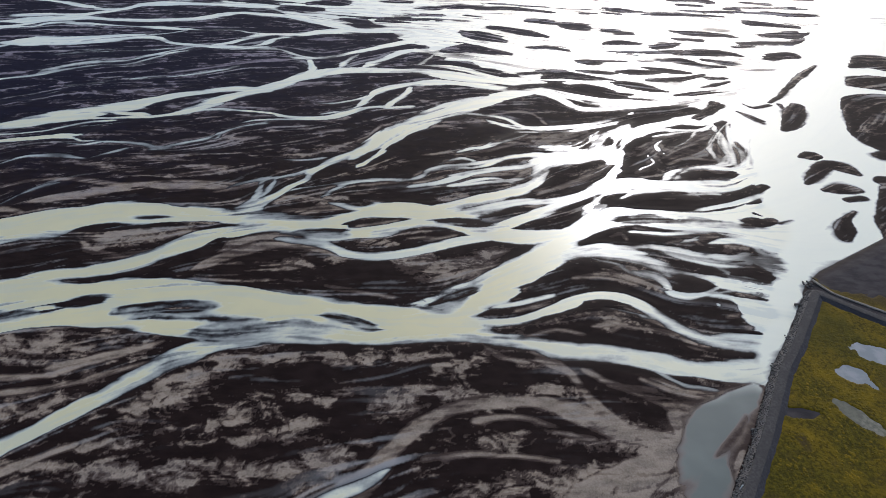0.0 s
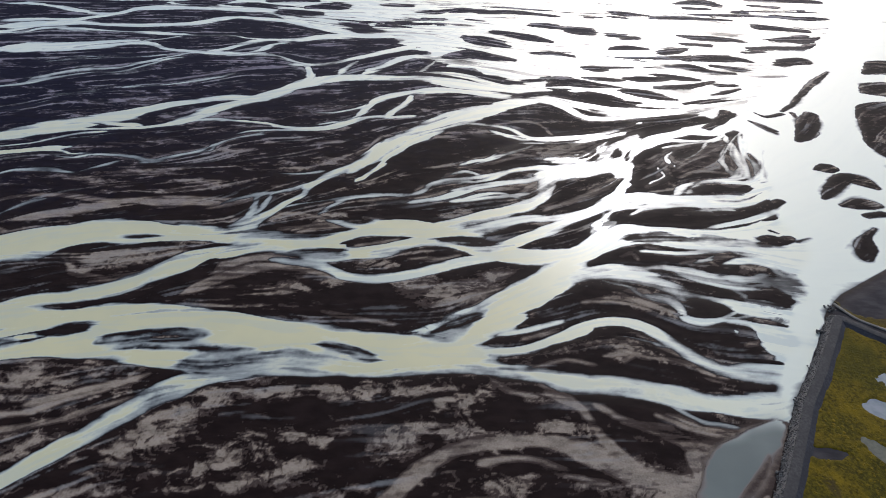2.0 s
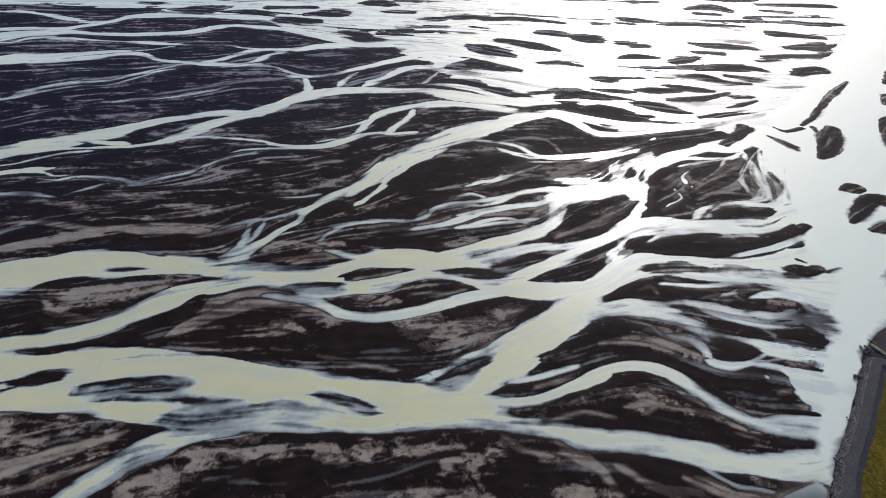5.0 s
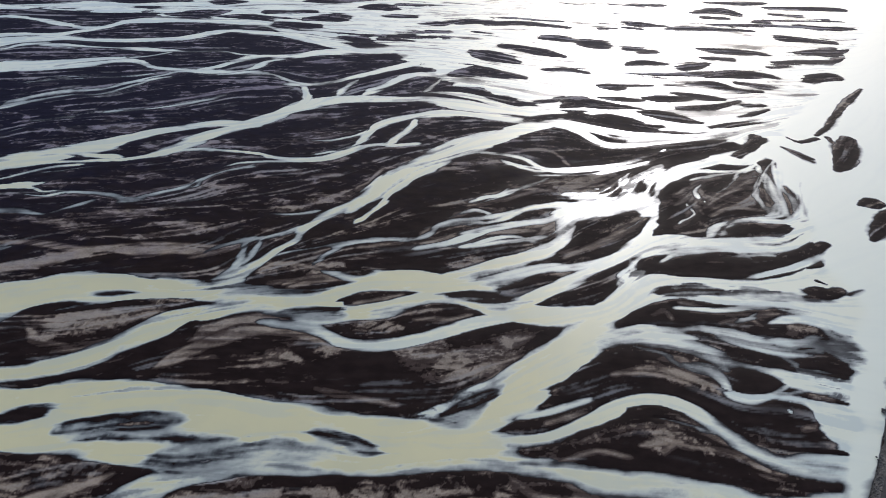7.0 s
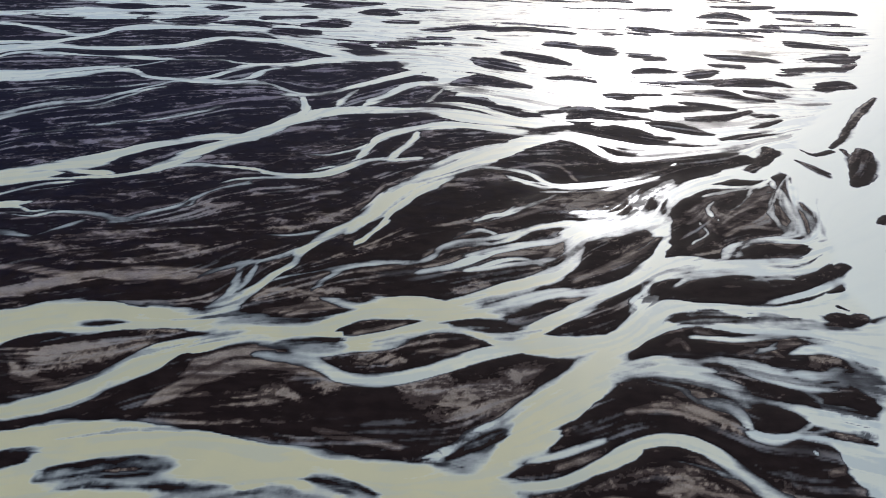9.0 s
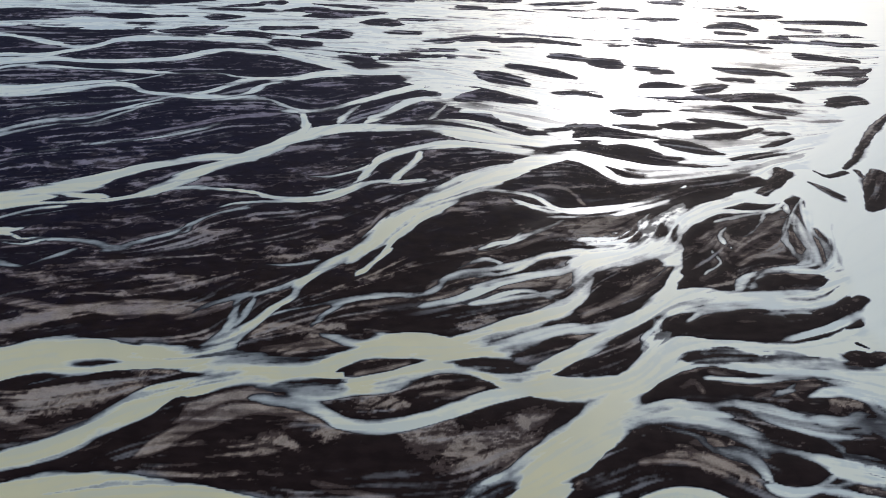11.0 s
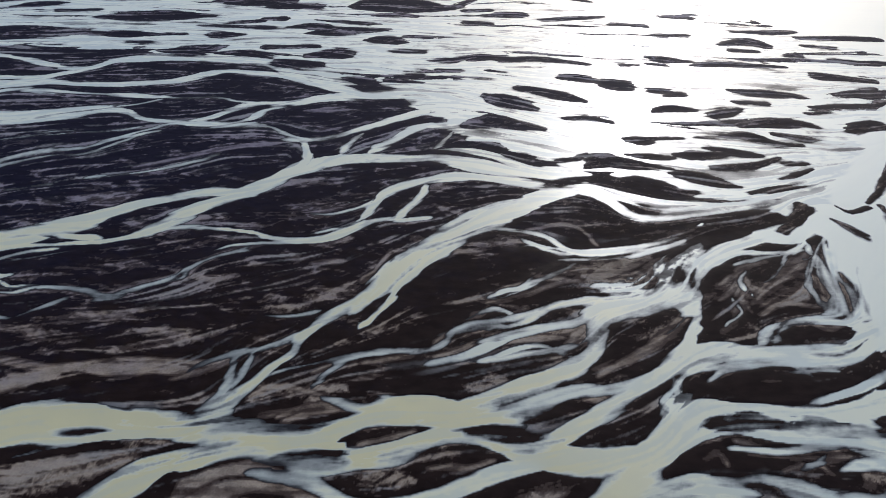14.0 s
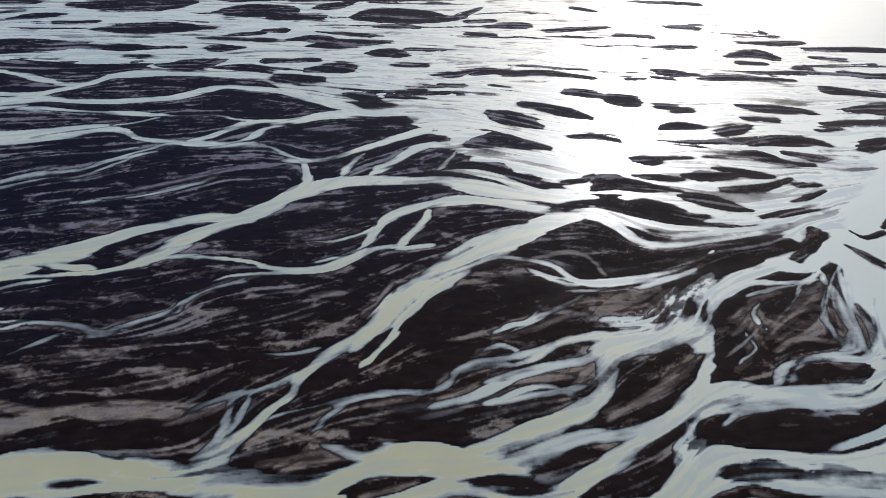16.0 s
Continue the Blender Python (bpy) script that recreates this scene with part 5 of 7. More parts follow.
bar((98.6, 312.6, 2.3), (106.1, 311.2, 5.1), (116.7, 306.1, 4.5), (124.2, 303.5, 1.7))
bar((70.6, 303.4, 2.1), (81.6, 302.8, 6.8), (92.3, 298.3, 5.2), (98.5, 292.5, 1.5))
bar((127.9, 297.8, 1.2), (139.2, 301.8, 2.5), (154.6, 306.1, 0.9))
bar((59.2, 314.8, 1.2), (69.0, 323.0, 7.2), (78.7, 320.7, 5.8), (90.7, 318.1, 2.9), (99.3, 317.2, 1.2))
bar((81.4, 328.7, 1.8), (93.5, 328.0, 3.0), (102.8, 327.1, 1.2))
bar((48.1, 320.3, 1.9), (56.4, 324.2, 2.4), (62.8, 328.6, 0.9))
bar((37.1, 298.1, 0.9), (47.7, 302.1, 3.2), (61.7, 307.3, 1.4))
bar((206.9, 363.2, 4.0), (218.9, 368.8, 5.5))
bar((161.2, 410.9, 2.9), (174.0, 408.9, 5.6), (189.7, 407.8, 4.8), (201.8, 403.6, 2.0))
bar((158.1, 394.6, 2.6), (175.2, 393.1, 2.6))
bar((227.2, 438.7, 6.6), (237.4, 437.0, 5.6), (257.4, 432.8, 3.3))
bar((222.3, 410.4, 2.5), (246.8, 414.5, 3.3))
bar((199.9, 390.8, 2.2), (214.2, 393.2, 2.2), (237.0, 397.7, 1.5))
bar((151.4, 449.8, 3.0), (171.1, 453.4, 5.3), (192.5, 453.4, 4.5), (211.6, 452.3, 2.3))
bar((126.3, 461.6, 3.6), (135.0, 457.6, 7.0), (151.4, 456.3, 2.3))
bar((104.6, 445.8, 3.1), (116.7, 446.8, 2.1))
bar((124.0, 450.2, 3.4), (133.3, 448.3, 3.4))
bar((3.5, 447.8, 3.1), (18.3, 451.9, 5.4), (29.9, 450.1, 3.3))
bar((32.1, 447.6, 4.1), (50.1, 451.9, 4.4), (82.6, 445.7, 3.3))
bar((184.3, 491.1, 3.2), (207.9, 499.9, 7.9), (215.4, 491.9, 5.4))
bar((188.5, 480.1, 3.7), (203.7, 480.4, 3.7))
bar((223.2, 475.2, 3.5), (231.0, 475.9, 4.6))
bar((244.6, 494.7, 2.8), (264.7, 492.3, 2.8))
bar((142.5, 506.9, 4.0), (165.8, 509.2, 4.0))
bar((247.9, 511.6, 4.0), (278.4, 514.5, 5.4), (306.1, 515.0, 5.6))
bar((253.1, 468.1, 5.2), (266.6, 464.5, 5.1), (276.2, 463.5, 3.7))
bar((66.7, 532.9, 4.3), (84.8, 537.4, 5.6), (114.0, 547.1, 2.8))
bar((34.1, 542.4, 6.1), (49.5, 544.1, 7.7))
bar((116.5, 529.3, 3.1), (140.6, 526.9, 4.5))
bar((160.2, 552.1, 3.3), (181.6, 551.7, 4.9))
bar((204.3, 521.3, 2.9), (233.1, 521.8, 5.5), (251.5, 526.0, 2.6))
bar((9.2, 520.6, 4.3), (25.4, 519.9, 4.3))
bar((98.1, 592.8, 5.5), (110.8, 586.5, 3.6))
bar((179.2, 618.6, 6.2), (202.6, 616.4, 6.2))
bar((193.2, 382.2, 2.2), (206.5, 384.5, 1.5))
bar((241.4, 419.5, 1.6), (252.1, 421.9, 2.5))
ribbon((45.0, 69.5, 2.9), (51.7, 75.7, 2.8), (57.8, 81.0, 1.7))
ribbon((33.9, 69.9, 1.7), (42.4, 74.8, 1.7), (49.9, 78.5, 1.3))
ribbon((93.3, 237.8, 0.6), (100.9, 242.3, 1.1), (103.1, 238.2, 0.7), (96.9, 230.0, 0.5), (97.7, 225.1, 0.7))
ribbon((113.0, 238.6, 0.6), (120.9, 243.1, 1.3), (128.3, 242.1, 1.3), (128.0, 233.9, 0.9))
ribbon((101.3, 222.8, 0.6), (111.9, 228.1, 0.9), (120.8, 227.2, 0.8))
ribbon((64.2, 168.1, 0.4), (67.8, 170.0, 0.6), (68.7, 167.4, 0.6))
ribbon((90.5, 166.3, 0.7), (96.5, 169.2, 0.9), (101.4, 169.9, 0.7))
ribbon((55.7, 126.8, 0.5), (56.8, 123.7, 0.6), (54.0, 121.3, 0.5))
ribbon((60.9, 130.2, 0.6), (64.3, 127.9, 0.7), (68.1, 124.8, 0.6))
ribbon((29.5, 118.4, 0.3), (37.9, 120.9, 0.4), (44.2, 119.6, 0.5))
ribbon((98.4, 143.0, 0.9), (101.0, 139.3, 1.6), (100.5, 134.0, 1.3))
bar((176.1, 293.5, 1.1), (186.4, 303.1, 1.5), (198.8, 318.3, 2.0), (211.5, 333.5, 2.2), (221.9, 344.0, 2.1), (231.7, 353.5, 0.6))
bar((154.0, 280.1, 1.0), (157.2, 273.9, 1.5), (161.3, 267.0, 1.0))
bar((160.5, 290.8, 0.6), (164.4, 285.8, 1.6), (174.9, 290.2, 1.2))
bar((180.3, 291.6, 1.3), (180.5, 286.4, 1.2))
bar((188.4, 292.2, 2.0), (183.9, 282.0, 3.6), (177.4, 271.8, 3.5), (170.4, 263.5, 1.9))
bar((177.8, 264.8, 1.2), (183.6, 269.8, 0.7))
bar((127.6, 270.1, 0.9), (135.0, 276.4, 2.0), (143.5, 284.5, 1.9), (149.3, 291.2, 0.8))
bar((72.3, 260.3, 2.7), (88.0, 266.3, 3.8), (103.3, 269.6, 4.2), (119.9, 275.4, 2.3), (130.6, 282.6, 0.7))
bar((103.4, 213.0, 0.8), (111.9, 216.6, 2.8), (121.5, 215.7, 3.5), (128.0, 217.7, 0.8))
ribbon((109.1, 249.5, 0.9), (101.4, 245.0, 0.9), (101.5, 239.1, 0.8), (96.2, 232.4, 0.6))
ribbon((97.0, 228.1, 0.6), (92.1, 223.0, 0.6), (90.6, 217.5, 0.6), (86.0, 214.1, 0.7))
ribbon((121.6, 249.8, 0.9), (130.4, 254.6, 1.1), (137.3, 260.6, 0.8))
ribbon((133.7, 252.6, 1.1), (133.0, 241.2, 1.5), (130.6, 229.9, 1.4))
ribbon((140.1, 258.1, 0.8), (137.1, 243.4, 1.2), (134.3, 231.9, 1.1))
ribbon((116.7, 232.8, 0.6), (121.9, 234.9, 1.2), (125.6, 231.4, 1.3))
ribbon((116.8, 218.8, 0.8), (119.9, 216.6, 1.0), (125.8, 218.6, 0.6))
channel("stream", (132.2, 221.2, 1.2), (139.4, 223.3, 1.3), (148.7, 229.0, 1.2))
# the pool under the embankment
channel("pool", (87.1, 101.4, 1.6), (80.1, 96.3, 3.7), (72.3, 90.0, 5.2), (66.4, 81.9, 5.1), (64.3, 74.6, 5.5), (62.5, 67.9, 4.8))
bar((69.2, 80.9, 0.3), (72.8, 84.1, 1.4), (77.5, 88.7, 1.4), (80.8, 92.5, 0.5))
bar((81.6, 90.5, 0.3), (84.4, 93.9, 0.6), (86.8, 97.1, 0.2))
dark((69.4, 81.3, 0.7), (73.2, 84.2, 1.8), (77.8, 88.8, 1.6), (81.1, 92.9, 0.7))
bar((57.2, 71.5, 0.8), (59.5, 73.4, 0.4))
channel("stream", (7.0, 269.2, 1.3), (-4.2, 259.8, 1.3), (-12.7, 254.1, 1.3), (-19.8, 247.9, 1.1), (-24.3, 239.8, 0.8))
channel("shallow", (60.6, 295.5, 0.7), (64.8, 286.0, 1.2), (70.5, 279.3, 1.3), (74.9, 276.5, 1.3))
channel("shallow", (63.5, 293.8, 0.8), (69.2, 284.0, 0.8))
dry((48.1, 235.3, 1.6), (58.5, 245.8, 2.4), (70.0, 249.9, 2.2))
ribbon((51.6, 232.4, 0.7), (58.7, 237.5, 1.3), (61.6, 232.8, 0.9))
ribbon((61.9, 242.6, 1.1), (67.4, 239.5, 0.7), (63.0, 230.4, 0.6))
ribbon((11.6, 227.4, 0.8), (17.8, 232.3, 0.8), (23.9, 234.1, 0.6))
ribbon((23.3, 227.9, 0.5), (34.0, 234.6, 0.8), (42.3, 236.7, 0.6))
ribbon((29.3, 266.4, 0.8), (42.2, 270.4, 1.2), (49.5, 266.8, 0.7), (52.4, 258.1, 0.6))
ribbon((-36.9, 279.2, 0.8), (-45.5, 274.3, 1.3), (-54.1, 271.7, 0.8))
ribbon((-91.9, 231.5, 0.5), (-90.2, 238.1, 0.9), (-82.5, 246.0, 1.4), (-71.5, 251.2, 1.1))
ribbon((-136.7, 303.5, 1.1), (-120.1, 312.7, 1.7), (-105.1, 322.2, 1.8), (-85.4, 327.8, 1.8))
ribbon((-148.6, 219.7, 0.7), (-139.5, 223.0, 0.7), (-129.7, 225.9, 0.9), (-114.7, 221.9, 1.2), (-105.8, 227.7, 1.7), (-94.0, 232.0, 1.0))
dark((35.9, 140.0, 2.6), (46.1, 146.1, 4.9), (57.8, 149.5, 4.0), (65.0, 147.7, 3.0))
dark((76.9, 138.6, 3.8), (85.7, 131.8, 4.9), (91.1, 125.4, 2.8))
dark((75.7, 143.2, 1.8), (84.5, 142.5, 2.2))
dark((55.6, 165.9, 1.4), (69.5, 167.6, 4.3), (81.4, 167.6, 3.4))
dark((-17.7, 204.1, 3.3), (-0.1, 215.3, 3.0), (-15.4, 226.1, 3.1), (4.1, 239.6, 4.6))
channel("stream", (47.7, 226.5, 2.2), (33.7, 224.4, 1.6), (22.8, 215.9, 1.2), (15.5, 212.5, 1.0))
channel("shallow", (15.5, 212.9, 1.1), (7.0, 214.1, 1.1), (-0.0, 210.7, 1.0), (-4.9, 203.5, 0.9), (-11.5, 200.9, 0.8), (-18.9, 201.0, 0.8), (-26.9, 200.1, 0.8), (-33.0, 196.9, 0.8), (-36.9, 191.8, 0.5), (-41.0, 187.0, 0.4))
channel("shallow", (14.6, 212.0, 0.6), (5.8, 207.3, 0.6), (-2.6, 203.2, 0.6))
ribbon((59.3, 149.5, 0.6), (65.9, 150.6, 1.1), (68.6, 148.2, 0.7))
ribbon((30.4, 111.3, 0.6), (37.4, 106.1, 0.8), (40.7, 99.6, 0.9), (43.1, 93.4, 0.8))
ribbon((63.0, 100.3, 0.4), (67.7, 98.6, 0.8), (73.6, 96.6, 0.6))
ribbon((62.6, 94.0, 0.6), (67.6, 91.9, 0.7), (73.5, 94.3, 0.4))
awash((4.6, 174.6, 1.1), (11.8, 173.8, 1.6), (20.3, 173.5, 1.2))
channel("wash", (1.8, 177.9, 0.8), (9.0, 175.8, 1.0), (15.9, 172.1, 0.9))
channel("stream", (1.1, 176.1, 2.3), (12.3, 171.4, 2.5), (24.0, 168.2, 3.0))
channel("deep", (-85.5, 174.0, 4.2), (-71.7, 173.3, 4.1), (-60.5, 171.5, 5.6), (-49.6, 169.6, 5.6), (-39.0, 168.5, 5.0), (-31.7, 169.1, 3.3))
channel("deep", (-53.8, 168.8, 3.8), (-61.1, 165.9, 3.0), (-68.0, 162.7, 2.4))
channel("deep", (-32.1, 171.7, 2.2), (-25.1, 176.5, 2.5), (-15.9, 178.0, 2.6), (-2.8, 179.6, 2.8))
channel("deep", (-31.2, 166.0, 2.2), (-23.7, 164.8, 2.1), (-15.1, 166.8, 1.9), (-8.6, 170.6, 2.0), (-1.8, 173.3, 2.2))
awash((-42.0, 165.3, 0.4), (-36.3, 166.1, 1.0), (-31.0, 165.1, 0.5))
awash((-59.8, 174.1, 0.2), (-52.1, 173.8, 0.6), (-42.9, 173.4, 0.2))
bar((-30.1, 170.5, 0.6), (-24.6, 172.7, 1.7), (-17.1, 174.1, 1.5), (-10.2, 173.9, 0.4))
ribbon((-24.2, 169.4, 0.4), (-18.4, 170.9, 0.6), (-12.5, 173.3, 0.6))
ribbon((-65.3, 155.0, 0.7), (-63.5, 157.9, 0.9), (-57.3, 160.4, 0.9), (-50.2, 160.6, 0.7))
ribbon((-46.9, 177.5, 0.6), (-41.2, 180.3, 1.0), (-33.6, 182.0, 0.8))
channel("shallow", (103.8, 248.9, 0.9), (112.5, 252.2, 1.2), (122.7, 255.6, 1.1), (133.0, 261.4, 1.1))
channel("shallow", (94.2, 228.9, 0.7), (94.3, 223.0, 0.7), (87.6, 217.0, 0.6))
channel("shallow", (104.3, 244.8, 0.6), (99.9, 238.6, 0.9), (101.9, 232.3, 0.9))
channel("shallow", (132.5, 253.2, 0.7), (130.3, 241.1, 1.0), (130.7, 233.7, 0.8), (124.4, 225.8, 0.5))
channel("shallow", (141.8, 261.1, 0.9), (137.1, 246.4, 1.2), (137.5, 236.5, 1.1), (131.8, 222.7, 0.7))
channel("shallow", (-0.1, 209.7, 0.7), (11.0, 214.2, 1.0), (22.5, 218.8, 1.0), (36.6, 225.6, 1.3))
channel("shallow", (13.8, 201.5, 0.7), (24.8, 205.6, 1.0), (32.3, 202.7, 0.8))
channel("shallow", (17.9, 209.4, 0.7), (28.4, 213.3, 1.0), (38.8, 215.4, 1.1))
channel("shallow", (26.3, 259.3, 1.1), (38.4, 251.4, 1.5), (51.6, 254.0, 1.4), (67.5, 257.0, 1.4), (84.6, 263.3, 1.3))
channel("shallow", (36.3, 259.8, 0.7), (43.0, 253.9, 1.1), (48.9, 250.9, 1.1))
channel("shallow", (66.0, 251.1, 0.9), (75.9, 256.0, 1.3), (86.8, 259.6, 1.3))
ribbon((40.9, 196.8, 0.4), (52.0, 200.1, 0.6), (62.6, 207.0, 0.6), (73.3, 217.2, 0.6))
ribbon((76.9, 169.8, 0.4), (90.3, 169.0, 0.6), (94.4, 165.1, 0.4))
ribbon((84.0, 165.1, 0.3), (92.8, 168.0, 0.6), (101.1, 169.3, 0.3))
awash((70.2, 179.0, 0.4), (80.0, 181.8, 1.2), (87.0, 179.2, 0.5))
channel("shallow", (-0.3, 174.3, 0.5), (7.6, 178.4, 0.7), (16.5, 181.9, 0.8), (25.9, 186.9, 0.8), (38.1, 190.6, 0.8))
bar((30.6, 169.7, 0.3), (36.3, 172.1, 0.8), (43.8, 174.8, 0.5))
channel("shallow", (-22.9, 201.1, 1.0), (-15.2, 201.4, 1.3), (-8.5, 201.5, 1.3), (-4.2, 205.3, 1.1))
channel("shallow", (-51.5, 191.9, 0.6), (-41.2, 196.0, 0.9), (-32.2, 199.0, 1.0), (-19.1, 201.2, 1.0))
channel("shallow", (-7.4, 197.1, 0.6), (0.2, 199.3, 0.9), (7.9, 202.6, 0.9), (13.9, 206.2, 0.9))
channel("shallow", (7.9, 199.1, 0.9), (17.5, 200.8, 0.9), (29.5, 204.0, 1.2), (34.6, 205.6, 1.2))
channel("shallow", (11.7, 226.6, 0.6), (16.1, 230.0, 1.1), (22.7, 232.0, 0.7), (27.7, 238.9, 0.9), (36.2, 245.5, 0.7))
channel("shallow", (4.2, 216.1, 0.6), (12.5, 221.3, 1.1), (18.6, 218.7, 0.7))
channel("shallow", (8.0, 206.9, 0.9), (16.1, 210.7, 1.0), (26.4, 213.4, 1.3))
channel("shallow", (-30.2, 232.1, 0.9), (-20.6, 246.8, 1.4), (-11.8, 254.3, 1.3), (-0.2, 258.4, 1.4))
channel("shallow", (-60.6, 215.1, 0.7), (-52.5, 214.8, 1.1), (-44.9, 217.4, 1.1))
dry((-48.0, 223.2, 1.5), (-43.0, 224.3, 1.9))
dry((-59.4, 218.8, 1.5), (-51.5, 220.0, 1.5))
dry((3.9, 188.6, 0.8), (9.5, 190.6, 1.4), (13.2, 191.4, 0.9))
dry((-58.6, 183.4, 0.9), (-50.3, 186.1, 1.4), (-39.4, 185.4, 1.7), (-32.4, 186.9, 0.9))
awash((-39.6, 163.3, 1.0), (-34.1, 164.7, 1.7), (-29.1, 164.2, 0.9))
awash((-52.7, 173.8, 0.5), (-42.4, 173.4, 1.0), (-37.3, 173.6, 0.5))
dry((-22.5, 164.0, 0.7), (-17.9, 166.5, 1.2), (-12.9, 167.2, 0.7))
dry((-19.5, 158.4, 1.1), (-15.6, 159.6, 1.8))
ribbon((-6.1, 163.2, 0.5), (2.1, 163.5, 0.7), (8.7, 165.2, 0.5))
channel("shallow", (73.8, 193.9, 0.7), (77.3, 196.2, 0.9), (81.2, 199.2, 1.1), (87.0, 199.2, 1.0))
channel("shallow", (99.1, 203.0, 1.1), (103.6, 199.4, 1.4), (104.9, 197.9, 1.0))
channel("shallow", (103.4, 187.4, 0.7), (116.9, 192.4, 1.2), (129.3, 198.1, 1.2))
channel("shallow", (72.4, 171.4, 0.8), (82.5, 170.6, 1.3), (89.7, 171.4, 1.2), (100.7, 172.6, 1.0))
channel("shallow", (88.3, 165.5, 0.7), (93.6, 168.1, 1.1), (97.5, 171.2, 0.7))
channel("shallow", (100.3, 166.0, 1.2), (107.2, 167.9, 2.1), (111.8, 166.9, 2.3), (114.6, 162.3, 1.3))
channel("shallow", (98.5, 158.4, 1.9), (104.0, 157.9, 1.4), (108.3, 159.8, 0.9))
channel("shallow", (111.3, 169.3, 0.9), (115.9, 166.6, 1.2), (118.0, 162.5, 1.1))
channel("shallow", (56.0, 154.6, 0.7), (61.8, 152.7, 0.9), (64.5, 148.7, 1.1), (65.5, 146.7, 0.6))
channel("shallow", (66.6, 147.8, 0.8), (73.2, 147.0, 2.0), (75.7, 143.2, 1.7), (75.5, 138.9, 1.5), (80.8, 137.2, 1.3), (86.7, 138.9, 0.9), (91.7, 141.8, 0.8))
channel("shallow", (-151.7, 222.5, 0.7), (-143.4, 222.3, 1.2), (-135.6, 225.1, 1.2), (-121.7, 223.9, 1.4), (-114.7, 220.5, 0.8))
channel("shallow", (-114.7, 220.5, 1.2), (-105.0, 226.1, 1.3), (-94.3, 231.5, 1.3))
channel("shallow", (-93.5, 232.4, 1.0), (-90.4, 239.3, 1.2), (-83.3, 245.0, 1.3), (-75.4, 249.2, 1.4))
channel("shallow", (-56.8, 272.2, 1.1), (-47.1, 272.9, 1.6), (-35.7, 280.2, 1.5), (-31.2, 286.2, 1.3))
channel("shallow", (-154.7, 212.0, 1.0), (-146.7, 211.7, 1.0), (-140.2, 210.7, 0.6))
channel("shallow", (-164.2, 228.1, 1.3), (-158.6, 229.2, 2.1), (-152.7, 230.0, 1.7))
channel("shallow", (-136.0, 212.0, 0.8), (-129.6, 217.0, 1.2), (-125.9, 219.9, 0.8))
awash((-102.7, 171.3, 0.5), (-95.4, 171.0, 0.8), (-91.4, 171.6, 0.5))
awash((-61.5, 173.1, 0.5), (-54.5, 174.2, 1.0), (-45.5, 173.3, 0.5))
awash((-42.2, 164.9, 0.6), (-36.8, 165.8, 1.4), (-29.6, 164.8, 0.7))
channel("shallow", (-76.8, 191.7, 0.4), (-70.3, 196.3, 0.7), (-64.7, 199.7, 0.7))
dark((36.6, 115.8, 2.6), (42.8, 110.9, 4.7), (53.6, 104.1, 7.1), (63.9, 98.1, 4.9), (69.4, 95.1, 1.6))
dark((12.5, 91.6, 1.7), (29.1, 89.8, 2.4), (42.2, 85.6, 1.7))
dark((5.5, 78.3, 1.7), (23.5, 77.3, 2.3), (39.5, 79.2, 2.0), (48.3, 82.7, 1.1))
dark((54.9, 87.1, 1.2), (60.3, 86.8, 1.0))
dry((5.6, 105.0, 1.9), (13.3, 108.2, 2.3))
dry((47.8, 75.6, 3.1), (54.4, 71.9, 3.4))
ribbon((32.3, 113.5, 0.6), (37.5, 106.7, 0.7), (41.7, 97.4, 0.7), (43.6, 92.2, 0.5))
channel("shallow", (60.7, 107.9, 0.7), (68.2, 102.3, 0.8), (75.4, 100.7, 0.6))
ribbon((-17.7, 69.5, 1.2), (-12.1, 74.3, 1.5), (-7.4, 80.3, 1.6), (-1.1, 87.0, 1.7), (8.0, 92.5, 1.6), (17.5, 94.4, 1.4), (29.3, 95.2, 1.2), (38.6, 93.6, 1.5), (45.9, 89.6, 1.8), (51.8, 85.7, 2.1), (60.2, 83.3, 2.0))
channel("shallow", (21.0, 130.6, 0.7), (29.7, 132.5, 1.0), (37.9, 135.4, 1.0))
channel("shallow", (134.9, 263.6, 1.5), (133.7, 248.0, 2.1), (131.5, 234.1, 2.2), (130.1, 223.9, 1.5))
channel("shallow", (125.6, 257.3, 0.7), (116.0, 244.3, 0.7), (108.0, 237.9, 0.5))
channel("shallow", (134.9, 257.2, 0.7), (126.0, 243.4, 0.9), (124.3, 231.2, 1.1), (125.1, 224.9, 1.0))
silt((96.2, 235.2, 5.3), (109.9, 231.9, 5.4), (126.9, 239.2, 3.8))
dark((-119.3, 179.0, 1.5), (-104.3, 183.7, 1.8), (-82.6, 181.8, 1.3))

# ---- the bank: everything east of this shore is dry land ----
SHORE = [(-40, -90), (10, -12), (40, 31), (70.2, 73.4), (80.5, 87.8), (94.6, 109.1), (103.7, 120), (113.9, 133.6), (121.6, 144.5), (130.1, 152.1), (144.3, 160.5), (165.5, 173.2), (215, 195), (420, 240), (3000, 500)]


def side(x, y, line):
    """Distance from a line of points; plus on its right hand."""
    best, sign = np.full(x.shape, 1e9), np.ones(x.shape)
    for (ax, ay), (bx, by) in zip(line[:-1], line[1:]):
        dx, dy = bx - ax, by - ay
        k = np.clip(((x - ax) * dx + (y - ay) * dy) / (dx * dx + dy * dy), 0, 1)
        d = np.hypot(x - ax - k * dx, y - ay - k * dy)
        sign = np.where(d < best, np.where((x - ax) * dy - (y - ay) * dx > 0, 1.0, -1.0), sign)
        best = np.minimum(best, d)
    return best * sign


inland = side(GX.ravel(), GY.ravel(), SHORE)
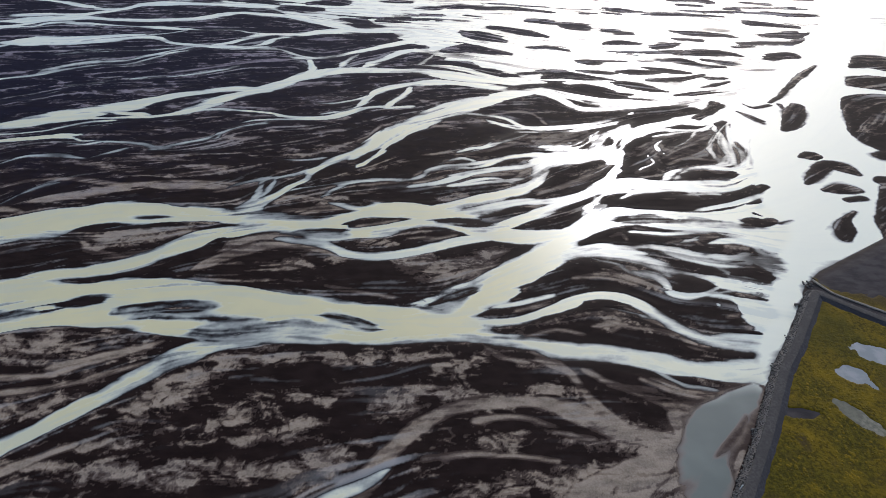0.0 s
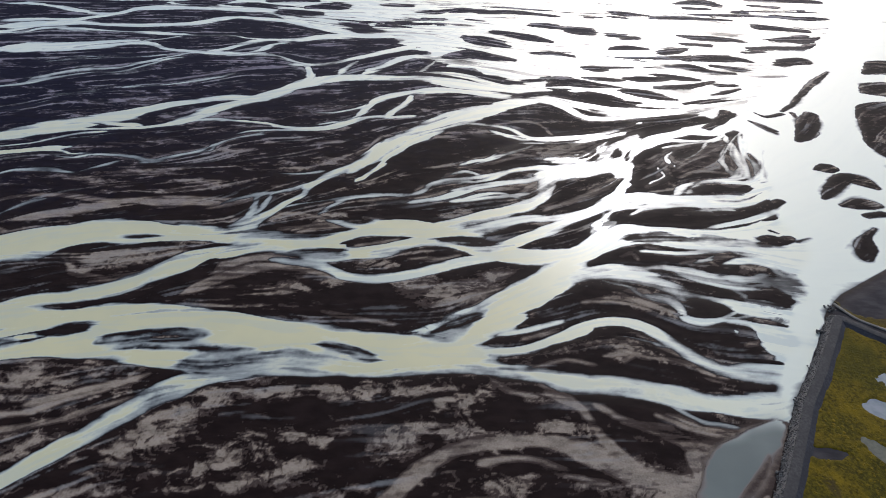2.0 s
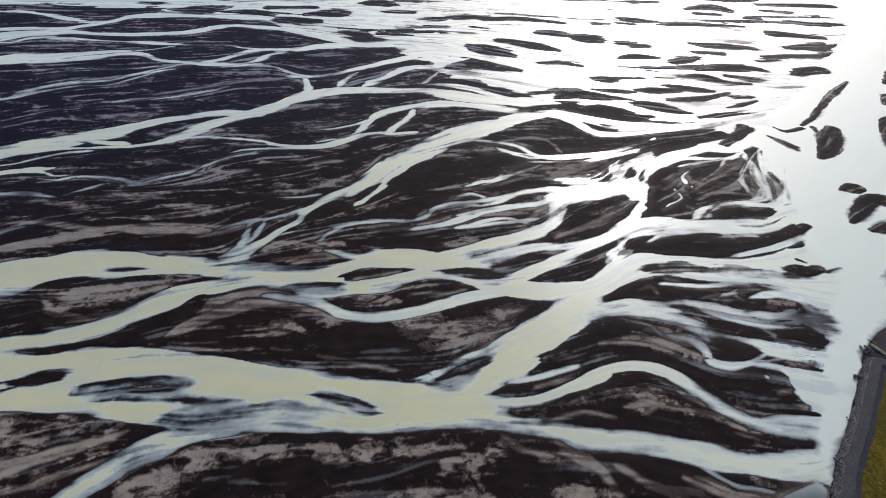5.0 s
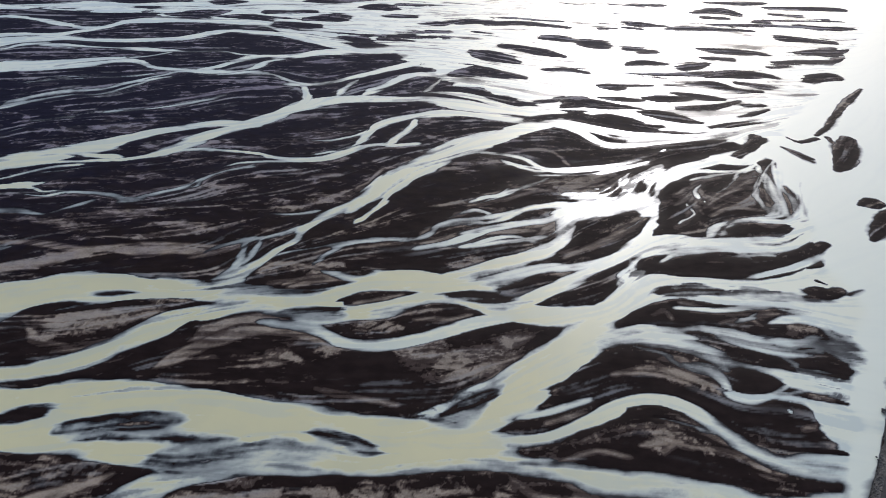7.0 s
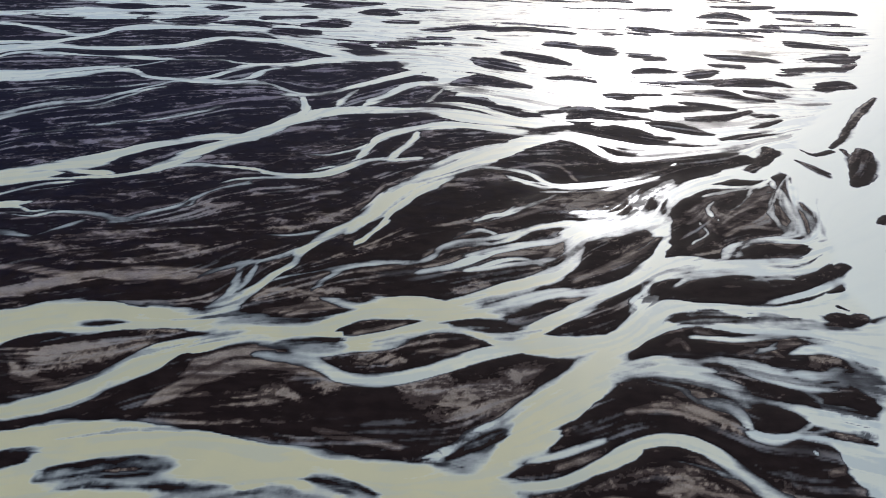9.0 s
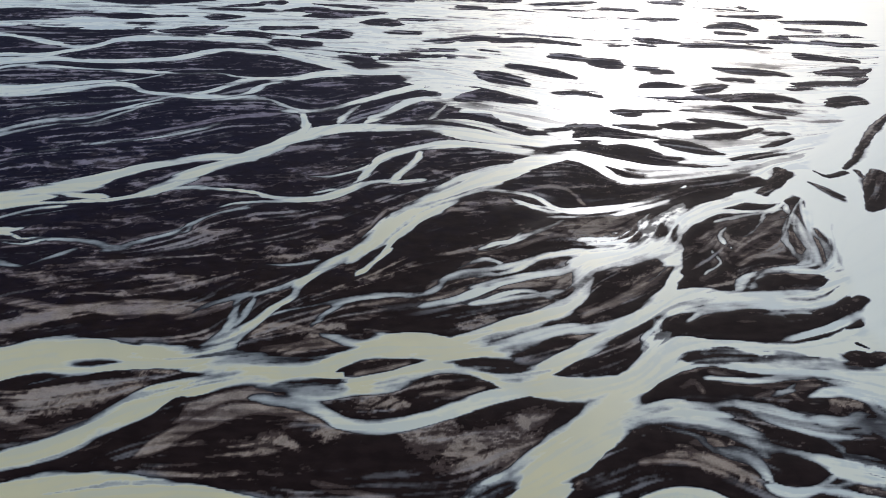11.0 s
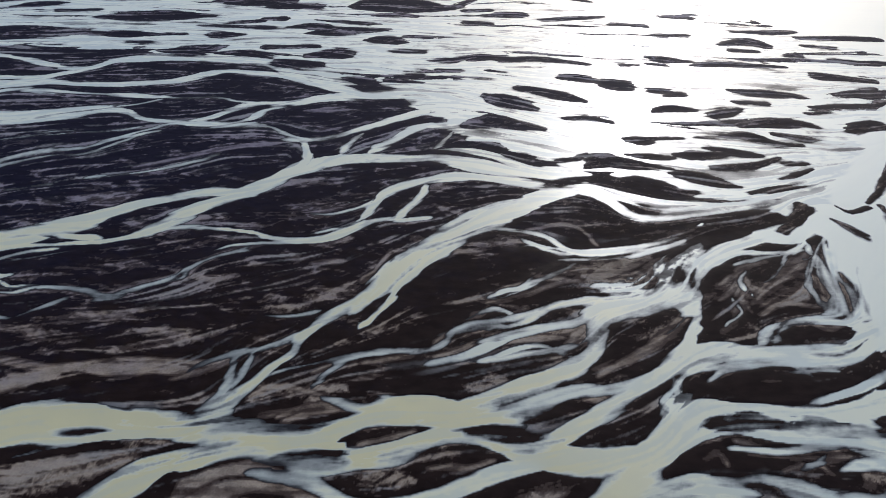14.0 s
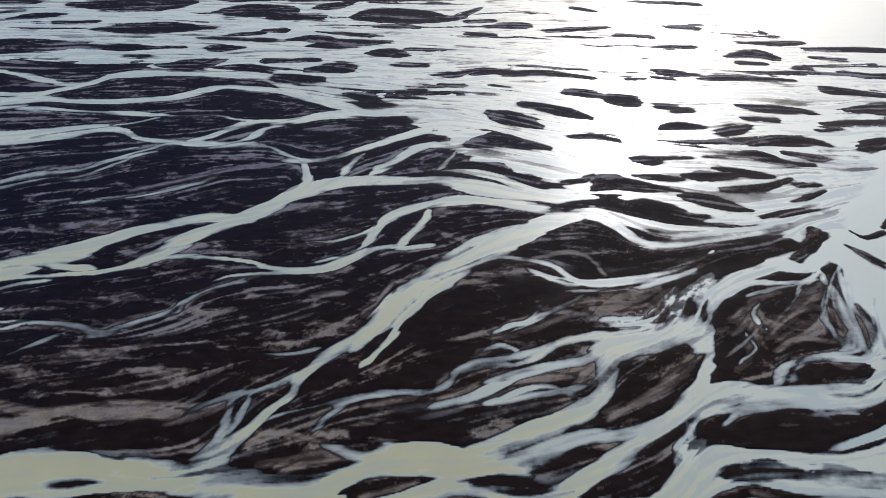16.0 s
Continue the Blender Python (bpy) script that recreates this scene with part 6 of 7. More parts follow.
inland = np.where(np.abs(inland) < 200, inland, np.sign(inland) * 200)
edge = np.maximum(edge, inland)



def soften(a, r, times=2):
    """Evens a value out over neighbouring vertices."""
    a = a.reshape(NV, NU)
    for _ in range(times):
        for axis in (0, 1):
            a = sum(np.roll(a, k, axis) for k in range(-r, r + 1)) / (2 * r + 1)
    return a.ravel()


# less cream to north and east: sky sheen painted into the water's colour
flour_less_sheen *= np.clip(1 - (GY.ravel() - 205) / 210, 0.3, 1) * np.clip(1 - (GX.ravel() - 25) / 100, 0.4, 1)
flour_less_sheen, pool, strength, lively, wash_f, reach_f = soften(flour_less_sheen, 4), soften(pool, 5), soften(strength, 3), soften(lively, 3), soften(wash_f, 4), soften(reach_f, 3)

calm = np.clip((0.92 - soften(strength, 6)) / 0.2, 0.15, 1)

# ---- the way the water ran: streaks follow the channels ----
CELL, X0, X1, Y0, Y1 = 0.5, -470.0, 500.0, 36.0, 700.0
cx, cy = np.meshgrid(np.arange(X0, X1, 6.0), np.arange(Y0, Y1, 6.0))
c2, s2 = np.full(cx.shape, 0.004), np.zeros(cx.shape)
for mx, my, dx, dy, hw in np.vstack(tangents):
    ln = math.hypot(dx, dy) + 1e-9
    w = ln * 0.5 / ((cx - mx) ** 2 + (cy - my) ** 2 + 12 + hw * hw) ** 1.5
    c2 += w * (dx * dx - dy * dy) / ln ** 2
    s2 += w * 2 * dx * dy / ln ** 2
turn = 0.5 * np.arctan2(s2, c2)


def sample(field, x, y, cell):
    i = np.clip((x - X0) / cell, 0, field.shape[1] - 1.001)
    j = np.clip((y - Y0) / cell, 0, field.shape[0] - 1.001)
    a, b = i.astype(int), j.astype(int)
    p, q = i - a, j - b
    return (field[b, a] * (1 - p) + field[b, a + 1] * p) * (1 - q) + (field[b + 1, a] * (1 - p) + field[b + 1, a + 1] * p) * q


gx2, gy2 = np.meshgrid(np.arange(X0, X1, CELL), np.arange(Y0, Y1, CELL))
sure = sample(np.hypot(c2, s2), gx2, gy2, 6.0)
turn = np.arctan2(sample(np.sin(2 * turn), gx2, gy2, 6.0), sample(np.cos(2 * turn), gx2, gy2, 6.0)) / 2 + 0.6 * fractal(gx2 / 24, gy2 / 14, 51, 3) / (1 + 25 * sure)
dirx, diry = np.cos(turn).astype(np.float32).ravel(), np.sin(turn).astype(np.float32).ravel()
vx, vy = GX.ravel(), GY.ravel()
core = np.nonzero((vx > X0) & (vx < X1 - 1) & (vy > Y0) & (vy < Y1 - 1))[0]


def streaks(seed, wide, length, who=core):
    """Noise of the given width in metres, drawn out along the flow."""
    k = np.fft.fftfreq(1024)
    soft = np.exp(-2 * (math.pi * 2.2) ** 2 * (k[:, None] ** 2 + k[None, :] ** 2))
    base = np.fft.ifft2(np.fft.fft2(np.random.RandomState(seed).randn(1024, 1024)) * soft).real.astype(np.float32).ravel()
    base /= base.std()
    cell, hop = np.float32(wide / 5), np.float32(wide * 0.6)
    total = np.zeros(len(who), np.float32)
    wide_n, tall_n = gx2.shape[1], gx2.shape[0]
    for way in (1, -1):
        x, y, ox, oy = (vx[who] - X0).astype(np.float32), (vy[who] - Y0).astype(np.float32), None, None
        for _ in range(int(length / hop / 2)):
            total += base[((y / cell).astype(np.int32) & 1023) * 1024 + ((x / cell).astype(np.int32) & 1023)]
            at = np.clip((y / CELL).astype(np.int32), 0, tall_n - 1) * wide_n + np.clip((x / CELL).astype(np.int32), 0, wide_n - 1)
            dx, dy = dirx[at], diry[at]
            back = np.where(dx * ox + dy * oy < 0, -hop, hop).astype(np.float32) if ox is not None else np.float32(way * hop)
            ox, oy = dx * back, dy * back
            x += ox
            y += oy
    out = np.zeros(vx.shape)
    out[who] = np.clip(total / total.std(), -2.4, 2.4)
    return out


far = np.clip((vy - 140) / 220, 0, 1)
lic_f = streaks(61, 0.75, 20, core[far[core] < 1]) * (1 - far) + streaks(62, 1.4, 34, core[far[core] > 0]) * far
lic_m = streaks(71, 1.7, 44)
lic_w = streaks(81, 5.0, 110)
mott = fractal(vx / 9 + 0.7 * lattice(vx / 5, vy / 4, 95), vy / 5 + 0.7 * lattice(vx / 5, vy / 4, 97), 91, 6, 1.5) * 0.85



def drag(field, who, reach):
    """The mean of a value along the flow, so that ends and tips run out in streaks."""
    total, n = np.zeros(len(who)), 7
    wide_n, tall_n = gx2.shape[1], gx2.shape[0]
    hop = (reach / n).astype(np.float32)
    for way in (1, -1):
        x, y, ox, oy = vx[who].astype(np.float32), vy[who].astype(np.float32), None, None
        for _ in range(n):
            at = np.clip(((y - Y0) / CELL).astype(np.int32), 0, tall_n - 1) * wide_n + np.clip(((x - X0) / CELL).astype(np.int32), 0, wide_n - 1)
            dx, dy = dirx[at], diry[at]
            sign = np.where(dx * ox + dy * oy < 0, -1, 1) if ox is not None else way
            ox, oy = dx * sign, dy * sign
            x, y = x + ox * hop, y + oy * hop
            row = np.clip(np.interp(y, v, np.arange(NV)), 0, NV - 1.001)
            col = np.clip(8 + (x / np.maximum(72 + 0.62 * y, 85) + 1) / 2 * (NU - 17), 0, NU - 1.001)
            i, j = row.astype(np.int32), col.astype(np.int32)
            p, q, at = row - i, col - j, i * NU + j
            total += (field[at] * (1 - q) + field[at + 1] * q) * (1 - p) + (field[at + NU] * (1 - q) + field[at + NU + 1] * q) * p
    out = field.copy()
    out[who] = total / (2 * n)
    return out


close = core[(np.abs(edge[core]) < 5) & (inland[core] < -3)]
edge = drag(edge, close, np.clip(1.3 + 1.3 * lic_f[close] + 0.7 * lic_m[close], 0.2, 4) * (1 + 1.5 * wash_f[close]) * np.clip((5 - np.abs(edge[close])) / 3, 0, 1) * calm[close])
bars_a = core[soften(awash_f, 12)[core] > 0.01]
awash_f = drag(awash_f, bars_a, np.clip(3 + 2.5 * lic_f[bars_a], 0.5, 8))

# ---- height of the bed over the water's level ----
shelf = np.clip(0.45 + 1.5 * fractal(vx / 30, vy / 18, 33, 2), 0, 1) ** 1.4
shelf = np.maximum(shelf, wash_f)
# long thin bars in the widest reach
reef = 3.0 * (0.8 * lic_w + 0.45 * lic_m - 1.15 - np.clip((vx + 20) / 200, 0, 0.3) - 0.22 * np.clip(-(vx + 20) / 80, 0, 1))
edge = np.where((reach_f > 0.5) & (vy > 310), np.maximum(edge, reef), edge)
# thin films of rock flour fan out over the low margins of the bars
patch = np.clip(0.4 + 1.6 * fractal(vx / 34, vy / 20, 39, 2), 0, 1)
rill = np.clip((0.8 * lic_f + 0.55 * lic_m - 0.55) / 1.1, 0, 1) * patch
ahead = np.exp(-np.abs(edge) / 5)
bank = edge - calm * ahead * ((0.14 + 0.2 * far + 0.6 * shelf) * lic_m + (0.04 + 0.12 * far + 0.2 * shelf) * lic_f)
bank -= (0.25 + 0.3 * shelf) * (1 - 0.7 * far)
bank += 0.6 * np.clip((vy - 185) / 50, 0, 1) * np.clip(-vx / 40, 0, 1) * np.clip(2 * strength, 0, 1)
rise = 0.30 * (1 - 0.82 * shelf)
out_d = np.maximum(-bank, 0)
land = np.tanh(np.maximum(bank, 0) * rise / 0.14)
high = 0.14 * land + (0.016 * lic_m + 0.016 * lic_w + 0.008 * lic_f) * land ** 4
deepen = np.tanh(np.maximum(out_d - 0.25, 0) / (0.6 + 6.0 * shelf * (1 - 0.85 * wash_f))) * np.maximum(0.04, 1 - 0.4 * wash_f + lively * (0.8 * (1 - wash_f) * lic_w + (0.8 - 0.5 * wash_f) * lic_m + (0.55 + 0.1 * wash_f) * lic_f + 1.6 * wash_f * mott))
low = -rise * np.minimum(out_d, 0.5) * np.minimum(1, 2.2 * strength) - 1.1 * strength * deepen
bed = np.where(bank > 0, high, low)
# share of painted haze and sky blue, growing northward and westward
haze_tint = np.clip((vy - 205) / 140 - (vx + 40) / 300 + 0.4 * mott, 0, 1)
shoal = np.clip(1.35 * awash_f * (0.9 + 0.3 * lic_m + 0.15 * lic_w + 0.22 * lic_f), 0, 1)
bed = bed * (1 - shoal) ** 1.7 + shoal * np.clip(-0.05 + 0.06 * lic_m + 0.05 * lic_f, -0.24, 0.02)
# inland: a low plateau behind the bank
plateau = np.clip(inland / 5.0, 0, 1)
bed = np.where(inland > 0, bed * (1 - plateau) + plateau * (0.75 + 0.12 * mott), bed)
firm = np.clip(edge / 4, 0, 1)
where = np.clip(0.4 + 2.2 * fractal(vx / 40, vy / 22, 37, 2), 0, 1)
thread = np.clip((0.9 * lic_f + 0.45 * lic_m - 0.75) / 0.9, 0, 1) * where + np.clip((0.6 * lic_f - 0.8 * lic_m + 0.5 * mott - 0.6) / 0.8, 0, 1) * (1 - 0.7 * where)
near_l = np.clip((150 - vy) / 50, 0, 1)
marble = np.clip(1 - 5 * np.abs(lattice(vx / 7 + mott, vy / 5 + 1.3 * mott, 99)), 0, 1) * near_l
fleck = np.clip(lattice(vx / 2.2 + mott, vy / 1.3, 103) - 0.24, 0, 1)
plain_e = 1 - 0.6 * np.clip(vx / 30, 0, 1) * np.clip((215 - vy) / 40, 0, 1)
sl = 0.68 * silt_f + (0.16 * lic_w + 0.20 * lic_m + 0.16 * lic_f) * (1 - 0.6 * near_l) + (0.34 + 0.40 * near_l) * mott + (0.55 - 0.2 * near_l) * thread * plain_e + 1.5 * fleck - 0.20 + 0.12 * near_l - 0.45 * marble
shard = np.clip((0.5 * lic_f + 0.5 * lic_m + 1.1 * mott - 0.7) / 0.35, 0, 1) * np.clip((vy - 150) / 60, 0, 1) * np.clip((130 - vx) / 60, 0.2, 1)
sl = sl + 0.13 * np.clip((vx + 50) / 30, 0, 1) * np.clip((100 - vx) / 40, 0, 1) * np.clip((vy - 190) / 25, 0, 1) * np.clip((300 - vy) / 50, 0, 1)
sl = sl + 0.12 * np.clip(vx / 20, 0, 1) * np.clip((115 - vy) / 20, 0, 1)
sl = sl + 0.42 * shard - 0.14 * np.clip((-25 - vx) / 40, 0, 1) * np.clip((215 - vy) / 40, 0, 1) * np.clip((vy - 125) / 20, 0, 1)
# thin pale veins where the last water drained off
curl = lattice(vx / 15 + 1.3 * mott + 0.5 * lattice(vx / 5, vy / 4, 211), vy / 8 + 1.3 * mott + 0.5 * lattice(vx / 5, vy / 4, 213), 215)
vein = np.clip(1 - 11 * np.abs(curl), 0, 1) * np.clip(0.3 + 1.6 * fractal(vx / 26, vy / 16, 217, 2), 0, 1) * np.clip(0.35 + (vx + 20) / 120, 0.3, 1)
sl = sl + 0.75 * vein
wisp = np.clip(0.55 * lic_f + 0.45 * lic_m, 0, 1.2) * np.exp(-np.maximum(edge, 0) / 7) * np.clip(0.35 + shelf, 0, 1)
sl = sl + 0.65 * wisp
milk_v = np.clip(rill * (0.35 * where + 1.0 * np.exp(-np.maximum(edge, 0) / 7)), 0, 1) * np.clip((bank + 0.5) / 0.5, 0, 1) * (inland < 0) * (1 - np.clip(1.3 * pool, 0, 1))
swirl = fractal(vx / 8 + 1.5 * lattice(vx / 9, vy / 6, 195) + 0.5 * lattice(vx / 3, vy / 2, 197), vy / 3.6 + 1.5 * lattice(vx / 9, vy / 6, 199) + 0.5 * lattice(vx / 3, vy / 2, 201), 203, 6, 1.45)
broken = 1.5 * swirl + 0.12 * lic_f
far_l = np.clip((vy - 150) / 60, 0, 1) * np.clip((90 - vx) / 80, 0.3, 1)
slab = fractal(vx / 17 + 1.2 * lattice(vx / 15, vy / 8, 221), vy / 5.5 + 1.2 * lattice(vx / 15, vy / 8, 223), 225, 5, 1.5)
sl = sl + far_l * np.clip(1.7 * slab - 0.17, -0.25, 0.72)
dry_s = 0.95 * dry_f + broken * np.clip(2 * dry_f, 0, 1) - 0.05
sl = np.maximum(sl * (1 - 0.9 * dark_f) + near_l * (0.9 * broken - 0.1 * np.clip(-(vx + 40) / 30, 0, 1)) * (1 - 0.6 * dark_f) - 0.3 * dark_f, dry_s)
sl = np.maximum(sl * (1 - ribbon_f), sl * 0.3 + ribbon_f * (0.88 + 0.25 * lic_m + 0.2 * lic_f))
silt_v = np.clip(sl, 0, 1) * np.clip((bank + 0.5 * shelf) / 0.5, 0, 1) * (inland < 0)
silt_v = np.maximum(silt_v, 0.8 * np.clip(1.6 * pool, 0, 1) * np.exp(-np.maximum(bank, 0) / 2.5) * (bank > -0.1) * (inland < 0))
fill = np.clip(inland / 3.0, 0, 1)
Z = bed.reshape(NV, NU)


def sheet(name, keep, z, mat, attrs):
    """A mesh of the kept cells of the plain, at the heights z, with the named values at its vertices."""
    r, c = np.nonzero(keep)
    i = r * NU + c
    quads = np.stack((i, i + 1, i + NU + 1, i + NU), 1)
    used, inv = np.unique(quads, return_inverse=True)
    me = bpy.data.meshes.new(name)
    me.vertices.add(len(used))
    me.vertices.foreach_set("co", np.stack((vx[used], vy[used], z.ravel()[used]), 1).astype(np.float32).ravel())
    me.loops.add(quads.size)
    me.loops.foreach_set("vertex_index", inv.ravel().astype(np.int32))
    me.polygons.add(len(quads))
    me.polygons.foreach_set("loop_start", np.arange(0, quads.size, 4, dtype=np.int32))
    me.polygons.foreach_set("use_smooth", np.ones(len(quads), bool))
    me.update(calc_edges=True)
    for key, val in attrs.items():
        a = me.attributes.new(key, "FLOAT", "POINT")
        a.data.foreach_set("value", val[used].astype(np.float32))
    me.materials.append(mat)
    return new(name, me)


cells = np.ones((NV - 1, NU - 1), bool)
corner_min = np.minimum(np.minimum(Z[:-1, :-1], Z[1:, :-1]), np.minimum(Z[:-1, 1:], Z[1:, 1:]))
corner_max = np.maximum(np.maximum(Z[:-1, :-1], Z[1:, :-1]), np.maximum(Z[:-1, 1:], Z[1:, 1:]))
inner = np.zeros_like(cells)
inner[9:-9, 8:-8] = True
inl = inland.reshape(NV, NU)[:-1, :-1]
dry_cell = (corner_min > 0.0) & inner & (inl < 0)

# connected dry cells are one gravel bar
lab = np.where(dry_cell, np.arange(dry_cell.size).reshape(dry_cell.shape), -1)
while True:
    old = lab.copy()
    for a, b in ((np.s_[1:, :], np.s_[:-1, :]), (np.s_[:, 1:], np.s_[:, :-1])):
        both = dry_cell[a] & dry_cell[b]
        low_l = np.minimum(lab[a], lab[b])
        lab[a] = np.where(both, low_l, lab[a])
        low_l = np.minimum(lab[a], lab[b])
        lab[b] = np.where(both, low_l, lab[b])
    flat = lab.ravel()
    for _ in range(3):
        flat = np.where(flat >= 0, flat[flat], -1)
    lab = flat.reshape(lab.shape)
    if (lab == old).all():
        break
bed_attrs = {"silt": silt_v, "dry": firm, "haze_tint": haze_tint, "fill": fill, "milk": milk_v}
ids, counts = np.unique(lab[dry_cell], return_counts=True)
order = np.argsort(-counts)
taken = np.zeros_like(cells)
for i in ids[order][:160]:
    mine = lab == i
    if mine.sum() < 120:
        break
    taken |= mine
    pale = silt_v.reshape(NV, NU)[:-1, :-1][mine].mean()
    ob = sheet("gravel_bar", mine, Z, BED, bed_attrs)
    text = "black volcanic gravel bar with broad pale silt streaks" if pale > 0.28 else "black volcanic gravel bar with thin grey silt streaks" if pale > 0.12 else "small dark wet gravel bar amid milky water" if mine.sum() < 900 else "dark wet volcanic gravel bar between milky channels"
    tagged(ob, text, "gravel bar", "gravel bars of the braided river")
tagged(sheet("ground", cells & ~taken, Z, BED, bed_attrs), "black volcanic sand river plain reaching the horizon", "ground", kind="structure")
tagged(sheet("water", (corner_min < 0.004) & (inl < 6), np.zeros_like(Z), WATER, {"depth": np.maximum(-bed, 0), "flour_less_sheen": flour_less_sheen, "pool": pool, "flow": np.clip(0.5 + np.minimum(1, 2.3 * lively) * calm * (0.3 * lic_f + 0.3 * lic_m), 0, 1)}), "milky cream glacier water in braided channels", "river", kind="structure")

# ---- the bank: a stone-faced embankment with a gravel road on it, moss and ponds behind ----
def mesh_of(bm, name, mat, smooth=False):
    me = bpy.data.meshes.new(name)
    bm.to_mesh(me)
    bm.free()
    for p in me.polygons:
        p.use_smooth = smooth
    me.materials.append(mat)
    return me


def part(name, bm, mat, parent=None, label="", smooth=False):
    ob = new(name, mesh_of(bm, name, mat, smooth))
    if parent:
        ob.parent = parent
    return tagged(ob, label)


CREST = [(10, -12), (40, 31), (70.2, 73.4), (80.5, 87.8), (94.6, 109.1), (103.7, 120), (113.9, 133.6), (119.5, 141.2), (122.6, 142.6), (126, 140.2), (131, 135.9), (139.5, 129.3), (165, 112), (260, 55)]


def along(line, gap):
    """Even steps along a line, rounded: places and right-hand normals."""
    p = np.array(line, float)
    d = np.r_[0, np.cumsum(np.hypot(*np.diff(p, axis=0).T))]
    s = np.arange(0, d[-1], gap)
    q = np.c_[np.interp(s, d, p[:, 0]), np.interp(s, d, p[:, 1])]
    k = max(1, int(2.4 / gap))
    w = np.ones(2 * k + 1) / (2 * k + 1)
    q = np.c_[np.convolve(np.pad(q[:, 0], k, "edge"), w, "valid"), np.convolve(np.pad(q[:, 1], k, "edge"), w, "valid")]
    t = np.gradient(q, axis=0)
    t /= np.hypot(*t.T)[:, None] + 1e-9
    return q, np.c_[t[:, 1], -t[:, 0]]


def swept(line, profile, gap, rough, seed):
    """A strip swept along a line: profile of (offset to the right, height), with uneven edges."""
    q, n = along(line, gap)
    rng = np.random.RandomState(seed)
    bm = bmesh.new()
    rows = []
    for i, (c, d) in enumerate(zip(q, n)):
        row = []
        for off, z in profile:
            o = off + rough * lattice(np.array([i * gap / 2.5]), np.array([off * 3.1 + seed]), seed)[0] * 2
            row.append(bm.verts.new((c[0] + d[0] * o, c[1] + d[1] * o, z + rough * 0.3 * (rng.rand() - 0.5))))
        rows.append(row)
    for a, b in zip(rows[:-1], rows[1:]):
        for k in range(len(profile) - 1):
            bm.faces.new((a[k], a[k + 1], b[k + 1], b[k]))
    return bm


def stone_mesh(seed):
    rng = random.Random(seed)
    bm = bmesh.new()
    bmesh.ops.create_icosphere(bm, subdivisions=1, radius=0.5)
    for v in bm.verts:
        v.co = Vector((v.co.x * rng.uniform(0.8, 1.25), v.co.y * rng.uniform(0.7, 1.1), v.co.z * rng.uniform(0.55, 0.95)))
    return mesh_of(bm, "stone", STONE)


STONES = [stone_mesh(i) for i in range(8)]
FACE = CREST[:10]
embankment = tagged(new("embankment"), "long embankment faced with grey basalt rubble along the river", "embankment")
part("rubble_face", swept(FACE, ((0.0, -0.4), (0.4, 0.2), (0.9, 0.8), (1.4, 1.35), (1.8, 1.6)), 0.6, 0.22, 3), RUBBLE, embankment, "dark stone rubble face")
part("crown", swept(CREST, ((1.7, 1.55), (1.9, 1.7), (2.9, 1.74), (3.9, 1.7), (4.1, 1.66)), 0.8, 0.06, 4), ROAD, embankment, "packed dark gravel crown", True)
part("inner_slope", swept(CREST, ((4.0, 1.66), (4.6, 1.3), (6.6, 0.5)), 0.8, 0.12, 5), plain_material("dark_gravel", (0.028, 0.028, 0.032), (0.052, 0.052, 0.058), 1.5, 0.9), embankment, "darker gravel inner slope", True)
tagged(new("road", mesh_of(swept(CREST, ((2.0, 1.73), (2.45, 1.755), (2.9, 1.77), (3.35, 1.755), (3.8, 1.73)), 0.8, 0.05, 6), "road", ROAD, True)), "packed grey gravel track along the embankment crown", "road", kind="structure")


def put_stone(parent, x, y, z, size, rng):
    ob = new("stone", rng.choice(STONES))
    ob.parent = parent
    ob.matrix_basis = pose(x, y, z, rng.uniform(-25, 25), rng.uniform(-25, 25), rng.uniform(0, 360)) @ Matrix.Scale(size, 4)


# stone heaps standing out from the face into the river
HEAPS = [(121.9, 145.0), (113.9, 134.1), (104.3, 120.1), (95.5, 109.1), (80.9, 88.1)]
for hx, hy in HEAPS:
    rng = random.Random(int(hx * 10))
    heap = tagged(new("stone_heap"), "heap of grey basalt boulders at the water's edge", "stone heap", "stone heaps along the embankment")
    heap.location = (hx + 0.6, hy - 0.3, 0)
    for i in range(34):
        r, a = 1.7 * math.sqrt(rng.random()), rng.uniform(0, 6.283)
        size = rng.uniform(0.35, 0.8)
        put_stone(heap, r * math.cos(a), r * math.sin(a), max(0.0, 0.7 - 0.4 * r) + rng.uniform(0, 0.3) + 0.1, size, rng)
# riprap on the face: the stretch that the flight passes nearest as single stones
q, nrm = along(FACE, 0.3)
rng = random.Random(5)
loose = bmesh.new()
seen = [i for i in range(len(q)) if 66 < q[i][1] < 145]
singles = set(rng.sample(range(len(seen) * 3), 290))
for k, i in enumerate(i for i in seen for _ in range(3)):
    off = rng.uniform(0.1, 1.8)
    size = rng.uniform(0.2, 0.5) * (1.2 if off < 1.5 else 0.8)
    x, y = q[i][0] + nrm[i][0] * off, q[i][1] + nrm[i][1] * off
    z = min(1.6, max(0.0, 0.9 * off)) + 0.06
    if k in singles:
        put_stone(embankment, x, y, z, size, rng)
    else:
        src = rng.choice(STONES)
        m = pose(x, y, z, rng.uniform(-25, 25), rng.uniform(-25, 25), rng.uniform(0, 360)) @ Matrix.Scale(size, 4)
        vs = [loose.verts.new(m @ v.co) for v in src.vertices]
        for p in src.polygons:
            loose.faces.new([vs[j] for j in p.vertices])
rip = part("riprap", loose, RUBBLE, embankment, "smaller dark rubble between the boulders")
tagged(rip, kind="stuff")

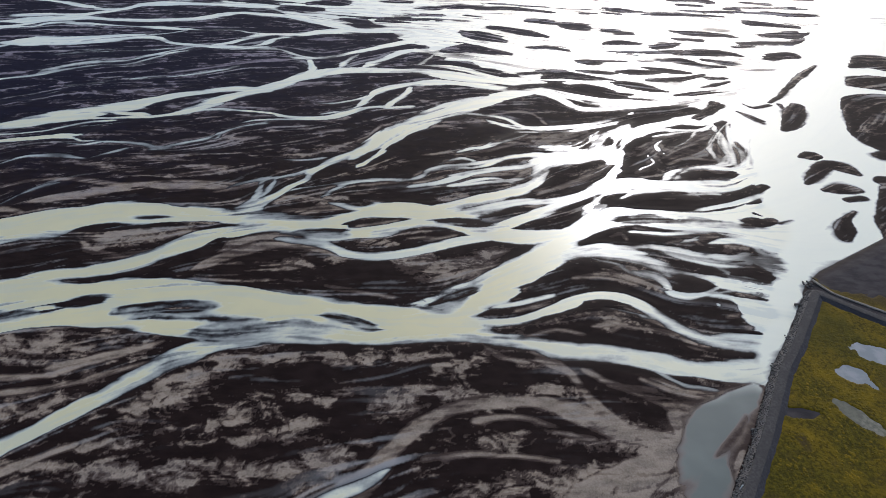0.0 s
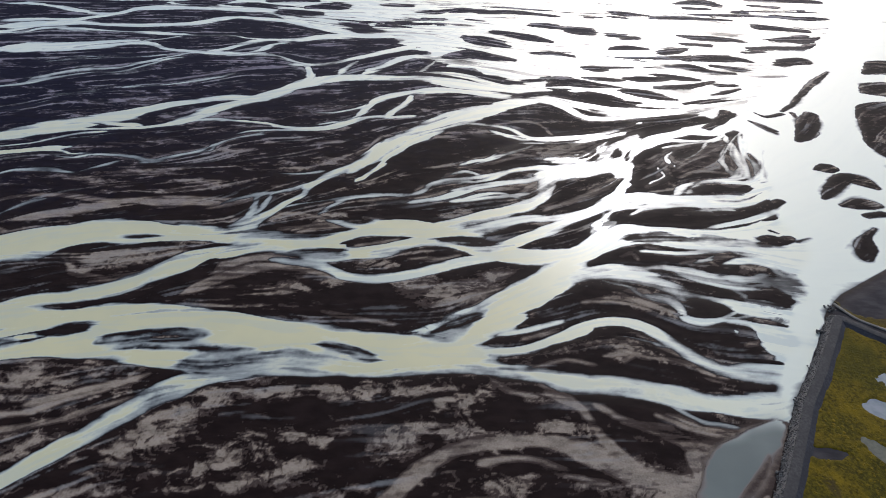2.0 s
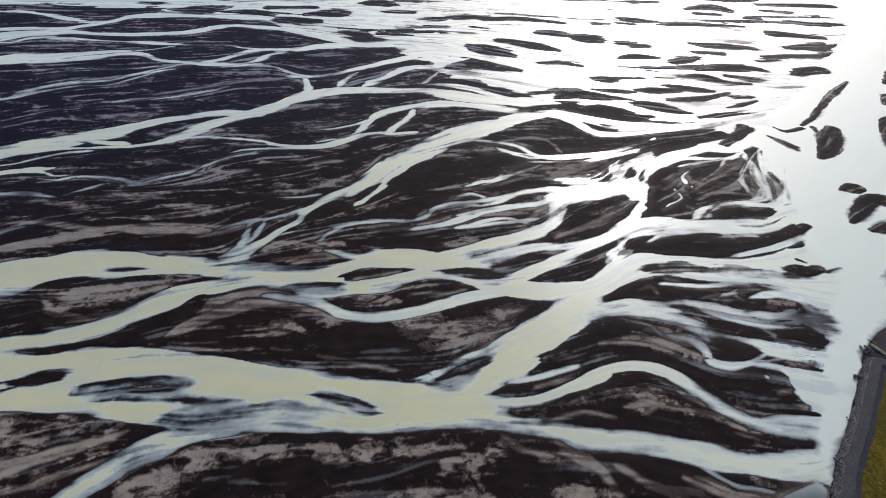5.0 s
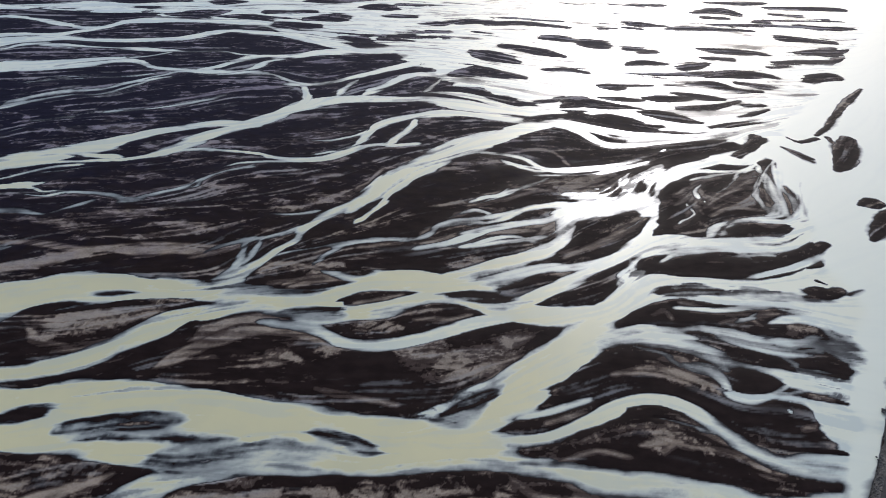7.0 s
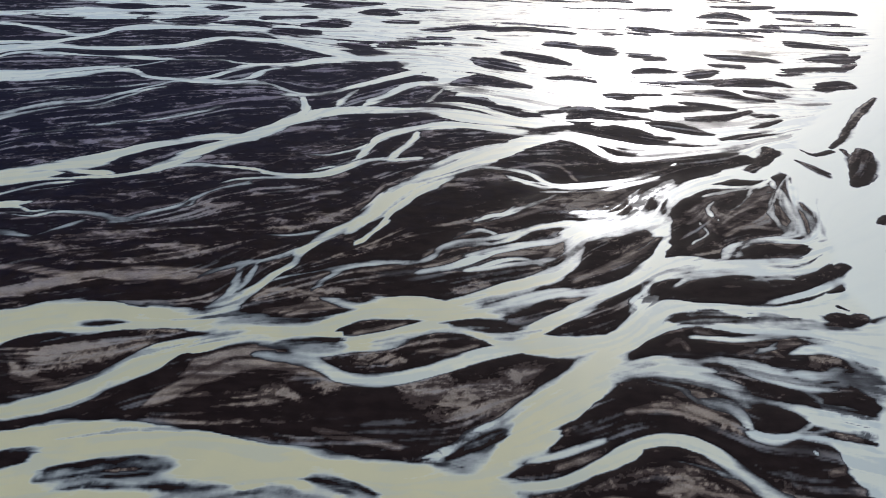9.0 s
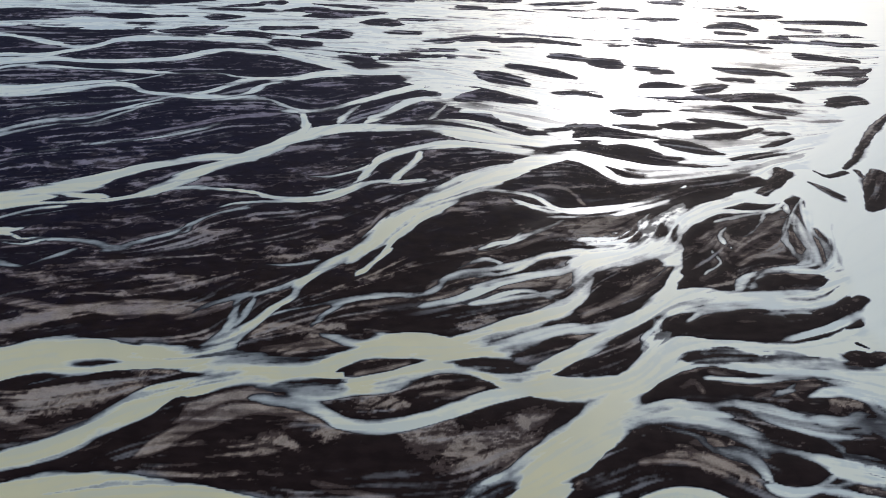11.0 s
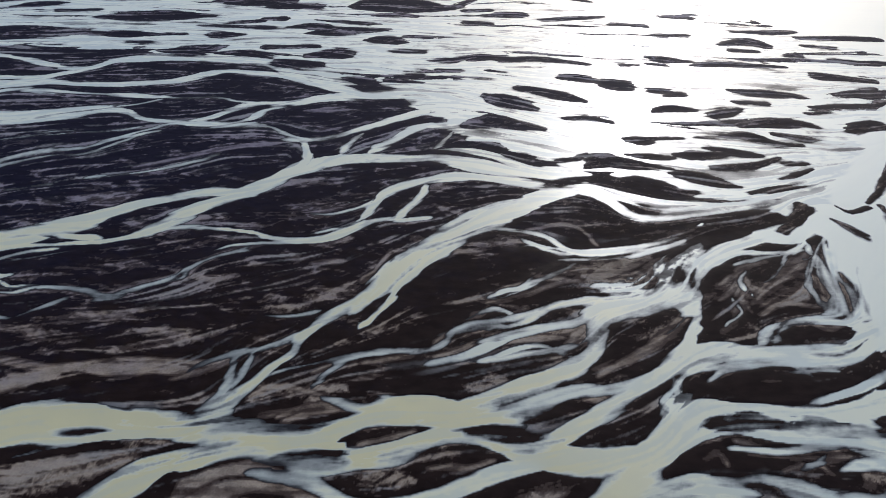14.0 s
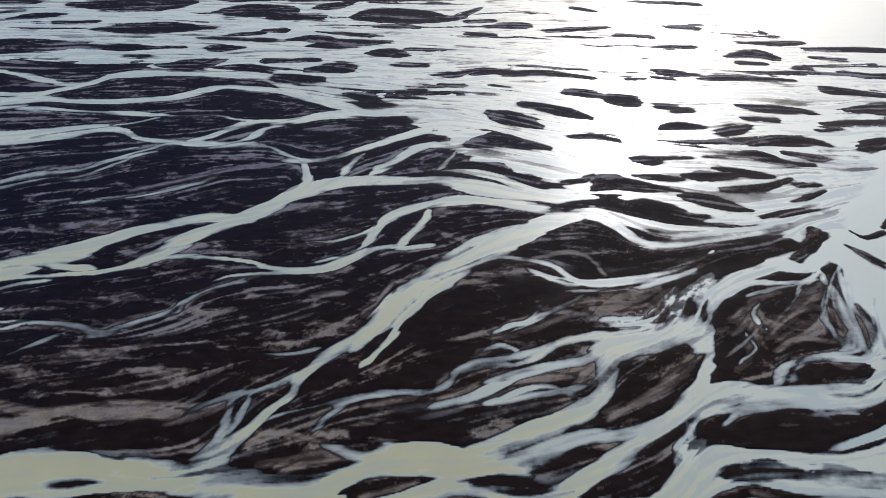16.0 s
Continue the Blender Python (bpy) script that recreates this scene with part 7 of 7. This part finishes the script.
# ---- ponds and moss ----
PONDS = [(127.2, 113.6, 7.6, 3.6, -22, 1), (115.4, 106.4, 4.3, 3.0, -14, 2), (118.5, 103.2, 2.2, 0.9, -60, 3), (140.5, 104.5, 5.5, 2.6, 30, 5)]
MUDS = [(108.9, 92.6, 6.6, 2.3, -53, 4)]


def within(x, y, p):
    """1 at the middle of a pond, 0 at its uneven shore."""
    cx0, cy0, rx, ry, rot, seed = p
    c, s = math.cos(radians(rot)), math.sin(radians(rot))
    a, b = ((x - cx0) * c + (y - cy0) * s) / rx, (-(x - cx0) * s + (y - cy0) * c) / ry
    return 1 - np.hypot(a, b) + 0.28 * fractal(x / 2.6 + seed * 7, y / 2.6, 101 + seed, 3)


def patch(name, keep, x, y, z, mat, values=None):
    """A sheet of the kept points of a square grid."""
    ny_, nx_ = x.shape
    cell = keep[:-1, :-1] & keep[1:, :-1] & keep[:-1, 1:] & keep[1:, 1:]
    r, c = np.nonzero(cell)
    i = r * nx_ + c
    quads = np.stack((i, i + 1, i + nx_ + 1, i + nx_), 1)
    used, inv = np.unique(quads, return_inverse=True)
    me = bpy.data.meshes.new(name)
    me.vertices.add(len(used))
    me.vertices.foreach_set("co", np.stack((x.ravel()[used], y.ravel()[used], z.ravel()[used]), 1).astype(np.float32).ravel())
    me.loops.add(quads.size)
    me.loops.foreach_set("vertex_index", inv.ravel().astype(np.int32))
    me.polygons.add(len(quads))
    me.polygons.foreach_set("loop_start", np.arange(0, quads.size, 4, dtype=np.int32))
    me.polygons.foreach_set("use_smooth", np.ones(len(quads), bool))
    me.update(calc_edges=True)
    for key, val in (values or {}).items():
        me.attributes.new(key, "FLOAT", "POINT").data.foreach_set("value", val.ravel()[used].astype(np.float32))
    me.materials.append(mat)
    return new(name, me)


mx, my = np.meshgrid(np.arange(20, 230, 0.5), np.arange(-10, 152, 0.5))
off = side(mx.ravel(), my.ravel(), CREST).reshape(mx.shape) + 0.9 * fractal(mx / 5, my / 5, 111, 3)
# the side ramp keeps a notch of gravel in the moss
ramp = 1.25 - np.hypot((mx - 94.6 + 0.5 * (my - 93.2)) / 4.6, (my - 93.2) / 1.5) + 0.3 * lattice(mx / 1.5, my / 1.5, 113)
relief = 0.10 * fractal(mx / 4, my / 4, 121, 3) + 0.05 * lattice(mx / 0.9, my / 0.9, 125)
hollow = np.full(mx.shape, -1.0)
for p in PONDS:
    hollow = np.maximum(hollow, within(mx, my, p))
for p in MUDS:
    hollow = np.maximum(hollow, within(mx, my, p))
peat = np.clip(1.4 - np.hypot((mx - 91.3) / 1.3, (my - 84.6) / 2.2) + 0.8 * lattice(mx / 1.2, my / 1.2, 131), 0, 1)
peat = np.maximum(peat, np.clip(1.2 * fractal(mx / 9, my / 9, 141, 4) - 0.3, 0, 0.7))
# the sheet dips under the gravel at its rim and under the ponds at their shores
grass = off > 2.6
mz = 1.02 + 0.6 * relief - np.clip(0.16 + 0.9 * hollow, 0, 0.5) - 1.2 * np.clip((5.5 - off) / 2.2, 0, 1) - np.clip(1.5 * ramp, 0, 0.8)
# uneven moss, plus a southward ramp that paints lens and sun-angle falloff
moss_dim = np.clip(0.25 + 1.3 * fractal(mx / 14, my / 14, 171, 4) + np.clip((98 - my) / 40, 0, 0.6), 0, 0.9)
tagged(patch("meadow", grass, mx, my, mz, MEADOW, {"peat": peat, "moss_dim": moss_dim}), "wet yellow-green moss and grass behind the embankment", "meadow", kind="structure")
# a grassy fringe and a pale track beyond the corner
TRACKLINE = [(124.2, 147.0), (125.6, 143.8), (127.6, 139.9), (131.6, 137.2), (140, 131.6), (166, 114), (262, 56)]
toff = side(mx.ravel(), my.ravel(), TRACKLINE).reshape(mx.shape)
rim = -0.8 - 7.0 * np.clip((mx - 126.5) / 16, 0, 1) + 2.0 * fractal(mx / 4, my / 4, 151, 3)
fringe = (toff < 0.2) & (toff > -14) & (mx > 125)
tagged(patch("meadow", fringe, mx, my, 0.98 + relief - np.clip((rim - toff) * 0.35 + 0.2, 0, 1.5), MEADOW, {"peat": np.clip(0.35 - 0.12 * toff, 0, 0.95)}), "thin brownish grass fringe beside the pale track", "meadow", kind="structure")
tagged(new("road", mesh_of(swept(TRACKLINE, ((-0.45, 0.9), (-0.25, 1.10), (0.1, 1.13), (0.4, 1.10), (0.6, 0.9)), 0.7, 0.10, 9), "road", TRACK, True)), "narrow pale gravel track beside the grass", "road", kind="structure")
for p in PONDS:
    text = "narrow grey outlet of a pond amid moss" if p[5] == 3 else "small grey pond mirroring the sky amid moss"
    tagged(patch("pond", within(mx, my, p) > -0.35, mx, my, np.full(mx.shape, 0.86 - 0.005 * (p[5] == 3)), POND), text, "pond", "ponds in the moss")
for p in MUDS:
    tagged(patch("mud_flat", within(mx, my, p) > -0.35, mx, my, 0.87 + 0.25 * relief, MUD), "drained pond of pale grey-green mud amid moss", "mud flat")
# tussocks
rng = np.random.RandomState(9)
verts, faces = [], []
while len(faces) < 30000:
    x, y = rng.uniform(62, 160), rng.uniform(58, 136)
    i, j = int((x - 20) / 0.5), int((y + 10) / 0.5)
    if off[j, i] < 6.2 or hollow[j, i] > -0.25 or ramp[j, i] > -0.3 or lattice(np.array([x / 5]), np.array([y / 5]), 161)[0] < rng.uniform(-0.5, 0.4):
        continue
    r, h, b = rng.uniform(0.25, 0.6), rng.uniform(0.02, 0.07), len(verts)
    n = 6
    for k in range(n):
        a = 6.283 * (k + rng.rand() * 0.5) / n
        verts.append((x + r * math.cos(a), y + r * math.sin(a), mz[j, i] - 0.05))
    for k in range(n):
        a = 6.283 * (k + rng.rand() * 0.5) / n
        verts.append((x + 0.6 * r * math.cos(a), y + 0.6 * r * math.sin(a), mz[j, i] + h * rng.uniform(0.5, 0.8)))
    verts.append((x + rng.uniform(-0.1, 0.1), y + rng.uniform(-0.1, 0.1), mz[j, i] + h))
    for k in range(n):
        faces += [(b + k, b + (k + 1) % n, b + n + (k + 1) % n, b + n + k), (b + n + k, b + n + (k + 1) % n, b + 2 * n)]
me = bpy.data.meshes.new("grass_tussocks")
me.from_pydata(verts, [], faces)
me.materials.append(MEADOW)
me.attributes.new("peat", "FLOAT", "POINT")
for pol in me.polygons:
    pol.use_smooth = True
tagged(new("grass_tussocks", me), "small yellow-green grass tussocks on the wet moss", "grass", kind="stuff")
# a slim white marker on the embankment's river side
post = tagged(new("marker_post"), "slim white wooden marker post on the embankment face", "post")
post.matrix_basis = pose(70.5, 72.0, 0.25, 0, 6, 20)
bm = bmesh.new()
bmesh.ops.create_cone(bm, cap_ends=True, segments=10, radius1=0.11, radius2=0.09, depth=2.2)
bmesh.ops.translate(bm, vec=(0, 0, 1.1), verts=bm.verts)
part("shaft", bm, PAINT, post)
bm = bmesh.new()
bmesh.ops.create_cube(bm, size=1)
bmesh.ops.scale(bm, vec=(0.8, 0.07, 0.2), verts=bm.verts)
bmesh.ops.bevel(bm, geom=bm.edges[:], offset=0.01, segments=1, affect="EDGES")
bmesh.ops.translate(bm, vec=(0.05, 0, 2.05), verts=bm.verts)
part("board", bm, PAINT, post, "small white board")
